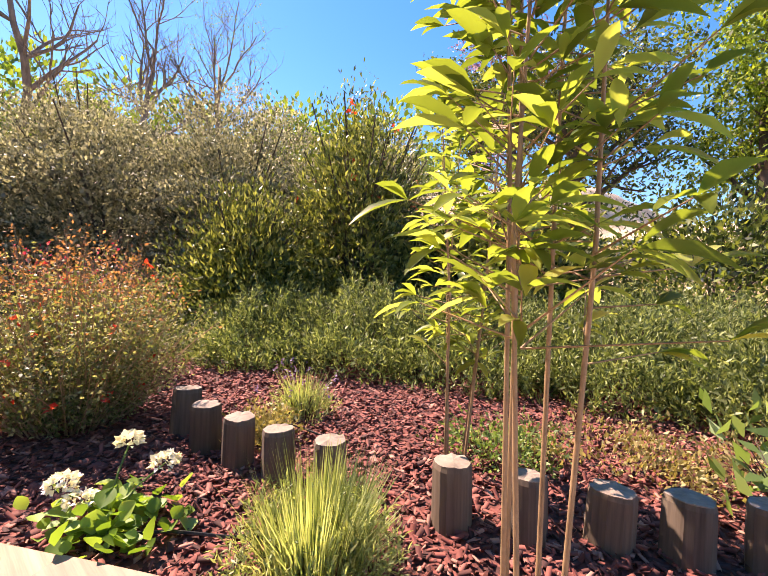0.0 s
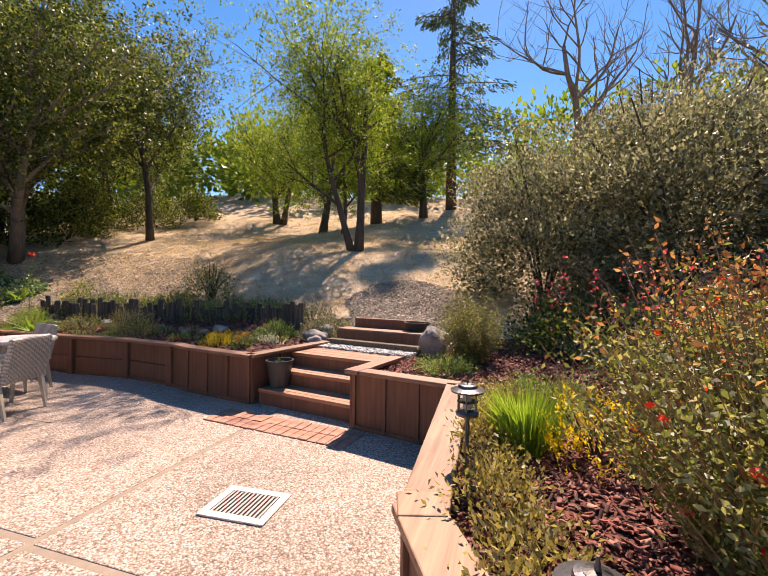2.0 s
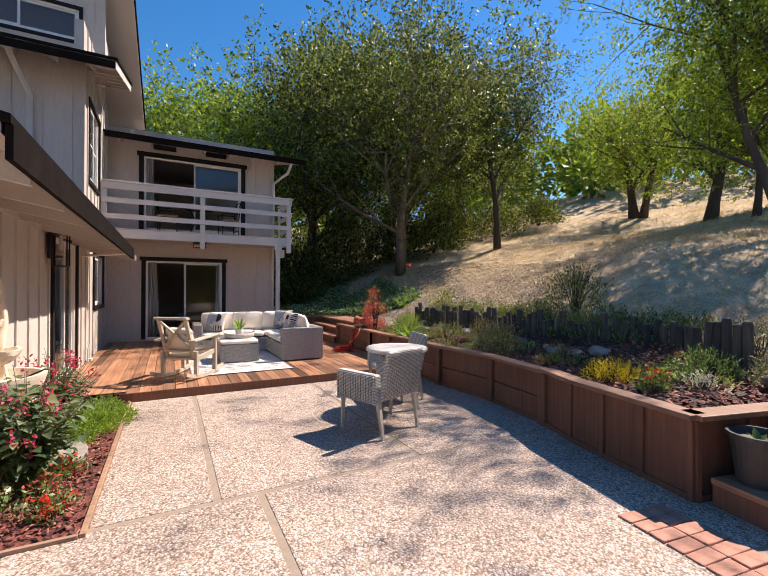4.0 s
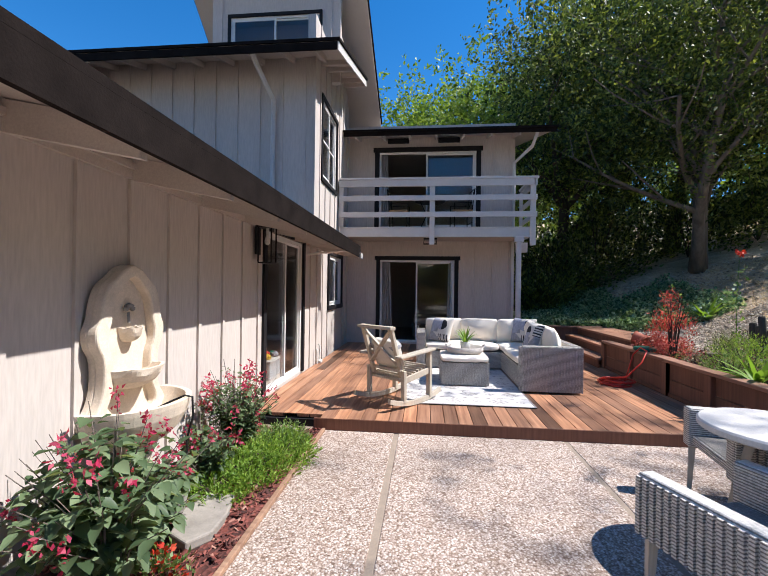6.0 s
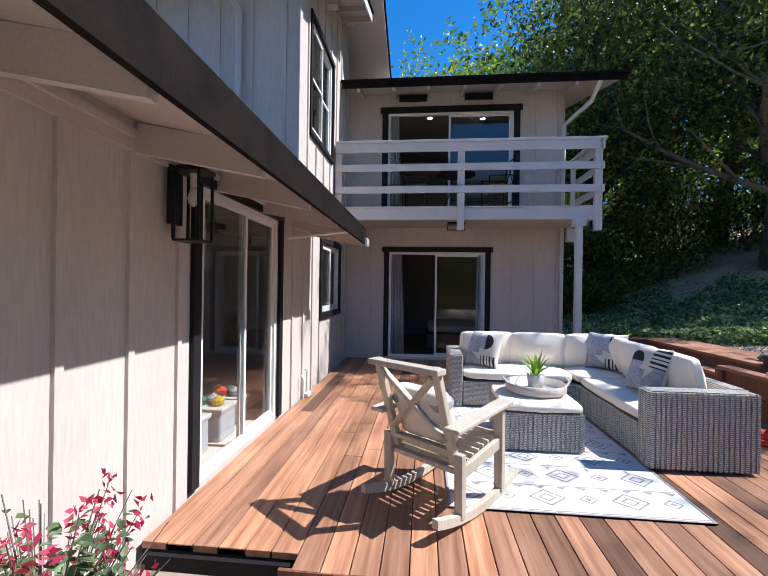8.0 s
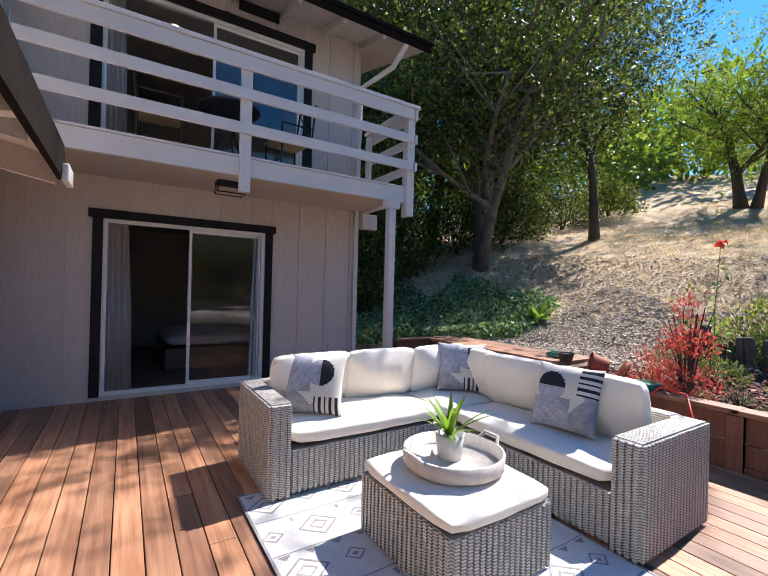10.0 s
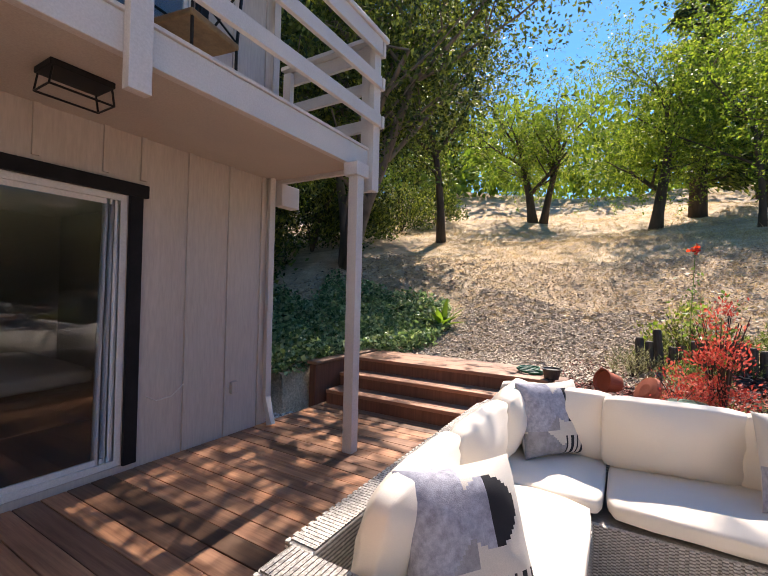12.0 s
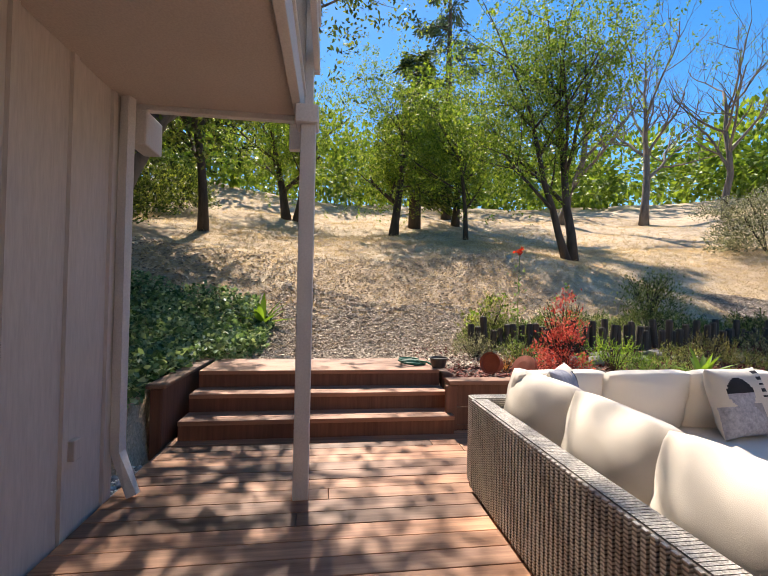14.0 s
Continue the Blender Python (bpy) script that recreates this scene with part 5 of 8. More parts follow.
downspout("downspout_end", [(-5.38, -12.98, 4.95), (-5.33, -13.25, 4.72), (-5.03, -13.67, 4.48), (-5.02, -13.685, 2.2), (-5.02, -13.685, 0.40), (-4.98, -13.57, 0.14)], "pale taupe downspout at the end wall corner")
downspout("downspout_upper", [(-0.16, -9.99, 5.2), (-0.17, -10.15, 5.1), (-0.30, -10.58, 4.7), (-0.30, -10.59, 2.75)], "taupe downspout on the upper wall")
wp = thing("wall_pipes", "white capped pipes low on the house wall", "pipe", pose(-1.09, -10.75, DZ))
part("pipe", tube([(0, 0, 0), (0, 0, 0.24), (0.03, 0, 0.28)], 0.014, 6), POTWHITE, wp)
part("pipe", tube([(0, -0.16, 0), (0, -0.16, 0.3), (0.03, -0.16, 0.33)], 0.014, 6), POTWHITE, wp)
part("foot", box((-0.05, -0.2, 0), (0.02, -0.06, 0.05), bevel=0.01), POTWHITE, wp)
wc = thing("wall_cable", "thin white cable hanging along the end wall", "cable", pose(-3.9, EY + 0.012, 0.62))
part("cable", tube([(0.08, 0.012, 0.02), (0.0, 0.012, -0.03), (-0.12, 0.012, -0.02), (-0.23, 0.012, 0.06)], 0.006, 5), POTWHITE, wc)
ob = thing("outdoor_outlet", "small weathered outlet box on the end wall", "outlet", pose(-4.64, EY + 0.0, 0.50))
part("cover", box((-0.035, 0.001, 0), (0.035, 0.04, 0.11), bevel=0.006), SIDING, ob)


# curtains and room things seen through the glass
def curtain(name, label, a, b, z0, z1, folds, axis):
    """A pleated hanging cloth between two points of the wall line."""
    e = thing(name, label, "curtain", pose(0, 0, 0))
    bm = bmesh.new()
    n = folds * 6
    cols = []
    for k in range(n + 1):
        t = k / n
        u = a + (b - a) * t
        w = 0.028 * math.sin(2 * math.pi * folds * t)
        ring = []
        for z, squeeze in ((z0, 1.0), ((z0 + z1) / 2, 0.92), (z1, 0.78)):
            uu = (a + (u - a) * squeeze)
            ring.append(bm.verts.new((uu, EY - 0.04 + w, z)))
        cols.append(ring)
    for p, q in zip(cols, cols[1:]):
        for j in range(2):
            bm.faces.new((p[j], q[j], q[j + 1], p[j + 1]))
    r = bmesh.ops.solidify(bm, geom=bm.faces[:], thickness=0.006)
    part("cloth", bm, CURTAIN, e, smooth=True)
    return e


curtain("curtain", "white pleated curtain drawn aside in the lower door", -1.84, -2.16, 0.16, 2.12, 5, "y")
curtain("curtain", "white pleated curtain drawn aside in the balcony door", -1.84, -2.05, 2.96, 4.78, 4, "y")
curtain("curtain", "pale curtain at the far side of the lower door", -3.62, -3.48, 0.16, 2.12, 3, "y")
for x, y in ((-2.6, -14.9), (-3.75, -15.0)):
    e = thing("recessed_light", "small lit recessed ceiling light upstairs", "lamp", pose(x, y, 5.199))
    part("ring", lathe([(0.055, -0.012), (0.085, -0.012), (0.085, -0.001), (0.055, -0.001)], 20), POTWHITE, e)
    part("lens", lathe([(0.0, -0.016), (0.052, -0.014), (0.052, -0.004), (0.0, -0.004)], 20), BULB, e, "lit lens")
wh = thing("water_heater", "white wall-hung water heater in the dim utility room", "water heater", pose(0.42, -10.99, 1.66))
part("case", box((-0.24, 0.0, 0.0), (0.24, 0.24, 0.68), bevel=0.02), VINYL, wh)
part("control_panel", box((-0.05, 0.241, 0.05), (0.05, 0.25, 0.11), bevel=0.003), GREYCLOTH, wh)
for x in (-0.12, 0.0, 0.12):
    part("pipe", tube([(x, 0.12, 0.0), (x, 0.12, -0.4)], 0.014, 8), GALV, wh)
bd = thing("bed", "low dark bed with a pale cover indoors", "bed", pose(-3.4, -16.2, 0.121))
part("frame", box((-0.8, -1.0, 0.0), (0.8, 1.0, 0.32), bevel=0.02), ROOMFLOOR, bd)
part("mattress", cushion_bm((-0.78, -0.98, 0.32), (0.78, 0.98, 0.55), 0.02), PALECLOTH, bd, smooth=True)
for k, (x, y, w, h) in enumerate(((-0.62, -9.02, 0.34, 0.30), (-0.60, -9.45, 0.40, 0.28), (-0.58, -9.85, 0.34, 0.26), (-0.1, -9.9, 0.5, 0.36))):
    e = thing("storage_tub", "translucent plastic tub of toys behind the glass door", "storage box", pose(x, y, 0.121), "toy tubs")
    bm = bmesh.new()
    add_box(bm, (-w / 2, -w * 0.35, 0), (w / 2, w * 0.35, h), bevel=0.02)
    part("tub", bm, PLASTIC, e)
    part("rim", box((-w / 2 - 0.015, -w * 0.35 - 0.015, h - 0.03), (w / 2 + 0.015, w * 0.35 + 0.015, h + 0.006), bevel=0.008), POTWHITE, e)
    for j in range(4):
        part("toy", lathe([(0.0, 0.0), (0.05, 0.02), (0.055, 0.06), (0.0, 0.1)], 8, pose(-w * 0.3 + j * w * 0.2, 0.03 * (-1) ** j, h)), (HOSERED, PETAL_YELLOW, BLUECLOTH, HOSEGREEN)[(j + k) % 4], e)


# ---- fountain ----
def fountain(m):
    """Local x runs along the wall, -y stands out from it."""
    e = thing("wall_fountain", "cast limestone wall fountain with two basins", "fountain", m)
    half = [(0.0, 1.16), (0.08, 1.135), (0.15, 1.07), (0.24, 1.01), (0.285, 0.90), (0.30, 0.78), (0.345, 0.70), (0.33, 0.60), (0.275, 0.52), (0.262, 0.36), (0.29, 0.22), (0.37, 0.12), (0.36, 0.04), (0.25, 0.0)]
    # round the outline off by cutting its corners twice
    def cut(pts):
        out = [pts[0]]
        for (ax, az), (bx, bz) in zip(pts, pts[1:]):
            out += [(ax * 0.75 + bx * 0.25, az * 0.75 + bz * 0.25), (ax * 0.25 + bx * 0.75, az * 0.25 + bz * 0.75)]
        return out + [pts[-1]]

    half = cut(cut(half))
    outline = half + [(-x, z) for x, z in reversed(half[1:])]

    def plate(pts, y0, y1, nm):
        bm = bmesh.new()
        a = [bm.verts.new((x, y0, z)) for x, z in pts]
        b = [bm.verts.new((x, y1, z)) for x, z in pts]
        n = len(pts)
        bm.faces.new(a)
        bm.faces.new(b[::-1])
        for k in range(n):
            bm.faces.new((a[k], b[k], b[(k + 1) % n], a[(k + 1) % n]))
        bmesh.ops.recalc_face_normals(bm, faces=bm.faces)
        es = [ed for ed in bm.edges if all(abs(v.co.y - y1) < 1e-5 for v in ed.verts)]
        bmesh.ops.bevel(bm, geom=es, offset=0.012, segments=2, affect="EDGES", profile=0.5)
        return part(nm, bm, STONE, e)

    plate(outline, 0.0, -0.05, "back_slab")
    # raised border: ring between outline and a smaller copy
    inner = [(x * 0.68, 0.06 + z * 0.87) for x, z in outline]

    def between(t):
        return [(ax + (bx - ax) * t, az + (bz - az) * t) for (ax, az), (bx, bz) in zip(outline, inner)]

    bm = bmesh.new()
    n = len(outline)
    rows = []
    for pts, y in ((outline, -0.051), (outline, -0.104), (between(0.05), -0.115), (between(0.14), -0.12), (between(0.86), -0.12), (between(0.95), -0.113), (inner, -0.100), (inner, -0.030)):
        rows.append([bm.verts.new((x, y, z)) for x, z in pts])
    for r, q in zip(rows, rows[1:]):
        for k in range(n):
            bm.faces.new((r[k], r[(k + 1) % n], q[(k + 1) % n], q[k]))
    bmesh.ops.recalc_face_normals(bm, faces=bm.faces)
    part("border", bm, STONE, e)

    def basin(nm, z, r, depth, height, scallop):
        bm = bmesh.new()
        sides = 25
        rings = []
        prof = [(0.12, 0.0), (0.42, 0.05), (0.66, 0.2), (0.83, 0.42), (0.94, 0.7), (0.985, 0.9), (1.0, 1.0), (0.90, 1.0), (0.84, 0.85), (0.72, 0.6), (0.5, 0.45), (0.05, 0.40)]
        for pr, pz in prof:
            ring = []
            for j in range(sides):
                a = math.pi + math.pi * j / (sides - 1)
                wob = 1 + (scallop * math.cos(a * 8) if pz > 0.8 else 0)
                ring.append(bm.verts.new((r * pr * wob * math.cos(a), -0.055 + depth * pr * wob * math.sin(a), z + height * pz * (1 + scallop * math.cos(a * 8)))))
            rings.append(ring)
        for p, q in zip(rings, rings[1:]):
            for j in range(sides - 1):
                bm.faces.new((p[j], p[j + 1], q[j + 1], q[j]))
        bm.faces.new([rr[0] for rr in rings])
        bm.faces.new([rr[-1] for rr in rings][::-1])
        bm.faces.new(rings[0][::-1])
        bmesh.ops.recalc_face_normals(bm, faces=bm.faces)
        part(nm, bm, STONE, e, smooth=False)

    basin("spout_cup", 0.60, 0.085, 0.12, 0.11, 0.05)
    basin("upper_basin", 0.27, 0.235, 0.25, 0.16, 0.03)
    basin("lower_basin", -0.15, 0.44, 0.44, 0.34, 0.0)
    part("pedestal", lathe([(0.11, -0.66), (0.13, -0.62), (0.10, -0.4), (0.09, -0.2), (0.16, -0.07)], 16, pose(0, -0.16, 0)), STONE, e, smooth=True)
    for k in range(5):
        a = math.pi * 0.1 + math.pi * 0.2 * k
        part("rosette_petal", lathe([(0.0, -0.02), (0.018, -0.01), (0.02, 0.01), (0.0, 0.022)], 8, pose(0.035 * math.cos(a), -0.075, 0.83 + 0.035 * math.sin(a))), ROCK, e)
    part("rosette_stem", tube([(0, -0.07, 0.82), (0.0, -0.075, 0.74)], 0.01, 6), ROCK, e)
    part("cord", tube([(-0.30, -0.20, 0.12), (-0.15, -0.22, 0.10), (0.0, -0.30, 0.13), (0.06, -0.38, 0.17), (0.09, -0.46, 0.205), (0.11, -0.505, 0.19), (0.12, -0.505, 0.05), (0.15, -0.44, -0.15), (0.2, -0.42, -0.4)], 0.008, 6), BLACKIRON, e)
    return e


fountain(pose(LX - 0.024, -6.15, 0.58, 0, 0, -90) @ Matrix.Diagonal((0.86, 0.86, 0.86, 1)))

# ---- patio bits ----
dr = thing("floor_drain", "cream-rimmed drain grate set in the patio", "drain", pose(-3.665, -1.925, 0.001, 0, 0, 3))
bm = bmesh.new()
for a, b in (((-0.19, -0.235), (0.19, -0.18)), ((-0.19, 0.18), (0.19, 0.235)), ((-0.19, -0.18), (-0.13, 0.18)), ((0.13, -0.18), (0.19, 0.18))):
    add_box(bm, (*a, 0), (*b, 0.012), bevel=0.004)
part("rim", bm, DRAINRIM, dr)
# no pit below: this near-black sheet paints the shade between the slats
part("backing", box((-0.13, -0.18, 0), (0.13, 0.18, 0.003)), BLACK, dr)
for k in range(12):
    y = -0.165 + k * 0.03
    part("slat", box((-0.128, y - 0.008, 0.003), (0.128, y + 0.008, 0.010)), DRAINGRID, dr)


def path_light(m, label, tall=0.36):
    """Solar path lantern on a stake."""
    e = thing("path_light", label, "garden light", m, "garden path lights")
    part("stake", tube([(0, 0, -0.05), (0, 0, tall - 0.15)], 0.013, 8), LAMPGREY, e)
    part("base", lathe([(0.02, tall - 0.155), (0.056, tall - 0.15), (0.06, tall - 0.135), (0.05, tall - 0.125)], 18), LAMPGREY, e)
    g = part("glass", lathe([(0.046, tall - 0.125), (0.046, tall - 0.03)], 14), GLASS, e)
    for k in range(6):
        a = math.pi * k / 3
        part("cage_bar", tube([(0.05 * math.cos(a), 0.05 * math.sin(a), tall - 0.13), (0.05 * math.cos(a), 0.05 * math.sin(a), tall - 0.03)], 0.0035, 4), LAMPGREY, e)
    part("cage_ring", lathe([(0.05, tall - 0.083), (0.054, tall - 0.08), (0.05, tall - 0.077)], 18), LAMPGREY, e)
    part("lens", lathe([(0.0, tall - 0.12), (0.022, tall - 0.118), (0.022, tall - 0.05), (0.0, tall - 0.045)], 10), POTWHITE, e)
    part("cap", lathe([(0.05, tall - 0.03), (0.082, tall - 0.032), (0.086, tall - 0.022), (0.05, tall - 0.008), (0.046, tall + 0.004), (0.02, tall + 0.012), (0.0, tall + 0.014)], 22), LAMPGREY, e)
    part("solar_cell", lathe([(0.0, tall + 0.014), (0.03, tall + 0.011), (0.0, tall + 0.018)], 14), BLACKIRON, e)
    part("finial", tube([(0, 0, tall + 0.016), (0, 0, tall + 0.045)], [0.008, 0.003], 6), LAMPGREY, e)
    return e


path_light(pose(-2.31, -0.10, 0.53), "pewter lantern path light in red mulch", 0.34)
path_light(pose(-3.47, -0.48, 0.53), "pewter lantern path light behind the wall cap", 0.43)


def pot(m, r, h, material, label, category="flower pot", name="flower_pot"):
    e = thing(name, label, category, m)
    part("pot", lathe([(0.0, 0.0), (r * 0.68, 0.0), (r * 0.95, h * 0.92), (r * 1.04, h * 0.93), (r * 1.04, h), (r * 0.92, h), (r * 0.85, h * 0.85), (0.0, h * 0.82)], 26), material, e)
    return e


p1 = pot(pose(-5.80, -3.00, 0.19), 0.165, 0.33, POTDARK, "dark plastic pot with a small seedling on the step")
strap_leaves(p1, LEAF_BED, 6, 0.12, 0.05, 0.27, 9)
pot(pose(-7.38, -1.62, 0.775), 0.20, 0.13, POTDARK, "shallow dark bowl on the upper step")
p2 = pot(pose(-6.62, -11.2, 0.62), 0.10, 0.11, POTDARK, "dark pot with a dry sprig beside the deck steps")
pot(pose(-6.45, -10.60, 0.68, 78, 0, 40), 0.11, 0.17, POTCLAY, "terracotta pot lying on its side")
e = pot(pose(-1.40, -6.22, 0.02), 0.08, 0.13, POTPALE, "pale glazed pot among the pink flowers")


def hose(name, label, material, cx, cy, z, r, loops, tail):
    pts = []
    n = loops * 20
    for k in range(n + 1):
        a = 2 * math.pi * k / 20
        rr = r * (0.75 + 0.25 * math.sin(k * 0.37))
        pts.append((cx + rr * math.cos(a), cy + rr * math.sin(a), z + 0.012 + 0.018 * (k / n) * loops * 0.6))
    pts += tail
    e = thing(name, label, "hose", pose(0, 0, 0))
    bm = bmesh.new()
    add_tube(bm, pts, 0.011, 7)
    part("coil", bm, material, e, smooth=True)
    return e


hose("garden_hose", "bright red hose coiled on the deck", HOSERED, -5.72, -9.95, DZ, 0.24, 6, [(-5.7, -9.6, 0.3), (-5.9, -9.62, 0.5), (-6.0, -9.7, 0.64), (-6.02, -9.9, 0.66), (-5.97, -10.0, 0.55), (-5.9, -10.0, 0.3), (-5.85, -10.0, 0.15)])
hose("garden_hose", "dark green hose coiled on the top deck step", HOSEGREEN, -6.85, -11.45, 0.62, 0.15, 4, [(-6.75, -11.3, 0.66), (-6.6, -11.25, 0.64)])
hs = thing("hose_reel", "flat green hose reel on the wall cap", "hose reel", pose(-6.18, -10.1, 0.595))
part("disc", lathe([(0.0, 0.0), (0.14, 0.0), (0.15, 0.02), (0.14, 0.05), (0.08, 0.06), (0.0, 0.06)], 24), HOSEGREEN, hs, smooth=False)
rl = thing("hose_reel", "red plastic reel beside the planter", "hose reel", pose(-6.3, -10.35, 0.66, 60, 0, 30))
part("disc", lathe([(0.0, 0.0), (0.13, 0.0), (0.14, 0.02), (0.13, 0.05), (0.06, 0.06), (0.0, 0.06)], 24), POTCLAY, rl)


# ---- rocks, logs ----
def rock(m, s, label, name="garden_rock", material=None, seed=0, group="garden rocks"):
    bm = bmesh.new()
    bmesh.ops.create_icosphere(bm, subdivisions=3, radius=1)
    for v in bm.verts:
        p = v.co
        k = 1 + 0.28 * noise.noise(p * 1.3 + Vector((seed, seed * 2, 0))) + 0.10 * noise.noise(p * 4 + Vector((seed, 0, 3)))
        v.co = Vector((p.x * s[0], p.y * s[1], p.z * s[2])) * k
    me = bpy.data.meshes.new(name)
    bm.to_mesh(me)
    bm.free()
    me.materials.append(material or ROCK)
    o = new(name, me)
    o.matrix_basis = m
    return tagged(o, label, "rock", group)


rock(pose(-6.62, -1.22, 0.72, 0, 0, 20), (0.22, 0.19, 0.2), "rough grey boulder beside the timber steps", seed=1)
rock(pose(-7.2, -3.22, 0.62, 0, 0, 70), (0.26, 0.13, 0.11), "long grey rock at the edge of the raised bed", seed=2)
rock(pose(-6.95, -3.12, 0.60), (0.14, 0.11, 0.08), "small grey rock at the edge of the raised bed", seed=3)
rock(pose(-7.55, -3.2, 0.70), (0.16, 0.12, 0.09), "small grey rock at the edge of the raised bed", seed=9)
rng = random.Random(21)
for k in range(16):
    y = -5.2 - k * 0.27
    x = -7.25 + rng.uniform(-0.2, 0.12)
    s = rng.uniform(0.06, 0.12)
    rock(pose(x, y, gz(x, y) + s * 0.3, 0, 0, rng.uniform(0, 180)), (s * 1.3, s, s * 0.75), "rounded pale rock in the raised bed", seed=10 + k, material=ROCK if k % 3 else FLAGSTONE)
rock(pose(-1.70, -7.60, 0.05), (0.09, 0.07, 0.055), "smooth pale stone at the bed corner", seed=40, material=FLAGSTONE)
bm = prism([(-0.17, -0.34), (0.06, -0.38), (0.16, -0.10), (0.13, 0.24), (-0.02, 0.36), (-0.15, 0.22), (-0.19, -0.05)], 0.0, 0.075)
bmesh.ops.bevel(bm, geom=bm.edges[:], offset=0.014, segments=2, affect="EDGES", profile=0.5)
bmesh.ops.transform(bm, matrix=pose(-1.62, -6.12, 0.005, 2, -3, 12) @ Matrix.Diagonal((0.8, 0.8, 0.8, 1)), verts=bm.verts)
tagged(mesh_object("flagstone", bm, FLAGSTONE), "flat pale flagstone edging the flower bed", "stone")


def stump(x, y, r, top, seed, label):
    """An upright log set in the mulch, its top sawn and cracked."""
    rr = random.Random(seed)
    z = gz(x, y) - 0.08
    e = thing("log_stump", label, "log", pose(x, y, z, rr.uniform(-3, 3), rr.uniform(-3, 3), rr.uniform(0, 360)), "upright logs in the mulch")
    bm = bmesh.new()
    sides = 18
    h = top - z
    rings = []
    wob = [1 + rr.uniform(-0.06, 0.06) - (0.12 if rr.random() < 0.12 else 0) for _ in range(sides)]
    for t in (0, 0.3, 0.6, 0.94, 1.0):
        s = 1.04 - 0.06 * t - (0.06 if t == 1.0 else 0)
        rings.append([bm.verts.new((r * s * wob[j] * math.cos(2 * math.pi * j / sides), r * s * wob[j] * math.sin(2 * math.pi * j / sides), h * t)) for j in range(sides)])
    for p, q in zip(rings, rings[1:]):
        for j in range(sides):
            bm.faces.new((p[j], p[(j + 1) % sides], q[(j + 1) % sides], q[j]))
    part("bark", bm, GREYWOOD, e)
    bm = bmesh.new()
    c = bm.verts.new((0, 0, h + 0.004))
    ring = [bm.verts.new((r * 0.93 * wob[j] * math.cos(2 * math.pi * j / sides), r * 0.93 * wob[j] * math.sin(2 * math.pi * j / sides), h + rr.uniform(-0.006, 0.004))) for j in range(sides)]
    low = [bm.verts.new((v.co.x * 0.97, v.co.y * 0.97, h - 0.03)) for v in ring]
    for j in range(sides):
        bm.faces.new((c, ring[j], ring[(j + 1) % sides]))
        bm.faces.new((ring[j], low[j], low[(j + 1) % sides], ring[(j + 1) % sides]))
    part("sawn_top", bm, LOGTOP, e, "pale cracked sawn top")


STUMPS = [(-2.36, 1.03, 0.075, 0.82), (-2.07, 1.02, 0.075, 0.80), (-1.81, 1.06, 0.074, 0.79), (-1.56, 1.12, 0.072, 0.775), (-1.34, 1.24, 0.075, 0.76),
          (-0.80, 1.38, 0.075, 0.79), (-0.56, 1.50, 0.07, 0.77), (-0.34, 1.66, 0.08, 0.75), (-0.12, 1.76, 0.08, 0.76), (0.10, 1.88, 0.075, 0.77), (0.34, 2.0, 0.075, 0.77)]
for k, (x, y, r, top) in enumerate(STUMPS):
    stump(x, y, r, top, k, "weathered grey upright log in red bark mulch")

# palisade of small logs behind the raised bed
fence = thing("log_palisade", "low dark fence of upright small logs", "fence", pose(0, 0, 0))
rng = random.Random(12)
logs = []
for k in range(5):
    logs.append(part("log", lathe([(0.045, -0.2), (0.047, 0.0), (0.046, 0.50), (0.038, 0.52)], 9), DARKLOG, fence))
    logs[-1].matrix_basis = pose(-7.68 - 0.02 * k, -3.75 - 0.1 * k, 0.60 + rng.uniform(-0.03, 0.05), rng.uniform(-3, 3), rng.uniform(-3, 3), rng.uniform(0, 360))
for k in range(5, 66):
    y = -3.75 - 0.102 * k
    x = -7.78 - 0.12 * math.sin(k * 0.11) + 0.03 * rng.uniform(-1, 1)
    o = new("log", logs[k % 5].data)
    o.parent = fence
    o.matrix_basis = pose(x, y, 0.53 + rng.uniform(-0.12, 0.08), rng.uniform(-5, 5), rng.uniform(-4, 4), rng.uniform(0, 360))

# flower bed by the house: edging strip and soil
structure("flower_bed", box((-1.93, -7.84, -0.2), (-1.06, -4.72, 0.012)), REDMULCH, "narrow flower bed of red mulch along the house", "flower bed")
for a, b in (((-1.965, -7.85), (-1.932, -4.70)), ((-1.93, -4.718), (-1.06, -4.69))):
    structure("bed_edging", box((*a, -0.05), (*b, 0.025), bevel=0.004), CAPWOOD, "thin wooden edging of the flower bed", "edging")


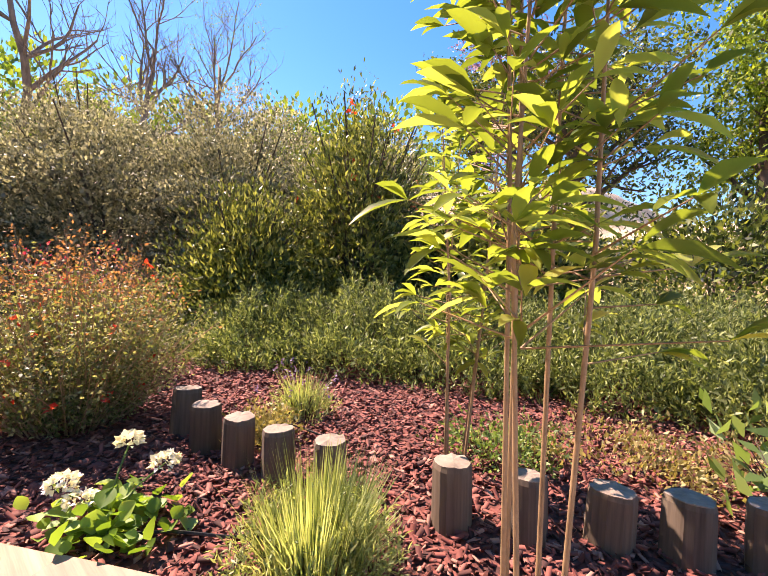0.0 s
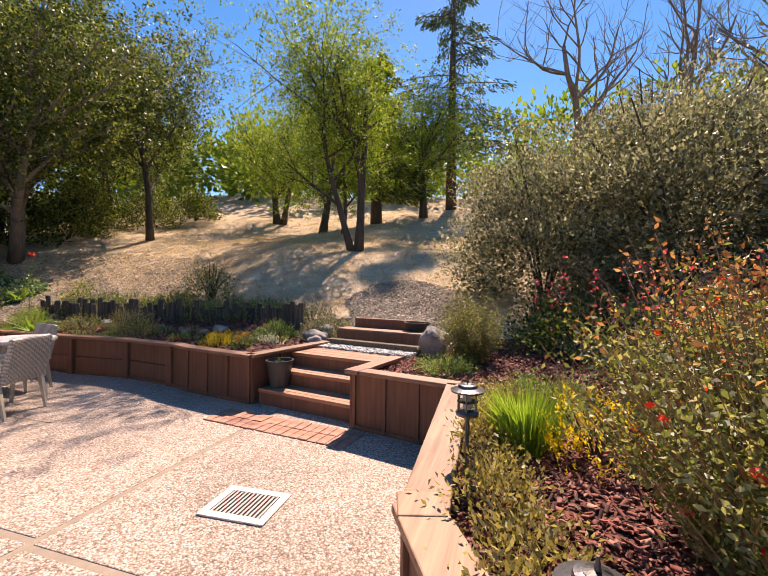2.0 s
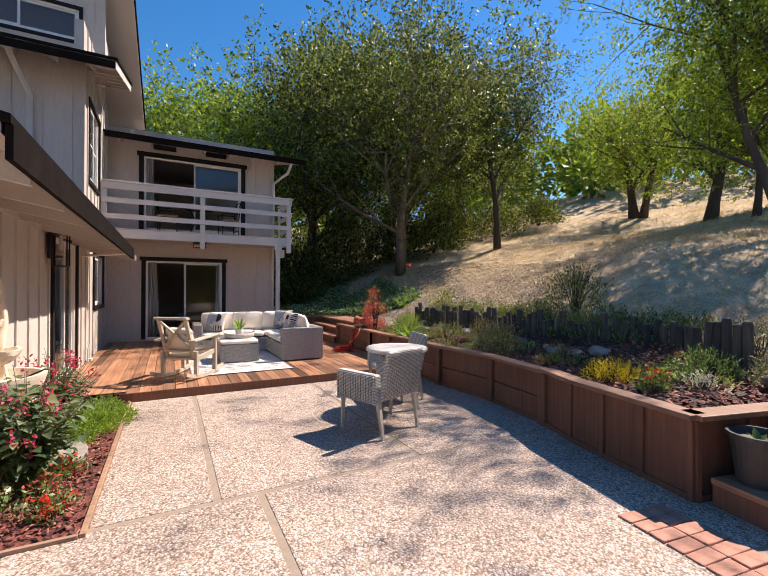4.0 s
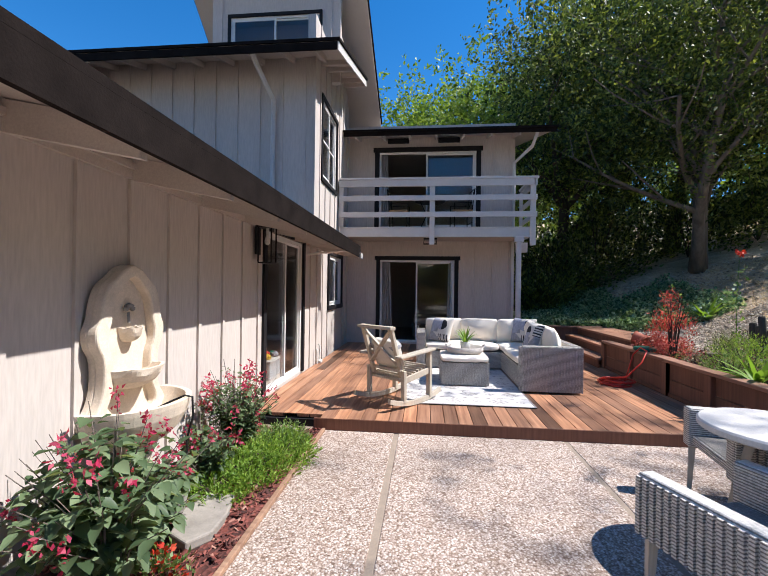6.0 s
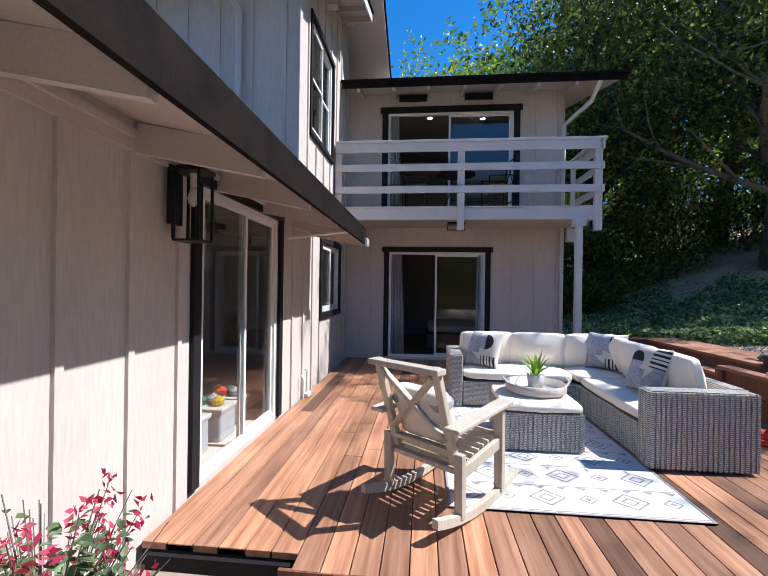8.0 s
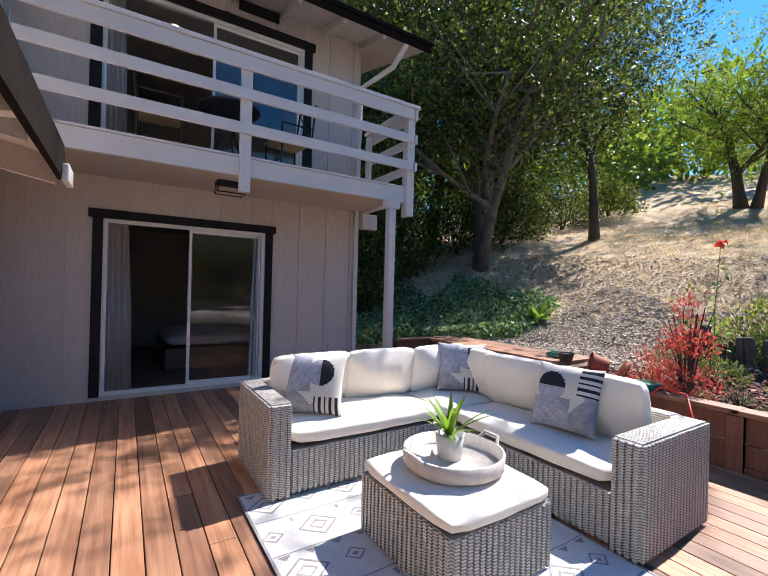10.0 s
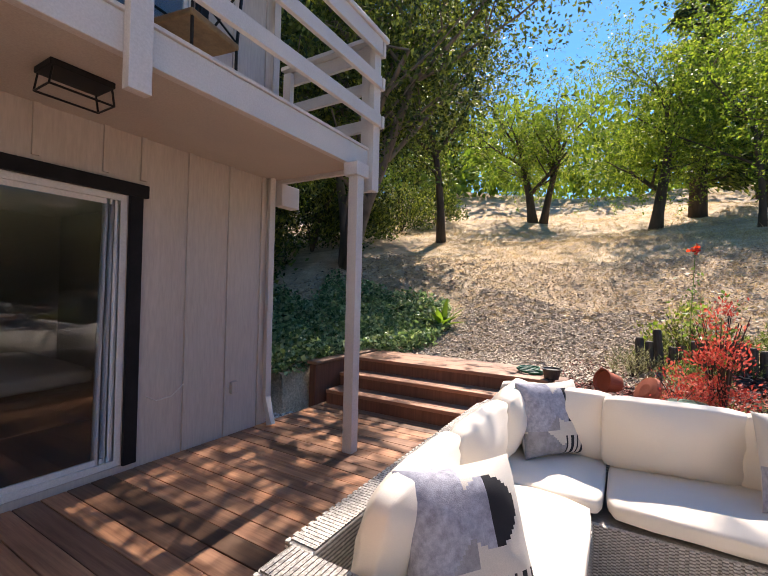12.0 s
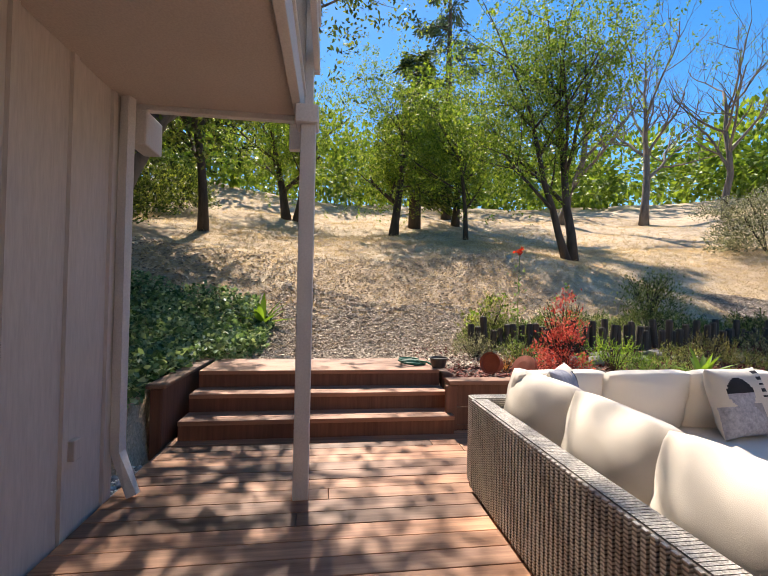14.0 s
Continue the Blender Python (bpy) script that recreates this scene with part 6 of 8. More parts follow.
# ---- trees ----
def grow(bm, rng, p, d, length, r, level, top, tips, wander, up, split):
    """A limb as a tapering tube that bends, with side limbs; leaf places are gathered in tips."""
    n = 6 if level == 0 or top == 3 else 4
    pts, rad = [p.copy()], [r]
    dirs = [d.copy()]
    for k in range(n):
        d = (d + Vector((rng.uniform(-1, 1), rng.uniform(-1, 1), rng.uniform(-0.6, 1) * 0.6 + up)) * wander).normalized()
        p = p + d * length / n
        pts.append(p.copy())
        dirs.append(d.copy())
        rad.append(r * (1 - 0.62 * (k + 1) / n))
    add_tube(bm, pts, rad, 8 if level == 0 else (6 if level == 1 else 4), cap=level == 0)
    if level >= top:
        for q, w in zip(pts[1:], dirs[1:]):
            tips.append((q, w))
        return
    kids = split[level]
    for k in range(kids):
        t = 0.35 + 0.65 * (k + rng.random()) / kids if level == 0 else 0.25 + 0.75 * (k + rng.random()) / kids
        j = min(n, max(1, round(t * n)))
        side = Vector((rng.uniform(-1, 1), rng.uniform(-1, 1), rng.uniform(-0.15, 0.6)))
        nd = (dirs[j] * 0.55 + side.normalized() * 0.9).normalized()
        grow(bm, rng, pts[j], nd, length * rng.uniform(0.42, 0.65), rad[j] * 0.62, level + 1, top, tips, wander * 1.1, up, split)


def make_tree(name, label, x, y, height, radius, seed, leaf, size, count, spread=0.45, trunks=1, lean=0.12, bark=None, split=(7, 5, 0), top=2, aspect=0.5, droop=0.0, fork=0.3, category="tree", group="", low=0.55, wander=0.16, ways=None):
    rng = random.Random(seed)
    z = gz(x, y) - 0.1
    e = thing(name, label, category, pose(x, y, z), group)
    bm = bmesh.new()
    tips = []
    for k in range(trunks):
        a = rng.uniform(0, 6.28) if trunks == 1 else seed + k * 2 * math.pi / trunks
        d = Vector((math.cos(a) * (lean if trunks == 1 else fork), math.sin(a) * (lean if trunks == 1 else fork), 1)).normalized()
        o = Vector((math.cos(a), math.sin(a), 0)) * radius * (0.0 if trunks == 1 else 0.9)
        if ways:
            d = Vector(ways[k]).normalized()
            o = Vector((ways[k][0], ways[k][1], 0)) * radius * 2
        grow(bm, rng, o, d, height * low * (1 if k == 0 else 0.9), radius * (1 if k == 0 else 0.8), 0, top, tips, wander * 0.6, 0.25, split)
    for v in bm.verts:
        if v.co.z < 0.35:
            s = 1 + 0.6 * (0.35 - v.co.z)
            v.co.x *= s
            v.co.y *= s
    part("trunk", bm, bark or BARK, e, smooth=True)
    if leaf and tips:
        g = np.random.default_rng(seed)
        P = np.array([t[0] for t in tips])
        D = np.array([t[1] for t in tips])
        pick = g.integers(0, len(P), count)
        # leaves gather in sprays round the twigs
        nspray = max(1, count // 14)
        spray_at = g.integers(0, len(P), nspray)
        spray_c = P[spray_at] + g.normal(size=(nspray, 3)) * spread
        spray_d = g.normal(size=(nspray, 3)) * 0.7 + D[spray_at] * 0.6 + np.array([0, 0, -droop])
        spray_d /= np.linalg.norm(spray_d, axis=1, keepdims=True)
        which = g.integers(0, nspray, count)
        along = g.uniform(-0.5, 0.5, (count, 1)) * size * 5
        pts = spray_c[which] + spray_d[which] * along + g.normal(size=(count, 3)) * size * 0.55
        axis = spray_d[which] * 0.6 + g.normal(size=(count, 3)) * 0.7 + np.array([0, 0, -0.1 - droop])
        keep = pts[:, 2] > height * 0.12
        leaves("crown", pts[keep], axis[keep], size, aspect, leaf, e, seed)
    return e


LOC = "slender locust tree with bright sunlit green leaves"
make_tree("locust_tree", "twin-trunked locust tree with bright sunlit green leaves", -13.75, -5.1, 9.7, 0.15, 4, LEAF_LOCUST, 0.085, 42000, 0.64, trunks=2, ways=[(-0.10, 0.10, 1), (0.0, -0.46, 1)], split=(8, 6, 0), low=0.58, group="locust trees", droop=0.35)
make_tree("locust_tree", LOC, -20.4, -9.6, 9.5, 0.22, 11, LEAF_LOCUST, 0.10, 36000, 0.85, group="locust trees", droop=0.3, split=(8, 6, 0), low=0.5)
make_tree("locust_tree", LOC, -24.3, -14.5, 9.0, 0.25, 17, LEAF_LOCUST, 0.11, 26000, 0.85, trunks=2, group="locust trees", droop=0.3, split=(7, 5, 0))
make_tree("locust_tree", LOC, -25.0, -5.3, 9.5, 0.24, 23, LEAF_LOCUST, 0.11, 26000, 0.85, group="locust trees", droop=0.3, split=(8, 5, 0), low=0.5)
make_tree("locust_tree", LOC, -17.5, -7.2, 7.0, 0.10, 29, LEAF_LOCUST, 0.11, 7000, 0.5, group="locust trees", droop=0.3)
make_tree("oak_tree", "dark oak tree with grey-green leaves on the slope", -16.4, -16.6, 11.5, 0.17, 31, LEAF_OAK, 0.12, 40000, 0.62, group="oak trees", split=(8, 6, 0), low=0.6)
make_tree("oak_tree", "large twin-trunked dark oak behind the deck", -11.4, -17.4, 11.0, 0.22, 5, LEAF_OAK, 0.12, 56000, 0.72, trunks=3, ways=[(0.04, 0.14, 1), (0.30, 0.50, 1), (-0.15, -0.14, 1)], group="oak trees", split=(9, 7, 0), low=0.6, bark=BARKGREY)
make_tree("oak_tree", "tall dark oak beside the house", -8.2, -20.5, 12.0, 0.28, 37, LEAF_OAK, 0.16, 34000, 0.85, group="oak trees", split=(9, 6, 0), low=0.6)
make_tree("oak_tree", "tall dark oak beside the house", -13.5, -22.5, 14.5, 0.3, 41, LEAF_OAK, 0.2, 32000, 0.85, group="oak trees", split=(9, 6, 0), low=0.6)
make_tree("oak_tree", "tall dark oak on the upper slope", -20.0, -23.5, 11.0, 0.28, 43, LEAF_OAK, 0.2, 18000, 0.8, group="oak trees", split=(9, 6, 0), low=0.6)
make_tree("bay_tree", "sunlit yellow-green tree behind the house", -6.5, -27.0, 14.0, 0.3, 47, LEAF_BACK, 0.24, 20000, 0.95, group="trees behind the house", split=(9, 6, 0), low=0.6)
make_tree("bay_tree", "sunlit yellow-green tree behind the house", -1.0, -33.0, 16.0, 0.3, 53, LEAF_BACK, 0.28, 14000, 1.0, group="trees behind the house", split=(9, 6, 0), low=0.6)
make_tree("bay_tree", "tall green tree behind the house", -12.0, -31.0, 16.0, 0.35, 59, LEAF_BACK, 0.26, 18000, 1.0, group="trees behind the house", split=(9, 6, 0), low=0.6)
make_tree("dead_tree", "bare grey tree against the sky", -26.0, 7.6, 18.0, 0.26, 61, None, 0.1, 0, split=(9, 7, 5, 0), top=3, bark=BARKGREY, group="bare trees", low=0.55, wander=0.36)
make_tree("dead_tree", "bare grey tree against the sky", -27.0, 2.4, 15.5, 0.26, 67, None, 0.1, 0, split=(8, 6, 5, 0), top=3, bark=BARKGREY, group="bare trees", low=0.55, wander=0.36)
make_tree("dead_tree", "bare grey tree on the far slope", -24.0, 11.5, 15.0, 0.22, 71, LEAF_BACK, 0.1, 1500, split=(8, 6, 5, 0), top=3, bark=BARKGREY, group="bare trees", low=0.55, wander=0.36)
# trees beyond the rosemary bank
make_tree("oak_tree", "spreading dark oak above the rosemary bank", -3.8, 12.5, 8.0, 0.24, 73, LEAF_OAK, 0.14, 18000, 0.6, group="bank trees", split=(9, 6, 0), low=0.6)
make_tree("pepper_tree", "bright feathery tree above the rosemary bank", 0.2, 13.5, 8.0, 0.22, 79, LEAF_LOCUST, 0.14, 18000, 0.65, group="bank trees", droop=0.5, split=(9, 6, 0), low=0.6)
make_tree("jacaranda_tree", "thin tree with violet-brown seed tufts", -6.0, 14.5, 10.0, 0.2, 83, PETAL_VIOLET, 0.12, 5000, 0.4, group="bank trees", split=(8, 6, 0), low=0.6)
make_tree("oak_tree", "rounded green oak far up the bank", 5.0, 17.0, 8.5, 0.24, 89, LEAF_BACK, 0.17, 14000, 0.7, group="bank trees", split=(9, 6, 0))
make_tree("oak_tree", "rounded green oak far up the bank", -11.0, 19.0, 8.0, 0.24, 97, LEAF_OAK, 0.18, 12000, 0.7, group="bank trees", split=(9, 6, 0))


def conifer(x, y, h, r, seed, label, leaf=None):
    rng = random.Random(seed)
    g = np.random.default_rng(seed)
    z = gz(x, y) - 0.1
    e = thing("cedar_tree", label, "tree", pose(x, y, z))
    bm = bmesh.new()
    add_tube(bm, [(0, 0, 0), (0.1, 0, h * 0.5), (0, 0.1, h)], [r, r * 0.6, 0.03], 9)
    pts, axs = [], []
    for k in range(54):
        t = 0.16 + 0.83 * k / 54
        a = rng.uniform(0, 6.28)
        L = (h * 0.30 * (1 - t) ** 0.8 + 0.4) * rng.uniform(0.75, 1.1)
        drop = rng.uniform(0.05, 0.25)
        line = [Vector((math.cos(a) * L * s, math.sin(a) * L * s, h * t + 0.12 * L * s - drop * L * s * s)) for s in (0, 0.35, 0.7, 1.0)]
        add_tube(bm, line, [0.05, 0.04, 0.025, 0.01], 4, cap=False)
        for j in range(150):
            s = rng.uniform(0.15, 1.0)
            q = Vector((math.cos(a) * L * s, math.sin(a) * L * s, h * t + 0.12 * L * s - drop * L * s * s))
            w = (1.1 - s) * 0.35 * L + 0.12
            pts.append((q.x + rng.uniform(-w, w), q.y + rng.uniform(-w, w), q.z - rng.uniform(-0.05, 0.35)))
            axs.append((math.cos(a) + rng.uniform(-0.8, 0.8), math.sin(a) + rng.uniform(-0.8, 0.8), -0.55))
    part("trunk", bm, BARK, e, smooth=True)
    leaves("crown", pts, axs, 0.34, 0.28, leaf or LEAF_CEDAR, e, seed)
    return e


conifer(-30.0, -4.4, 19.0, 0.4, 5, "tall blue-green cedar with drooping tiers")
conifer(-24.0, -7.9, 10.0, 0.36, 8, "dark-trunked conifer on the upper slope", LEAF_OAK)

# far wood along the ridge
rng = np.random.default_rng(77)
far_p, far_a = [], []
for k in range(190):
    a = rng.uniform(-1.05, 1.0) if k < 170 else rng.uniform(1.0, 1.5)
    dist = rng.uniform(36, 62)
    cx, cy = -dist * math.cos(a) - 2, -dist * math.sin(a) - 2
    hh = rng.uniform(4, 9)
    zc = gz(cx, cy)
    n = 300
    u = rng.normal(size=(n, 3))
    u /= np.linalg.norm(u, axis=1, keepdims=True)
    far_p.append(np.array([cx, cy, zc + hh * 0.55]) + u * np.array([hh * 0.45, hh * 0.45, hh * 0.5]) * rng.uniform(0.5, 1.0, (n, 1)))
    far_a.append(u + np.array([0, 0, 0.2]))
fw = leaves("far_wood", np.concatenate(far_p), np.concatenate(far_a), 0.6, 0.6, LEAF_BACK, None, 5)
tagged(fw, "hazy green wood along the ridge", "trees", "", "stuff")


# ---- shrubs ----
def lumps(rng, n, rx, ry, h, base=0.0):
    """Clump centres spread over a rounded mound."""
    u = rng.normal(size=(n, 3))
    u /= np.linalg.norm(u, axis=1, keepdims=True)
    u[:, 2] = np.abs(u[:, 2])
    s = rng.uniform(0.55, 1.0, (n, 1))
    return u * s * np.array([rx, ry, h]) + np.array([0, 0, base]), u


def make_bush(name, label, x, y, rx, ry, h, leaf, size, count, seed, category="shrub", group="", aspect=0.45, clump=0.18, stems=14, stem_mat=None, z=None, flowers=None, base=0.05, up=0.35, lump=40, core=0, flat=0.8):
    g = np.random.default_rng(seed)
    r = random.Random(seed)
    z = gz(x, y) if z is None else z
    e = thing(name, label, category, pose(x, y, z - 0.02), group)
    bm = bmesh.new()
    for k in range(stems):
        a = r.uniform(0, 6.28)
        s = r.uniform(0.3, 0.9)
        tip = Vector((math.cos(a) * rx * s, math.sin(a) * ry * s, h * r.uniform(0.6, 0.95)))
        rad = max(0.003, min(0.03, h * 0.012))
        add_tube(bm, [(0.03 * math.cos(a), 0.03 * math.sin(a), 0), tip * 0.45 + Vector((0, 0, h * 0.1)), tip], [rad, rad * 0.7, rad * 0.3], 4, cap=False)
    part("stem_growth", bm, stem_mat or BARK, e)
    n = max(8, count // lump)
    C, U = lumps(g, n, rx, ry, h, base)
    if core:
        m = core
        u = g.normal(size=(m, 3))
        u /= np.linalg.norm(u, axis=1, keepdims=True)
        u[:, 2] = np.abs(u[:, 2])
        q = u * g.uniform(0.35, 0.85, (m, 1)) * np.array([rx, ry, h])
        leaves("inner_foliage", q, u + g.normal(size=u.shape) * 0.6, size * 1.6, 0.6, leaf, e, seed + 9)
    w = g.integers(0, n, count)
    off = g.normal(size=(count, 3)) * clump * np.array([1, 1, flat])
    P = C[w] + off
    A = U[w] * 0.7 + g.normal(size=(count, 3)) * 0.6 + np.array([0, 0, up])
    keep = P[:, 2] > 0.02
    leaves("foliage", P[keep], A[keep], size, aspect, leaf, e, seed)
    if flowers:
        fm, fn, fs, fl = flowers
        sel = g.integers(0, n, fn)
        top = C[sel][:, 2] > 0.35 * h
        fp = C[sel][top] * 1.05 + g.normal(size=(top.sum(), 3)) * clump * 0.6
        each = 6
        fp = np.repeat(fp, each, 0) + g.normal(size=(len(fp) * each, 3)) * fs * 0.5
        leaves("blossom", fp, g.normal(size=fp.shape) + np.array([0, 0, 0.4]), fs, 0.7, fm, e, seed + 1)
    return e


GREYS = [(-14.6, 2.8, 2.2, 2.2, 2.8), (-9.6, 0.3, 2.0, 2.0, 3.2), (-8.6, 2.2, 2.2, 2.0, 3.5), (-7.0, 3.8, 2.0, 1.9, 3.4), (-5.6, 5.6, 2.0, 1.8, 3.2), (-10.8, 2.4, 2.4, 2.4, 3.6), (-9.0, 5.0, 2.4, 2.4, 3.6)]
for k, (x, y, rx, ry, h) in enumerate(GREYS):
    make_bush("grey_shrub", "tall dense grey-green shrub on the slope", x, y, rx, ry, h, LEAF_GREY, 0.062, 32000 if 0 < k < 5 else 14000, 100 + k, group="grey-green shrubs", clump=0.27, stems=8, aspect=0.5, lump=320, core=5000, flat=0.38)
make_bush("bottlebrush_shrub", "tall glossy shrub with a few red brush flowers", -4.35, 4.3, 1.15, 1.1, 3.3, LEAF_GLOSS, 0.085, 15000, 120, clump=0.16, stems=30, aspect=0.3, flowers=(PETAL_RED, 26, 0.07, 0), up=0.7, core=1800)
make_bush("bottlebrush_shrub", "low glossy shrub with pale leaf tips", -5.1, 3.0, 1.0, 1.0, 1.9, LEAF_GLOSS, 0.08, 11000, 121, clump=0.18, stems=8, aspect=0.3, up=0.7, core=2600)
make_bush("bottlebrush_shrub", "dark glossy shrub behind the rosemary", -2.6, 5.6, 1.5, 1.3, 2.0, LEAF_GLOSS, 0.10, 9000, 122, clump=0.22, stems=8, aspect=0.35, core=2500)
make_bush("bottlebrush_shrub", "dark shrub behind the rosemary", -0.3, 7.4, 1.6, 1.4, 1.6, LEAF_OAK, 0.10, 8000, 123, clump=0.22, stems=12)

# undergrowth below the dark oaks
for k, (x, y, rx, h) in enumerate(((-7.6, -18.6, 1.4, 2.4), (-9.4, -19.8, 1.6, 2.8), (-12.5, -19.6, 1.6, 2.6), (-14.5, -19.2, 1.5, 2.4), (-6.4, -21.0, 1.4, 3.4), (-16.5, -20.6, 1.6, 2.6), (-10.8, -22.0, 2.0, 4.0), (-6.5, -17.0, 0.8, 1.2), (-19.5, -20.0, 1.6, 2.2), (-22.5, -19.5, 1.5, 1.8), (-8.0, -23.5, 2.2, 5.0), (-13.5, -25.0, 2.4, 5.0))):
    make_bush("undergrowth_shrub", "dark leafy shrub under the oaks", x, y, rx, rx, h, LEAF_OAK, 0.14, 5500, 140 + k, group="shrubs under the oaks", clump=0.3, stems=10)


def sprig_points(rng, cx, cy, rx, ry, h, n, zf, lean=0.25):
    """Places and directions of upright sprigs over a mound."""
    a = rng.uniform(0, 2 * math.pi, n)
    s = np.sqrt(rng.uniform(0, 1, n))
    x, y = cx + rx * s * np.cos(a), cy + ry * s * np.sin(a)
    lumpy = 0.72 + 0.28 * np.sin(x * 7.3 + 2 * np.sin(y * 4.1)) * np.sin(y * 6.7 + 1.5 * np.sin(x * 3.3))
    z = zf(x, y) + lumpy * h * np.sqrt(np.maximum(0, 1 - s ** 2.2)) * rng.uniform(0.55, 1.0, n)
    d = np.stack([np.cos(a) * s * lean * 2, np.sin(a) * s * lean * 2, np.ones(n)], 1) + rng.normal(size=(n, 3)) * lean
    return np.stack([x, y, z], 1), d / np.linalg.norm(d, axis=1, keepdims=True)


def sprig_bush(name, label, x, y, rx, ry, h, leaf, n, sprig, needles, size, seed, aspect=0.22, category="shrub", group="", z=None, flowers=None, lean=0.25, kind="", core=0):
    g = np.random.default_rng(seed)
    zb = gz(x, y) if z is None else z
    e = thing(name, label, category, pose(x, y, zb - 0.02), group)
    if kind:
        e["kind"] = kind
    P, D = sprig_points(g, 0, 0, rx, ry, h, n, lambda a, b: (ground_height(a + x, b + y) - zb) if z is None else 0 * a, lean)
    t = np.tile(np.linspace(0, 1, needles), n)[:, None]
    base = np.repeat(P, needles, 0) + np.repeat(D, needles, 0) * t * sprig - np.array([0, 0, sprig * 0.6])
    ax = np.repeat(D, needles, 0) * 0.9 + g.normal(size=(n * needles, 3)) * 0.55
    leaves("foliage", base, ax, size, aspect, leaf, e, seed)
    if core:
        a, s = g.uniform(0, 2 * math.pi, core), np.sqrt(g.uniform(0, 1, core))
        q = np.stack([np.cos(a) * s * rx * 0.9, np.sin(a) * s * ry * 0.9, h * g.uniform(0.05, 0.75, core) * np.sqrt(1 - 0.8 * s * s)], 1)
        q[:, 2] += ground_height(q[:, 0] + x, q[:, 1] + y) - zb
        leaves("inner_foliage", q, g.normal(size=q.shape), size * 1.35, 0.3, leaf, e, seed + 5)
    bm = bmesh.new()
    r = random.Random(seed)
    for k in range(10):
        a = r.uniform(0, 6.28)
        s = r.uniform(0.2, 0.8)
        add_tube(bm, [(0, 0, 0), (math.cos(a) * rx * s, math.sin(a) * ry * s, h * 0.6)], [0.008, 0.004], 4, cap=False)
    part("stem_growth", bm, BARK, e)
    if flowers:
        fm, every, fs, lift = flowers
        sel = P[::every] + D[::every] * (sprig * 0.4 + lift)
        rep = np.repeat(sel, 7, 0)
        rep = rep + np.repeat(D[::every], 7, 0) * g.uniform(0, fs * 2.2, (len(rep), 1)) + g.normal(size=rep.shape) * fs * 0.25
        leaves("blossom", rep, g.normal(size=rep.shape) + np.array([0, 0, 0.5]), fs, 0.6, fm, e, seed + 3)
        if lift > 0.02:
            bm = bmesh.new()
            for q, w in zip(P[::every], D[::every]):
                add_tube(bm, [Vector(q) - Vector(w) * 0.02, Vector(q) + Vector(w) * (sprig * 0.4 + lift)], 0.0022, 3, cap=False)
            part("flower_stalks", bm, LEAF_BED, e)
    return e


ROSE = [(-3.95, 2.6, 0.9, 0.85, 0.75), (-3.0, 3.2, 1.0, 0.95, 0.85), (-1.9, 3.65, 1.0, 0.95, 0.85), (-0.8, 4.0, 1.0, 1.0, 0.85), (0.35, 4.0, 1.0, 1.0, 0.85), (1.5, 4.4, 1.0, 1.0, 0.85),
        (-4.3, 3.9, 1.0, 1.0, 0.75), (-2.3, 4.7, 1.1, 1.0, 0.75), (-0.4, 5.3, 1.2, 1.1, 0.75), (1.2, 5.8, 1.2, 1.1, 0.75)]
for k, (x, y, rx, ry, h) in enumerate(ROSE):
    sprig_bush("rosemary_bush", "dense rosemary bush with upright green sprigs", x, y, rx, ry, h, LEAF_ROSEMARY, 1750, 0.26, 14, 0.050, 200 + k, 0.26, group="rosemary hedge", core=2600)

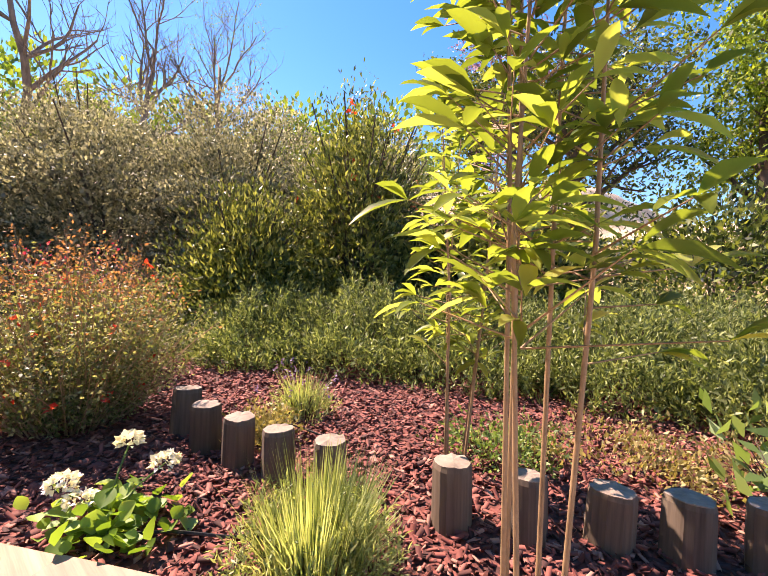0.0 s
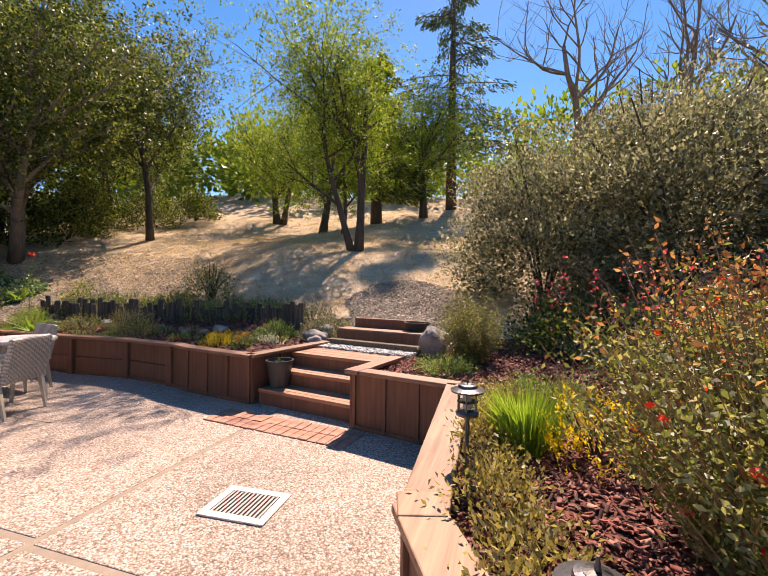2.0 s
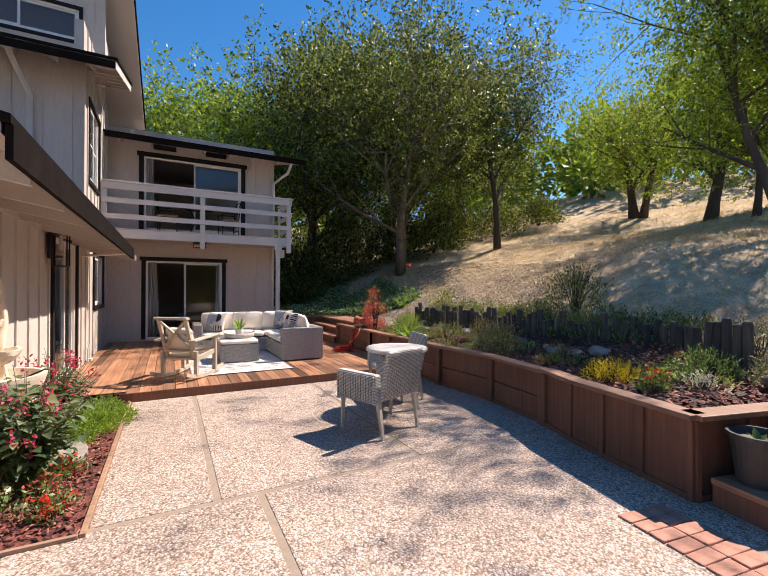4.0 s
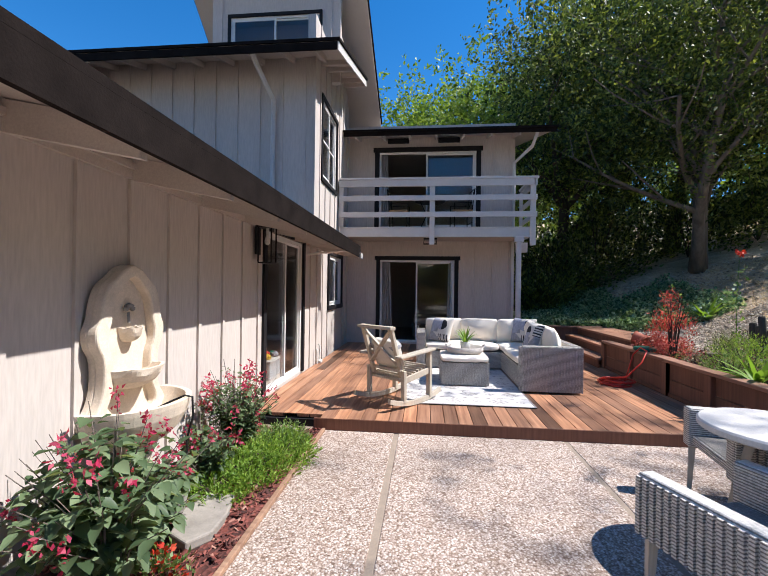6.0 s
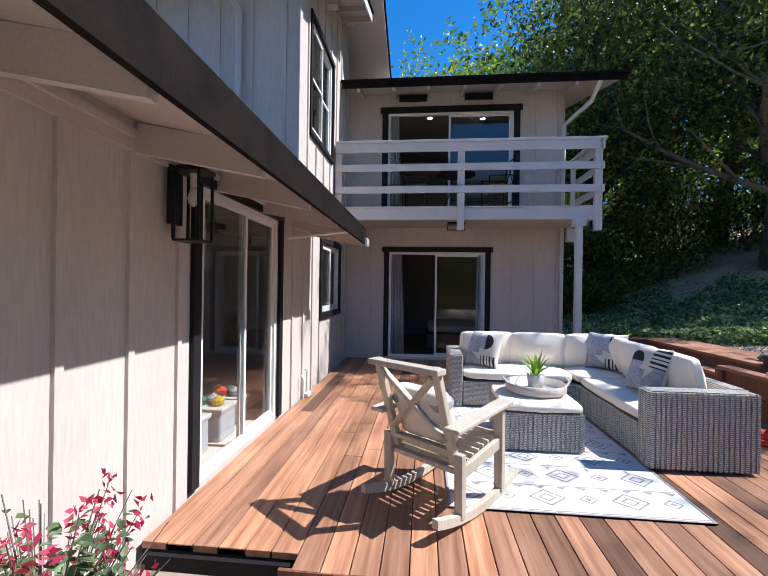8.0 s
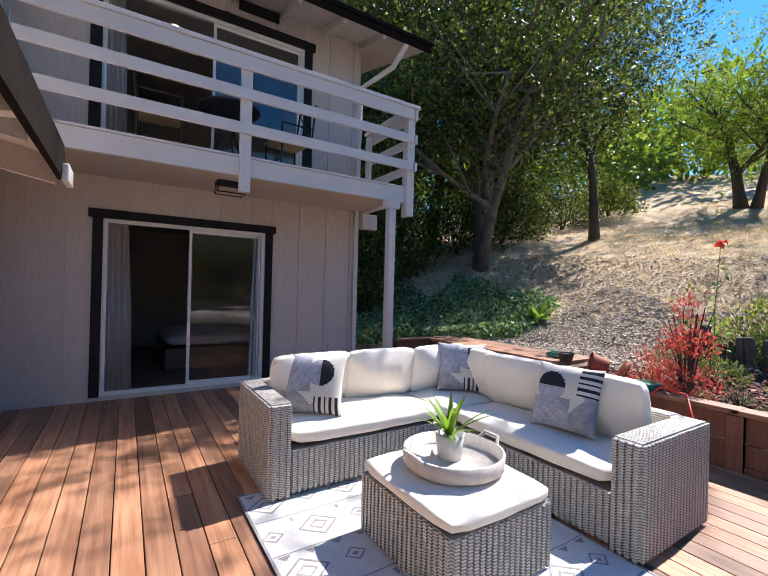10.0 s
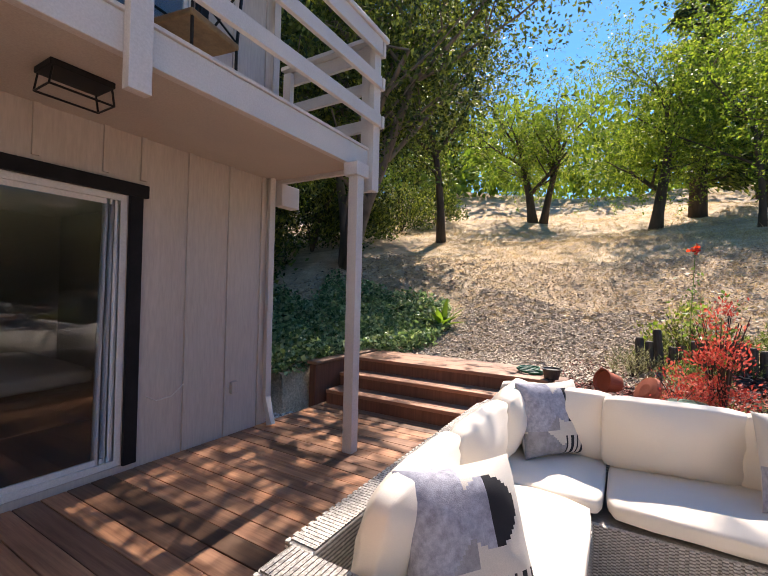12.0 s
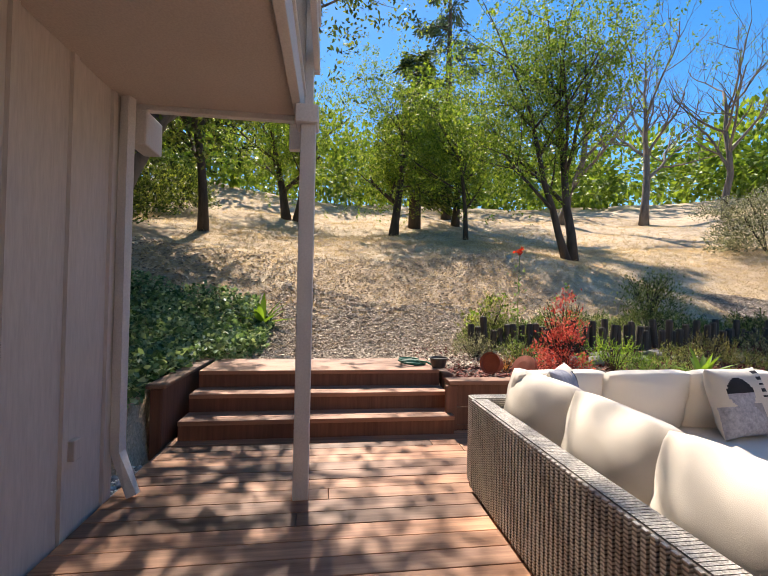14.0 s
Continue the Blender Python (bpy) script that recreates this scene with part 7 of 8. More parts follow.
# rusty sage: fine stems, olive below, rust above, red flowers
def sage(name, label, x, y, r, h, seed, n, rusty=True):
    g = np.random.default_rng(seed)
    rr = random.Random(seed)
    z = gz(x, y)
    e = thing(name, label, "shrub", pose(x, y, z - 0.02))
    bm = bmesh.new()
    P, A, T = [], [], []
    for k in range(n):
        a = rr.uniform(0, 6.28)
        s = math.sqrt(rr.random())
        wide = rr.uniform(0.8, 1.15)
        tip = Vector((math.cos(a) * r * s * wide, math.sin(a) * r * s * wide, h * (1 - 0.38 * s * s) * rr.choice((rr.uniform(0.55, 0.9), rr.uniform(0.85, 1.18)))))
        b0 = Vector((math.cos(a) * r * 0.3 * s, math.sin(a) * r * 0.3 * s, 0))
        mid = (b0 + tip) * 0.5 + Vector((rr.uniform(-0.05, 0.05), rr.uniform(-0.05, 0.05), 0.05))
        add_tube(bm, [b0, mid, tip], [0.004, 0.003, 0.0015], 3, cap=False)
        for j in range(70):
            t = 0.12 + 0.88 * rr.random()
            q = b0 * (1 - t) ** 2 + mid * 2 * t * (1 - t) + tip * t * t
            P.append((q.x + rr.gauss(0, 0.03), q.y + rr.gauss(0, 0.03), q.z + rr.gauss(0, 0.02)))
            A.append((rr.gauss(0, 1), rr.gauss(0, 1), rr.gauss(0.3, 0.8)))
            T.append(q.z / h + rr.gauss(0, 0.13))
    part("stem_growth", bm, CANE, e)
    P, A, T = np.array(P), np.array(A), np.array(T)
    cut = 0.80 if rusty else 1.3
    leaves("lower_foliage", P[T < cut], A[T < cut], 0.025, 0.5, LEAF_SAGE, e, seed)
    if rusty:
        leaves("rusty_foliage", P[T >= cut], A[T >= cut], 0.025, 0.5, LEAF_RUST, e, seed + 1)
        sel = g.choice(len(P), 45, replace=False)
        fp = np.repeat(P[sel] * 1.03, 5, 0) + g.normal(size=(225, 3)) * 0.012
        leaves("blossom", fp, g.normal(size=fp.shape), 0.035, 0.7, PETAL_RED, e, seed + 2)
    return e


sage("sage_bush", "rusty orange and olive sage bush with red flowers", -2.95, 0.62, 0.78, 1.08, 300, 420)
sage("sage_bush", "smaller rusty sage bush with red flowers", -4.0, 1.05, 0.6, 0.95, 301, 220)
sage("sage_bush", "airy olive-green bush beside the boulder", -6.25, -0.72, 0.42, 0.85, 302, 190, False)
# dark stalks with red heads behind
e = thing("flower_stalks", "thin dark flower stalks with pale red heads", "flower", pose(-4.9, 0.75, gz(-4.9, 0.75)))
bm = bmesh.new()
rr = random.Random(4)
FP = []
for k in range(46):
    a, s = rr.uniform(0, 6.28), rr.uniform(0.1, 1.1)
    tip = Vector((math.cos(a) * s * 0.9, math.sin(a) * s * 0.8, rr.uniform(0.75, 1.15)))
    add_tube(bm, [(tip.x * 0.7, tip.y * 0.7, -0.05), tip * 0.6 + Vector((0, 0, 0.2)), tip], 0.004, 3, cap=False)
    for j in range(9):
        FP.append((tip.x + rr.gauss(0, 0.014), tip.y + rr.gauss(0, 0.014), tip.z - 0.03 * j * rr.random() * 2))
part("stalk_growth", bm, BARKGREY, e)
leaves("flower_heads", FP, np.random.default_rng(3).normal(size=(len(FP), 3)), 0.03, 0.7, PETAL_PINK, e, 3)
make_bush("dark_shrub", "dark low shrub in the shade behind the flower stalks", -5.6, 1.6, 1.1, 1.0, 0.8, LEAF_OAK, 0.06, 6000, 310, clump=0.14)
make_bush("dark_shrub", "dark low shrub in the shade behind the flower stalks", -7.2, 0.6, 1.1, 1.0, 0.7, LEAF_OAK, 0.06, 5000, 311, clump=0.14)


def blades(name, label, x, y, r, h, leaf, n, seed, width=0.006, z=None, flowers=None, category="grass clump", group="", arch=0.35):
    """A clump of narrow upright blades, each with a bend."""
    g = np.random.default_rng(seed)
    zb = gz(x, y) if z is None else z
    e = thing(name, label, category, pose(x, y, zb - 0.01), group)
    a = g.uniform(0, 2 * math.pi, n)
    s = np.sqrt(g.uniform(0, 1, n))
    p0 = np.stack([np.cos(a) * r * 0.55 * s, np.sin(a) * r * 0.55 * s, 0 * a], 1)
    L = h * g.uniform(0.55, 1.1, n)
    out = np.stack([np.cos(a), np.sin(a), 0 * a], 1) * (r * 0.6 * s * g.uniform(0.3, 1.3, n))[:, None]
    p1 = p0 + out * 0.4 + np.stack([0 * a, 0 * a, L * 0.6], 1)
    p2 = p0 + out * (1 + arch) + np.stack([0 * a, 0 * a, L], 1)
    sd = np.stack([-np.sin(a + 0.6), np.cos(a + 0.6), 0 * a], 1) * width * 0.5
    v = np.stack([p0 - sd, p0 + sd, p1 + sd, p1 - sd, p2], 1).reshape(-1, 3)
    i = np.arange(n)[:, None] * 5
    quads = np.concatenate([i + 0, i + 1, i + 2, i + 3], 1)
    tris = np.concatenate([i + 3, i + 2, i + 4, i + 4], 1)[:, :3]
    me = bpy.data.meshes.new("blade_growth")
    me.from_pydata(v.tolist(), [], quads.tolist() + tris.tolist())
    me.materials.append(leaf)
    o = new("blade_growth", me)
    o.parent = e
    tagged(o, kind="stuff")
    if flowers:
        fm, fn, fs = flowers
        sel = g.choice(n, fn, replace=False)
        fp = np.repeat(p2[sel], 8, 0) + g.normal(size=(fn * 8, 3)) * np.array([fs * 0.3, fs * 0.3, fs * 0.9])
        leaves("blossom", fp, g.normal(size=fp.shape), fs, 0.6, fm, e, seed + 1)
    return e


blades("lavender_clump", "grey-green lavender clump with fine pale spikes", -0.98, 0.86, 0.25, 0.38, LEAF_LAV, 800, 400, 0.0045, arch=0.0)
sprig_bush("lavender_clump", "dense grey-green lavender foliage in the mulch", -0.98, 0.86, 0.25, 0.24, 0.32, LEAF_LAV, 520, 0.13, 12, 0.028, 401)
blades("lavender_clump", "small lavender with violet heads in the mulch", -2.12, 1.68, 0.2, 0.34, LEAF_LAV, 160, 402, 0.005, flowers=(PETAL_VIOLET, 14, 0.02))
sprig_bush("lavender_clump", "low green lavender foliage in the mulch", -2.12, 1.68, 0.18, 0.17, 0.26, LEAF_LAV, 200, 0.14, 11, 0.03, 403)
blades("lavender_clump", "lime green clump of fine blades near the path light", -3.86, -0.18, 0.28, 0.38, LEAF_LIME, 800, 404, 0.006)
sprig_bush("goldenrod", "bright yellow flowering clump", -3.80, 0.16, 0.30, 0.24, 0.46, PETAL_YELLOW, 190, 0.14, 12, 0.025, 405, 0.4, category="flower")
# trailing straw-green cover near the walls
for k, (x, y, rx, ry, lf) in enumerate(((-3.9, -0.38, 0.5, 0.16, LEAF_STRAW), (-3.2, -0.35, 0.42, 0.2, LEAF_STRAW), (-2.75, -0.2, 0.3, 0.2, LEAF_STRAW), (-4.5, -0.35, 0.4, 0.25, LEAF_STRAW), (-0.5, 2.35, 0.55, 0.38, LEAF_STRAW), (0.3, 2.6, 0.5, 0.35, LEAF_STRAW), (-0.95, 2.05, 0.3, 0.25, LEAF_BED), (-1.95, 1.3, 0.12, 0.12, LEAF_STRAW), (-4.9, 0.0, 0.5, 0.35, LEAF_BED), (-5.6, -0.9, 0.3, 0.3, LEAF_BED))):
    make_bush("ground_cover", "low trailing straw-green ground cover", x, y, rx, ry, 0.13, lf, 0.03, 1700, 420 + k, "ground cover", "trailing ground cover", clump=0.06, stems=8, stem_mat=CANE)

def blade_leaves(name, P, A, leaf_len, width, material, parent, seed):
    """Leaves with a rib, a curved outline and a drooping tip, for plants seen from near."""
    g = np.random.default_rng(seed)
    P, A = np.asarray(P, float), np.asarray(A, float)
    A = A / np.linalg.norm(A, axis=1, keepdims=True)
    S = np.cross(A, np.array([0, 0, 1.0]) + g.normal(size=A.shape) * 0.25)
    S /= np.linalg.norm(S, axis=1, keepdims=True)
    N = np.cross(S, A)
    L = (leaf_len * g.uniform(0.5, 1.25, len(P)))[:, None]
    W = L * width
    rows = []
    for t, w, dz in ((0.0, 0.05, 0.0), (0.22, 0.86, 0.04), (0.5, 1.0, 0.03), (0.8, 0.55, -0.06), (1.0, 0.02, -0.15)):
        c = P + A * L * t + np.array([0, 0, 1.0]) * L * dz
        rows += [c - S * W * w / 2 + N * W * w * 0.12, c - N * W * w * 0.10, c + S * W * w / 2 + N * W * w * 0.12]
    v = np.stack(rows, 1)
    f = np.array([[3 * j + k, 3 * j + k + 1, 3 * j + k + 4, 3 * j + k + 3] for j in range(4) for k in range(2)])
    F = (np.arange(len(P))[:, None, None] * 15 + f[None]).reshape(-1, 4)
    ob = fast_mesh(name, v.reshape(-1, 3), F, material, parent)
    ob.data.polygons.foreach_set("use_smooth", [True] * len(ob.data.polygons))
    return ob


def cane_plant(name, label, x, y, stems, h, leaf_len, per, seed, low, radius=0.008, spread=0.35, leaf=None, reach=1.0):
    """Upright canes with lance leaves along their upper part, each leaf folded along its rib."""
    r = random.Random(seed)
    z = gz(x, y) - 0.05
    e = thing(name, label, "shrub", pose(x, y, z))
    bm = bmesh.new()
    P, A = [], []
    for k in range(stems):
        a = 2 * math.pi * k / stems + r.uniform(-0.5, 0.5)
        o = Vector((math.cos(a) * 0.06 * r.uniform(0.6, 1.1), math.sin(a) * 0.06 * r.uniform(0.6, 1.1), 0))
        H = h * r.uniform(0.75, 1.05)
        tip = o + Vector((math.cos(a) * spread * r.uniform(0.1, 1), math.sin(a) * spread * r.uniform(0.1, 1), H))
        mid = (o + tip) / 2 + Vector((r.uniform(-0.04, 0.04), r.uniform(-0.04, 0.04), 0))
        add_tube(bm, [o, mid, tip], [radius, radius * 0.75, radius * 0.3], 6, cap=False)
        for j in range(per):
            t = low + (1 - low) * r.random()
            q = o * (1 - t) ** 2 + mid * 2 * t * (1 - t) + tip * t * t
            b = r.uniform(0, 6.28)
            tw = Vector((math.cos(b), math.sin(b), r.uniform(0.1, 0.7)))
            L = r.uniform(0.02, 0.30) * (1.15 - t) * reach
            q2 = q + tw.normalized() * L
            if L > 0.08:
                add_tube(bm, [q, q2], [0.003, 0.0015], 3, cap=False)
            for i in range(3):
                c = b + r.uniform(-1.3, 1.3)
                P.append(tuple(q2))
                A.append((math.cos(c), math.sin(c), r.uniform(-0.4, 0.75)))
    part("cane_growth", bm, CANE, e, smooth=True)
    # blades with a bent outline: three spans long
    g = np.random.default_rng(seed)
    P, A = np.array(P), np.array(A)
    A /= np.linalg.norm(A, axis=1, keepdims=True)
    S = np.cross(A, np.array([0, 0, 1.0]) + g.normal(size=A.shape) * 0.25)
    S /= np.linalg.norm(S, axis=1, keepdims=True)
    N = np.cross(S, A)
    L = (leaf_len * g.uniform(0.55, 1.25, len(P)))[:, None]
    W = L * 0.30
    rows = []
    for t, w, dz in ((0.0, 0.05, 0.0), (0.3, 0.85, 0.04), (0.6, 0.95, 0.02), (0.85, 0.5, -0.07), (1.0, 0.02, -0.15)):
        c = P + A * L * t + np.array([0, 0, 1.0]) * L * dz
        rows += [c - S * W * w / 2 + N * W * w * 0.12, c - N * W * w * 0.10, c + S * W * w / 2 + N * W * w * 0.12]
    v = np.stack(rows, 1)
    f = []
    for j in range(4):
        for k in range(2):
            f.append([3 * j + k, 3 * j + k + 1, 3 * j + k + 4, 3 * j + k + 3])
    f = np.array(f)
    F = (np.arange(len(P))[:, None, None] * 15 + f[None]).reshape(-1, 4)
    ob = fast_mesh("leaves", v.reshape(-1, 3), F, leaf or LEAF_CANE, e)
    ob.data.polygons.foreach_set("use_smooth", [True] * len(ob.data.polygons))
    return e


# white geranium
ge = thing("geranium", "green geranium with four white flower heads", "flower", pose(-1.66, 0.47, gz(-1.66, 0.47)))
bm = bmesh.new()
HEADS = [(-0.14, 0.118, 0.27), (-0.13, -0.094, 0.175), (0.02, 0.19, 0.215), (-0.05, -0.06, 0.13)]
for h in HEADS:
    add_tube(bm, [(0, 0, 0), (h[0] * 0.5, h[1] * 0.5, h[2] * 0.7), h], 0.004, 4, cap=False)
part("stalk_growth", bm, LEAF_BED, ge)
g = np.random.default_rng(6)
for h in HEADS:
    u = g.normal(size=(90, 3))
    u /= np.linalg.norm(u, axis=1, keepdims=True)
    u[:, 2] = np.abs(u[:, 2]) * 0.8 - 0.1
    leaves("flower_head", np.array(h) + u * 0.038, u + g.normal(size=u.shape) * 0.3, 0.026, 0.9, PETAL_WHITE, ge, 7)
lp = g.normal(size=(150, 3)) * np.array([0.10, 0.10, 0.03]) + np.array([0.02, 0.02, 0.07])
blade_leaves("leaves", lp, g.normal(size=lp.shape) + np.array([0, 0, 0.3]), 0.075, 0.85, LEAF_LIME, ge, 8)



cane_plant("young_tree", "young tree of tan canes with broad sunlit leaves", -0.36, 0.98, 5, 2.6, 0.115, 60, 500, 0.38, 0.0075, 0.09, reach=1.6)
cane_plant("sapling", "slender leafy sapling in the red mulch", -1.02, 1.72, 4, 1.85, 0.11, 46, 501, 0.32, 0.008, 0.34)
make_bush("broadleaf_plant", "low broad-leaved plant beside the upright logs", 0.15, 2.35, 0.3, 0.3, 0.4, LEAF_BED, 0.12, 160, 502, clump=0.1, aspect=0.35)

# ---- raised bed planting ----
BED = [
    ("grey_sage", "grey-green woody sage in the raised bed", -6.95, -6.55, 0.34, 0.55, LEAF_GREY, 503),
    ("grey_sage", "pale grey-green sprigs in the raised bed", -6.55, -6.1, 0.26, 0.42, LEAF_SAGE, 504),
    ("grey_sage", "olive sprigs in the raised bed", -6.95, -7.9, 0.34, 0.36, LEAF_SAGE, 505),
    ("lime_shrub", "lime green feathery shrub in the raised bed", -6.75, -9.0, 0.36, 0.5, LEAF_LIME, 506),
    ("lime_shrub", "low green feathery shrub by the wall cap", -6.45, -8.75, 0.3, 0.32, LEAF_BED, 507),
    ("grey_sage", "blue-green sprigs near the deck steps", -7.25, -9.95, 0.28, 0.36, LEAF_ROSEMARY, 508),
    ("yellow_shrub", "bright yellow flowering mound in the raised bed", -6.42, -4.40, 0.24, 0.24, PETAL_YELLOW, 509),
    ("lavender_shrub", "upright grey-green lavender by the palisade", -7.25, -3.95, 0.28, 0.36, LEAF_BED, 510),
    ("lime_shrub", "olive mound in the raised bed", -7.0, -6.9, 0.28, 0.24, LEAF_SAGE, 511),
    ("small_herb", "small green herb in the raised bed", -6.65, -5.35, 0.12, 0.14, LEAF_LIME, 512),
    ("grey_sage", "dry grey twiggy sage in the raised bed", -7.2, -7.2, 0.32, 0.5, LEAF_STRAW, 513),
    ("small_herb", "silvery small herb between the rocks", -6.75, -3.75, 0.15, 0.16, PETAL_WHITE, 514),
    ("blue_sage", "blue-grey clump above the deck steps", -7.6, -10.45, 0.3, 0.42, LEAF_GREY, 515),
]
for nm, lb, x, y, r, h, lf, sd in BED:
    sprig_bush(nm, lb, x, y, r, r * 0.9, h, lf, 150 if r > 0.2 else 50, 0.16, 11, 0.035, sd, 0.28)
ca = make_bush("coral_shrub", "coral-red barberry shrub by the deck steps", -6.42, -9.86, 0.24, 0.24, 0.92, PETAL_CORAL, 0.036, 1900, 520, clump=0.05, stems=16, up=0.6, lump=30, flowers=(LEAF_BED, 30, 0.034, 0))
make_bush("coral_shrub", "lower coral-red barberry shrub", -6.36, -10.15, 0.22, 0.22, 0.38, PETAL_CORAL, 0.034, 700, 521, clump=0.05, stems=6, lump=28)
al = thing("agave", "green strap-leaved agave in the raised bed", "plant", pose(-6.32, -8.25, gz(-6.32, -8.25)))
strap_leaves(al, LEAF_LIME, 16, 0.42, 0.07, 0.02, 8)
make_bush("red_geranium", "small geranium with scarlet flowers", -6.2, -3.85, 0.13, 0.13, 0.22, LEAF_BED, 0.05, 220, 522, clump=0.05, flowers=(PETAL_RED, 12, 0.03, 0))
make_bush("white_flower", "low white flowering plant by the lavender", -6.85, -3.95, 0.2, 0.16, 0.2, LEAF_BED, 0.035, 380, 523, clump=0.06, flowers=(PETAL_WHITE, 22, 0.02, 0))
make_bush("olive_bush", "upright olive-green bush behind the palisade", -8.9, -6.7, 0.5, 0.5, 0.95, LEAF_SAGE, 0.05, 2600, 524, clump=0.12, stems=26, up=0.9)
make_bush("euphorbia", "yellow-green euphorbia above the palisade", -8.35, -9.9, 0.35, 0.35, 0.6, LEAF_SAGE, 0.06, 900, 525, clump=0.09, stems=18, up=0.9, flowers=(LEAF_LIME, 26, 0.05, 0))
rg = thing("tall_red_flower", "single tall red flower above the bed", "flower", pose(-7.33, -9.96, gz(-7.33, -9.96)))
part("stalk", tube([(0, 0, 0), (0.02, 0, 0.7), (0.0, 0.03, 1.43)], [0.007, 0.005, 0.003], 5), LEAF_BED, rg)
g = np.random.default_rng(31)
leaves("bloom", np.array([0, 0.03, 1.45]) + g.normal(size=(34, 3)) * 0.02, g.normal(size=(34, 3)), 0.05, 0.8, PETAL_RED, rg, 31)
leaves("leaves", np.stack([g.normal(size=70) * 0.06, g.normal(size=70) * 0.06, g.uniform(0.2, 1.25, 70)], 1), g.normal(size=(70, 3)), 0.06, 0.5, LEAF_BED, rg, 32)
# low plants between the larger ones
rr = random.Random(77)
for k in range(26):
    y = -3.8 - 0.26 * k + rr.uniform(-0.1, 0.1)
    x = rr.uniform(-7.35, -6.35)
    sprig_bush("bed_herb", "small herb growing between rocks in the raised bed", x, y, rr.uniform(0.08, 0.17), rr.uniform(0.08, 0.15), rr.uniform(0.1, 0.24), rr.choice((LEAF_BED, LEAF_SAGE, LEAF_GREY, LEAF_LAV, LEAF_RUST)), 46, 0.1, 9, 0.03, 700 + k, 0.3, group="small bed herbs")
# juniper along the palisade
for k in range(13):
    y = -3.3 - 0.56 * k
    x = -8.2 - 0.12 * math.sin(k) + (0.25 if k == 0 else 0)
    sprig_bush("juniper", "low dark green juniper behind the log palisade", x, y, 0.42, 0.42, 0.42 + 0.08 * math.sin(k * 2.1), LEAF_ROSEMARY if k > 1 else LEAF_GREY, 190, 0.16, 11, 0.045, 540 + k, 0.3, group="junipers along the palisade")
sprig_bush("juniper", "grey-green juniper spilling over the rocks", -7.55, -3.35, 0.4, 0.36, 0.34, LEAF_GREY, 240, 0.15, 12, 0.04, 560, 0.3, group="junipers along the palisade")
gl = thing("calla_plant", "broad bright green leaves above the ivy", "plant", pose(-9.2, -13.5, gz(-9.2, -13.5)))
strap_leaves(gl, LEAF_LIME, 14, 0.55, 0.13, 0.02, 12, 0.5)

# ---- flowers by the house ----
def pink_salvia(label, x, y, r, h, leaf_size, n, seed):
    """Loose stems with broad leaves and spikes of magenta flowers at their tips."""
    rr = random.Random(seed)
    e = thing("pink_salvia", label, "flower", pose(x, y, 0.01), "pink salvia by the house")
    bm = bmesh.new()
    P, A, F = [], [], []
    for k in range(n):
        a, s = rr.uniform(0, 6.28), math.sqrt(rr.random())
        tip = Vector((math.cos(a) * r * s, math.sin(a) * r * s, h * rr.uniform(0.55, 1.05) * (1 - 0.3 * s)))
        mid = Vector((tip.x * 0.4, tip.y * 0.4, tip.z * 0.6))
        add_tube(bm, [(tip.x * 0.15, tip.y * 0.15, 0), mid, tip], [0.004, 0.003, 0.002], 4, cap=False)
        for j in range(24):
            t = rr.uniform(0.1, 0.9)
            q = mid * 2 * t * (1 - t) + tip * t * t
            b = rr.uniform(0, 6.28)
            P.append((q.x + math.cos(b) * 0.02, q.y + math.sin(b) * 0.02, q.z))
            A.append((math.cos(b), math.sin(b), rr.uniform(-0.5, 0.3)))
        if k % 4 == 0:
            for j in range(18):
                F.append((tip.x + rr.gauss(0, 0.016), tip.y + rr.gauss(0, 0.016), tip.z + rr.uniform(-0.07, 0.05)))
    part("stem_growth", bm, BARKGREY, e)
    blade_leaves("foliage", P, A, leaf_size, 0.62, LEAF_SALVIA, e, seed)
    g = np.random.default_rng(seed)
    leaves("blossom", F, g.normal(size=(len(F), 3)), 0.034, 0.5, PETAL_PINK, e, seed)
    return e


pink_salvia("large-leaved salvia with magenta flower spikes by the fountain", -1.50, -5.55, 0.48, 0.92, 0.085, 64, 600)
pink_salvia("large-leaved salvia with magenta flowers below the basin", -1.42, -5.92, 0.34, 0.52, 0.08, 46, 605)
pink_salvia("tall salvia bush with small leaves and magenta flowers", -1.36, -7.12, 0.38, 0.86, 0.045, 110, 601)
pink_salvia("salvia with magenta flowers beside the basin", -1.38, -6.55, 0.30, 0.55, 0.055, 44, 602)
for k, (x, y, rx, ry, h, lf) in enumerate(((-1.74, -7.08, 0.26, 0.34, 0.24, LEAF_LIME), (-1.64, -7.38, 0.22, 0.22, 0.24, LEAF_BED), (-1.62, -6.80, 0.26, 0.30, 0.24, LEAF_LIME), (-1.52, -6.50, 0.24, 0.24, 0.20, LEAF_LIME))):
    sprig_bush("fern", "bright green feathery fern at the bed edge", x, y, rx, ry, h, lf, 320, 0.14, 12, 0.035, 650 + k, 0.3, z=0.01, lean=0.6, group="ferns along the bed")
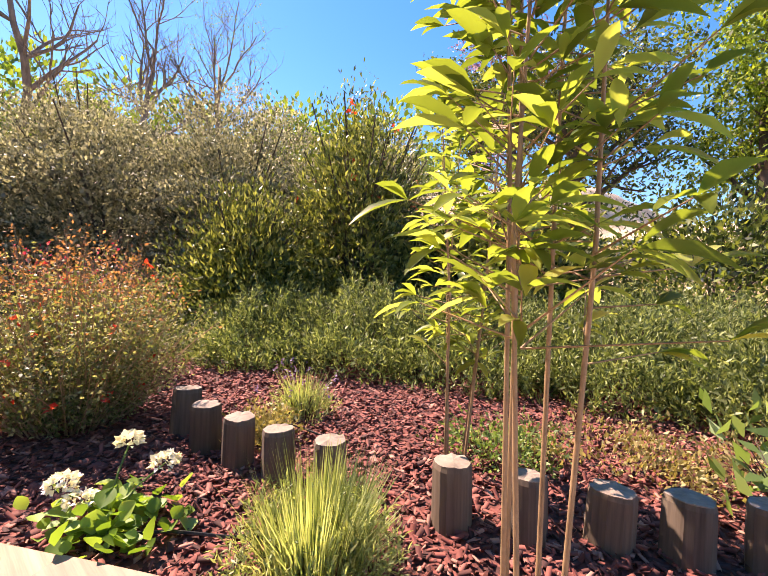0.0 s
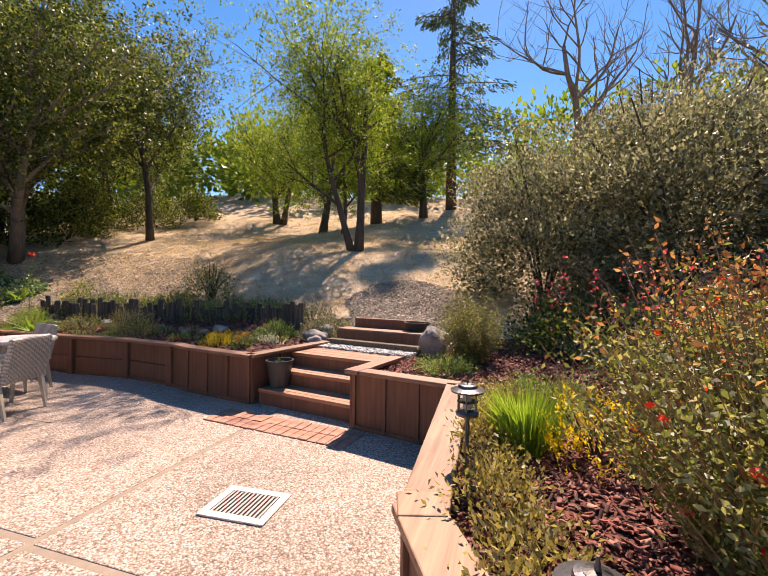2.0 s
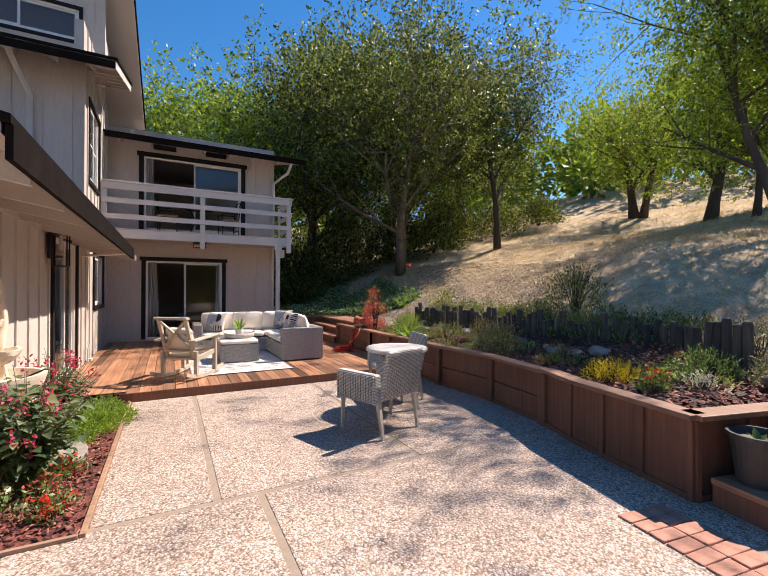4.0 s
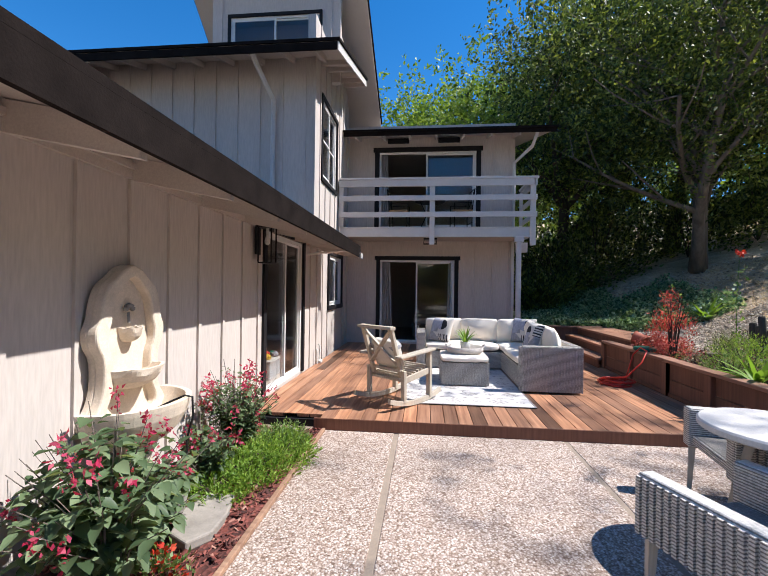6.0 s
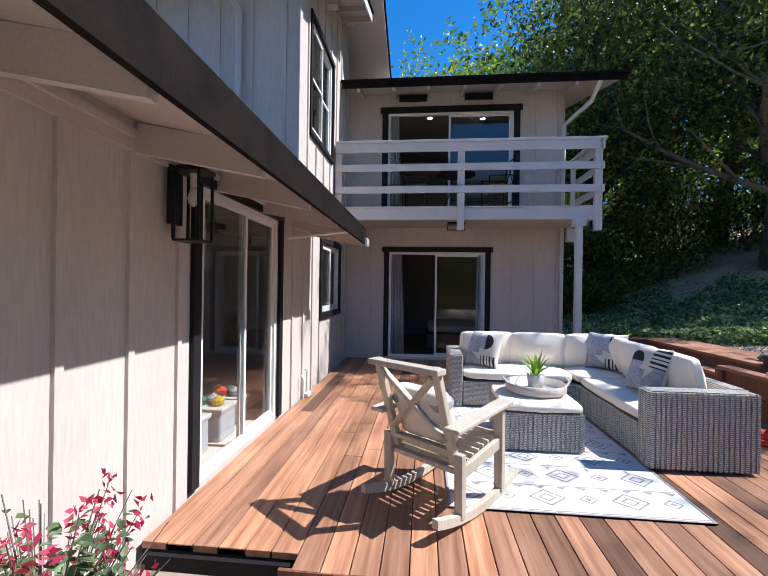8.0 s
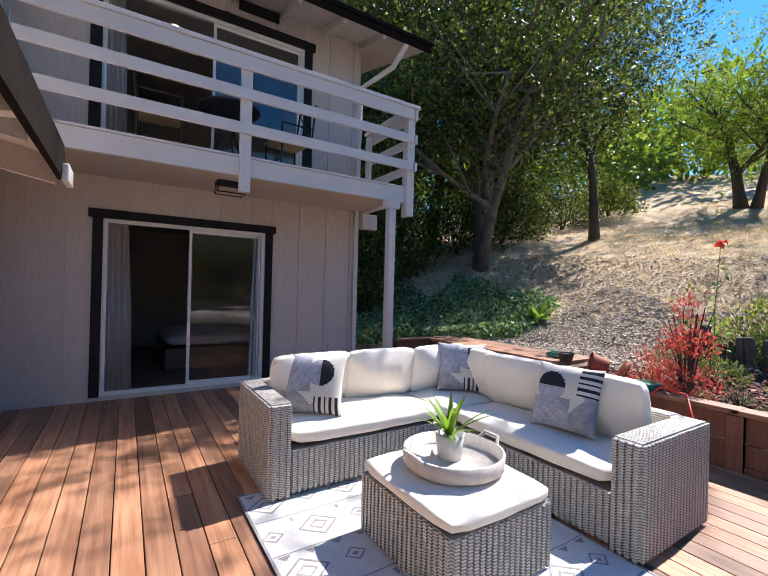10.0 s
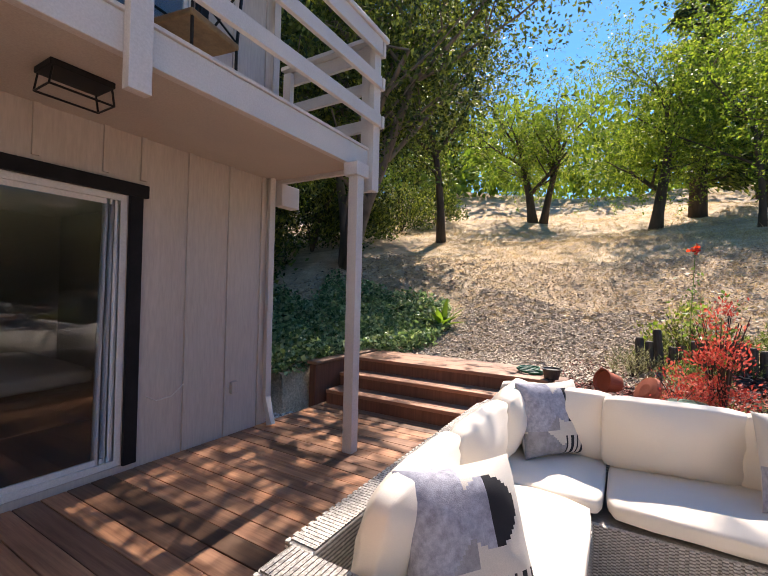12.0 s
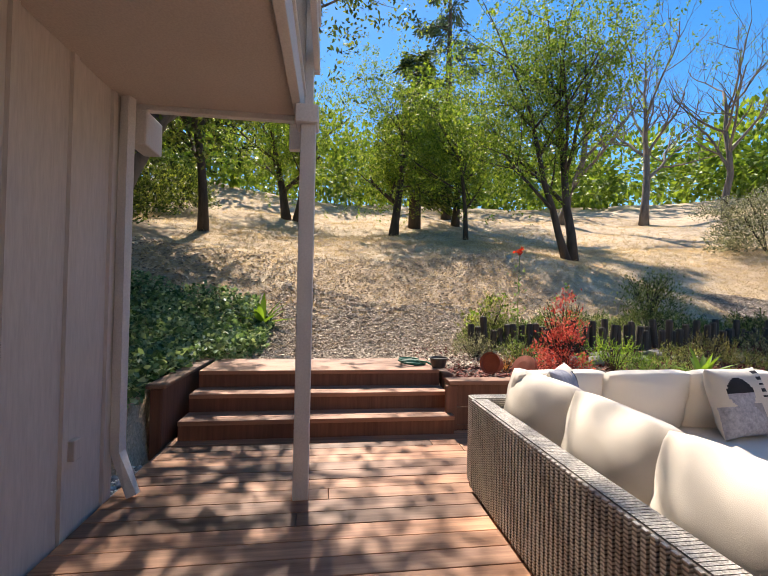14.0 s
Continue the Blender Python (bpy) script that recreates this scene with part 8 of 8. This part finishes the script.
for k, (x, y, pm) in enumerate(((-1.72, -5.62, PETAL_RED), (-1.66, -5.3, PETAL_CORAL), (-1.78, -5.0, PETAL_RED), (-1.45, -5.15, PETAL_WHITE), (-1.35, -4.9, PETAL_PINK))):
    make_bush("impatiens", "small bedding plant with bright petals", x, y, 0.10, 0.10, 0.12, LEAF_BED, 0.04, 160, 610 + k, "flower", "bedding flowers", clump=0.04, stems=5, z=0.01, flowers=(pm, 14, 0.035, 0))


# ---- scattered stuff ----
def scatter_flat(name, label, material, zone, x0, x1, y0, y1, n, lo, hi, seed, category, lift=0.02, zfun=None, thick=0.35):
    """Many small flat chips lying at random on the ground."""
    g = np.random.default_rng(seed)
    x, y = g.uniform(x0, x1, n), g.uniform(y0, y1, n)
    k = zone(x, y)
    x, y = x[k], y[k]
    z = (ground_height(x, y) if zfun is None else zfun(x, y)) + lift
    ok = z > (-0.2 if zfun is None else -9)
    x, y, z = x[ok], y[ok], z[ok]
    m = len(x)
    a, t1, t2 = g.uniform(0, 2 * math.pi, m), g.normal(0, 0.35, m), g.normal(0, 0.35, m)
    L = g.uniform(lo, hi, m)
    W = L * g.uniform(0.3, 0.6, m)
    u = np.stack([np.cos(a), np.sin(a), t1], 1) * L[:, None] / 2
    v = np.stack([-np.sin(a), np.cos(a), t2], 1) * W[:, None] / 2
    c = np.stack([x, y, z + g.uniform(0, 0.015, m)], 1)
    top = np.stack([c - u - v, c + u - v * 0.6, c + u * 0.9 + v, c - u * 0.8 + v * 0.9], 1)
    drop = np.array([0, 0, -1.0]) * (W * thick)[:, None, None]
    vv = np.concatenate([top, top + drop], 1).reshape(-1, 3)
    f = np.array([[0, 1, 2, 3], [0, 4, 5, 1], [2, 6, 7, 3]])
    F = (np.arange(m)[:, None, None] * 8 + f[None]).reshape(-1, 4)
    return tagged(fast_mesh(name, vv, F, material), label, category, "", "stuff")


scatter_flat("bark_chips", "loose red bark chips over the garden bed", REDCHIP, bed_red, -4.6, 2.0, -0.8, 4.2, 60000, 0.014, 0.05, 1, "mulch", 0.02)
scatter_flat("bark_chips", "loose dark bark chips over the raised bed", REDCHIP, bed_left, -8.3, -5.5, -11.2, -2.8, 16000, 0.025, 0.06, 2, "mulch", 0.02)
scatter_flat("bark_chips", "loose red bark chips by the steps", REDCHIP, bed_mid, -7.8, -4.8, -1.9, 1.2, 9000, 0.02, 0.05, 3, "mulch", 0.025)
scatter_flat("wood_chips", "grey wood chips on the hill path", GREYCHIP, path_zone, -11.6, -6.9, -3.8, 0.4, 20000, 0.02, 0.055, 4, "mulch", 0.03)
scatter_flat("wood_chips", "grey wood chips above the deck steps", GREYCHIP, path_zone2, -11.2, -7.0, -13.6, -9.0, 20000, 0.014, 0.05, 5, "mulch", 0.03)
scatter_flat("wood_chips", "stray wood chips spread into the dry grass", GREYCHIP, lambda x, y: poly_distance(x, y) > 0.3, -13.5, -7.6, -13.8, -7.8, 12000, 0.02, 0.06, 8, "mulch", 0.03)
scatter_flat("bark_chips", "red bark chips in the flower bed", REDCHIP, lambda x, y: x < 99, -1.92, -1.08, -7.83, -4.74, 2600, 0.02, 0.05, 6, "mulch", 0.0, lambda x, y: 0 * x + 0.016)
scatter_flat("leaf_litter", "dry leaves scattered on the dark slope", GREYCHIP, lambda x, y: poly_distance(x, y) > 0.1, -14.0, -5.4, -17.5, -13.9, 3500, 0.04, 0.09, 7, "leaf litter", 0.02)


def pebbles(name, label, cx, cy, w, d, ang, n, z, seed):
    g = np.random.default_rng(seed)
    base = np.array([[0, 0, 1], [1, 0, 0], [0, 1, 0], [-1, 0, 0], [0, -1, 0], [0, 0, -1]], float)
    f = np.array([[0, 1, 2], [0, 2, 3], [0, 3, 4], [0, 4, 1], [5, 2, 1], [5, 3, 2], [5, 4, 3], [5, 1, 4]])
    r = g.uniform(0.012, 0.03, (n, 1))
    sc = np.concatenate([r, r * g.uniform(0.6, 1, (n, 1)), r * 0.6], 1)
    ca, sa = math.cos(radians(ang)), math.sin(radians(ang))
    lx, ly = g.uniform(-w / 2, w / 2, n), g.uniform(-d / 2, d / 2, n)
    c = np.stack([cx + lx * ca - ly * sa, cy + lx * sa + ly * ca, z + g.uniform(0, 0.03, n)], 1)
    th = g.uniform(0, 6.28, n)
    pts = base[None] * sc[:, None]
    x = pts[..., 0] * np.cos(th)[:, None] - pts[..., 1] * np.sin(th)[:, None]
    y = pts[..., 0] * np.sin(th)[:, None] + pts[..., 1] * np.cos(th)[:, None]
    v = np.stack([x, y, pts[..., 2]], -1) + c[:, None]
    F = (np.arange(n)[:, None, None] * 6 + f[None]).reshape(-1, 3)
    return tagged(fast_mesh(name, v.reshape(-1, 3), F, PEBBLE), label, "gravel", "", "stuff")


structure("gravel_strip_bed", prism([(-6.35, -1.50), (-6.72, -3.0), (-7.08, -2.92), (-6.70, -1.42)], 0.3, 0.535), PATHCHIPS, "gritty base of the pebble strip", "gravel")
pebbles("gravel", "pale pebbles between the landing and the timber step", -6.71, -2.21, 1.5, 0.36, 76, 2600, 0.54, 1)
pebbles("gravel", "pale pebbles below the downspout", -5.3, -13.95, 0.5, 0.9, 0, 1600, 0.06, 2)
structure("gravel_corner", box((-5.64, -14.6, -0.2), (-5.08, -13.69, 0.055)), PATHCHIPS, "gritty corner below the downspout", "gravel")


def tufts(name, label, material, n, x0, x1, y0, y1, h, seed, zone, category="grass"):
    """Thin upright blades in loose tufts."""
    g = np.random.default_rng(seed)
    x, y = g.uniform(x0, x1, n), g.uniform(y0, y1, n)
    k = zone(x, y)
    x, y = x[k], y[k]
    m = len(x)
    each = 5
    x, y = np.repeat(x, each) + g.normal(0, 0.05, m * each), np.repeat(y, each) + g.normal(0, 0.05, m * each)
    z = ground_height(x, y)
    L = h * g.uniform(0.4, 1.3, len(x))
    a = g.uniform(0, 2 * math.pi, len(x))
    w = 0.012
    p = np.stack([x, y, z - 0.01], 1)
    sd = np.stack([np.cos(a), np.sin(a), 0 * a], 1) * w
    tip = p + np.stack([g.normal(0, 0.7, len(x)) * L, g.normal(0, 0.7, len(x)) * L, L * 0.7], 1)
    v = np.stack([p - sd, p + sd, tip], 1).reshape(-1, 3)
    F = np.arange(len(v)).reshape(-1, 3)
    return tagged(fast_mesh(name, v, F, material), label, category, "", "stuff")


hill = lambda x, y: (poly_distance(x, y) > 2.2) & ~path_zone(x, y) & ~path_zone2(x, y)
tufts("dry_grass", "short dry straw grass on the near slope", STRAW, 22000, -17, -7.5, -17, 4, 0.07, 1, hill)
tufts("dry_grass", "thin straw grass growing through the wood chips", STRAW, 5000, -11.5, -8.2, -13.6, -9.0, 0.06, 4, path_zone2)
tufts("dry_grass", "short dry straw grass on the upper slope", STRAW, 15000, -40, -16, -28, 8, 0.14, 2, hill)
tufts("dry_grass", "dry straw grass on the bank", STRAW, 9000, -8, 6, 6.5, 20, 0.16, 3, hill)


def ivy_zone(x, y):
    return (poly_distance(x, y) > 0.05) & (x < -5.2) & (y < -13.55 + 0.35 * np.sin(x * 1.3)) & (y > -16.6 + 0.3 * np.sin(x * 2)) & (x > -10.2) | ((poly_distance(x, y) > 0.05) & (x < -5.2) & (x > -8.5) & (y <= -15) & (y > -19))


e = thing("drip_line", "thin black drip tubing lying on the mulch", "hose", pose(0, 0, 0))
dp = [(-1.62, 0.42), (-1.45, 0.62), (-1.28, 0.74), (-1.12, 0.95), (-1.25, 1.25), (-1.7, 1.5), (-2.3, 1.45)]
part("tubing", tube([(x, y, gz(x, y) + 0.05) for x, y in dp], 0.006, 5), BLACKIRON, e)
g = np.random.default_rng(44)
ix, iy = g.uniform(-10.6, -5.1, 60000), g.uniform(-19, -13.3, 60000)
k = ivy_zone(ix, iy) & (g.uniform(0, 1, 60000) < 0.75)
ix, iy = ix[k], iy[k]
lump = 0.10 + 0.10 * np.sin(ix * 3.1 + 1.5 * np.sin(iy * 2.3)) * np.sin(iy * 2.7)
iz = ground_height(ix, iy) + g.uniform(0.02, 1.0, len(ix)) * (0.16 + lump)
iv = leaves("ivy", np.stack([ix, iy, iz], 1), np.stack([g.normal(0, 1, len(ix)), g.normal(0, 1, len(ix)), g.uniform(-0.2, 0.8, len(ix))], 1), 0.075, 0.85, LEAF_IVY, None, 44)
tagged(iv, "dense green ivy covering the slope beside the house", "ivy", "", "stuff")
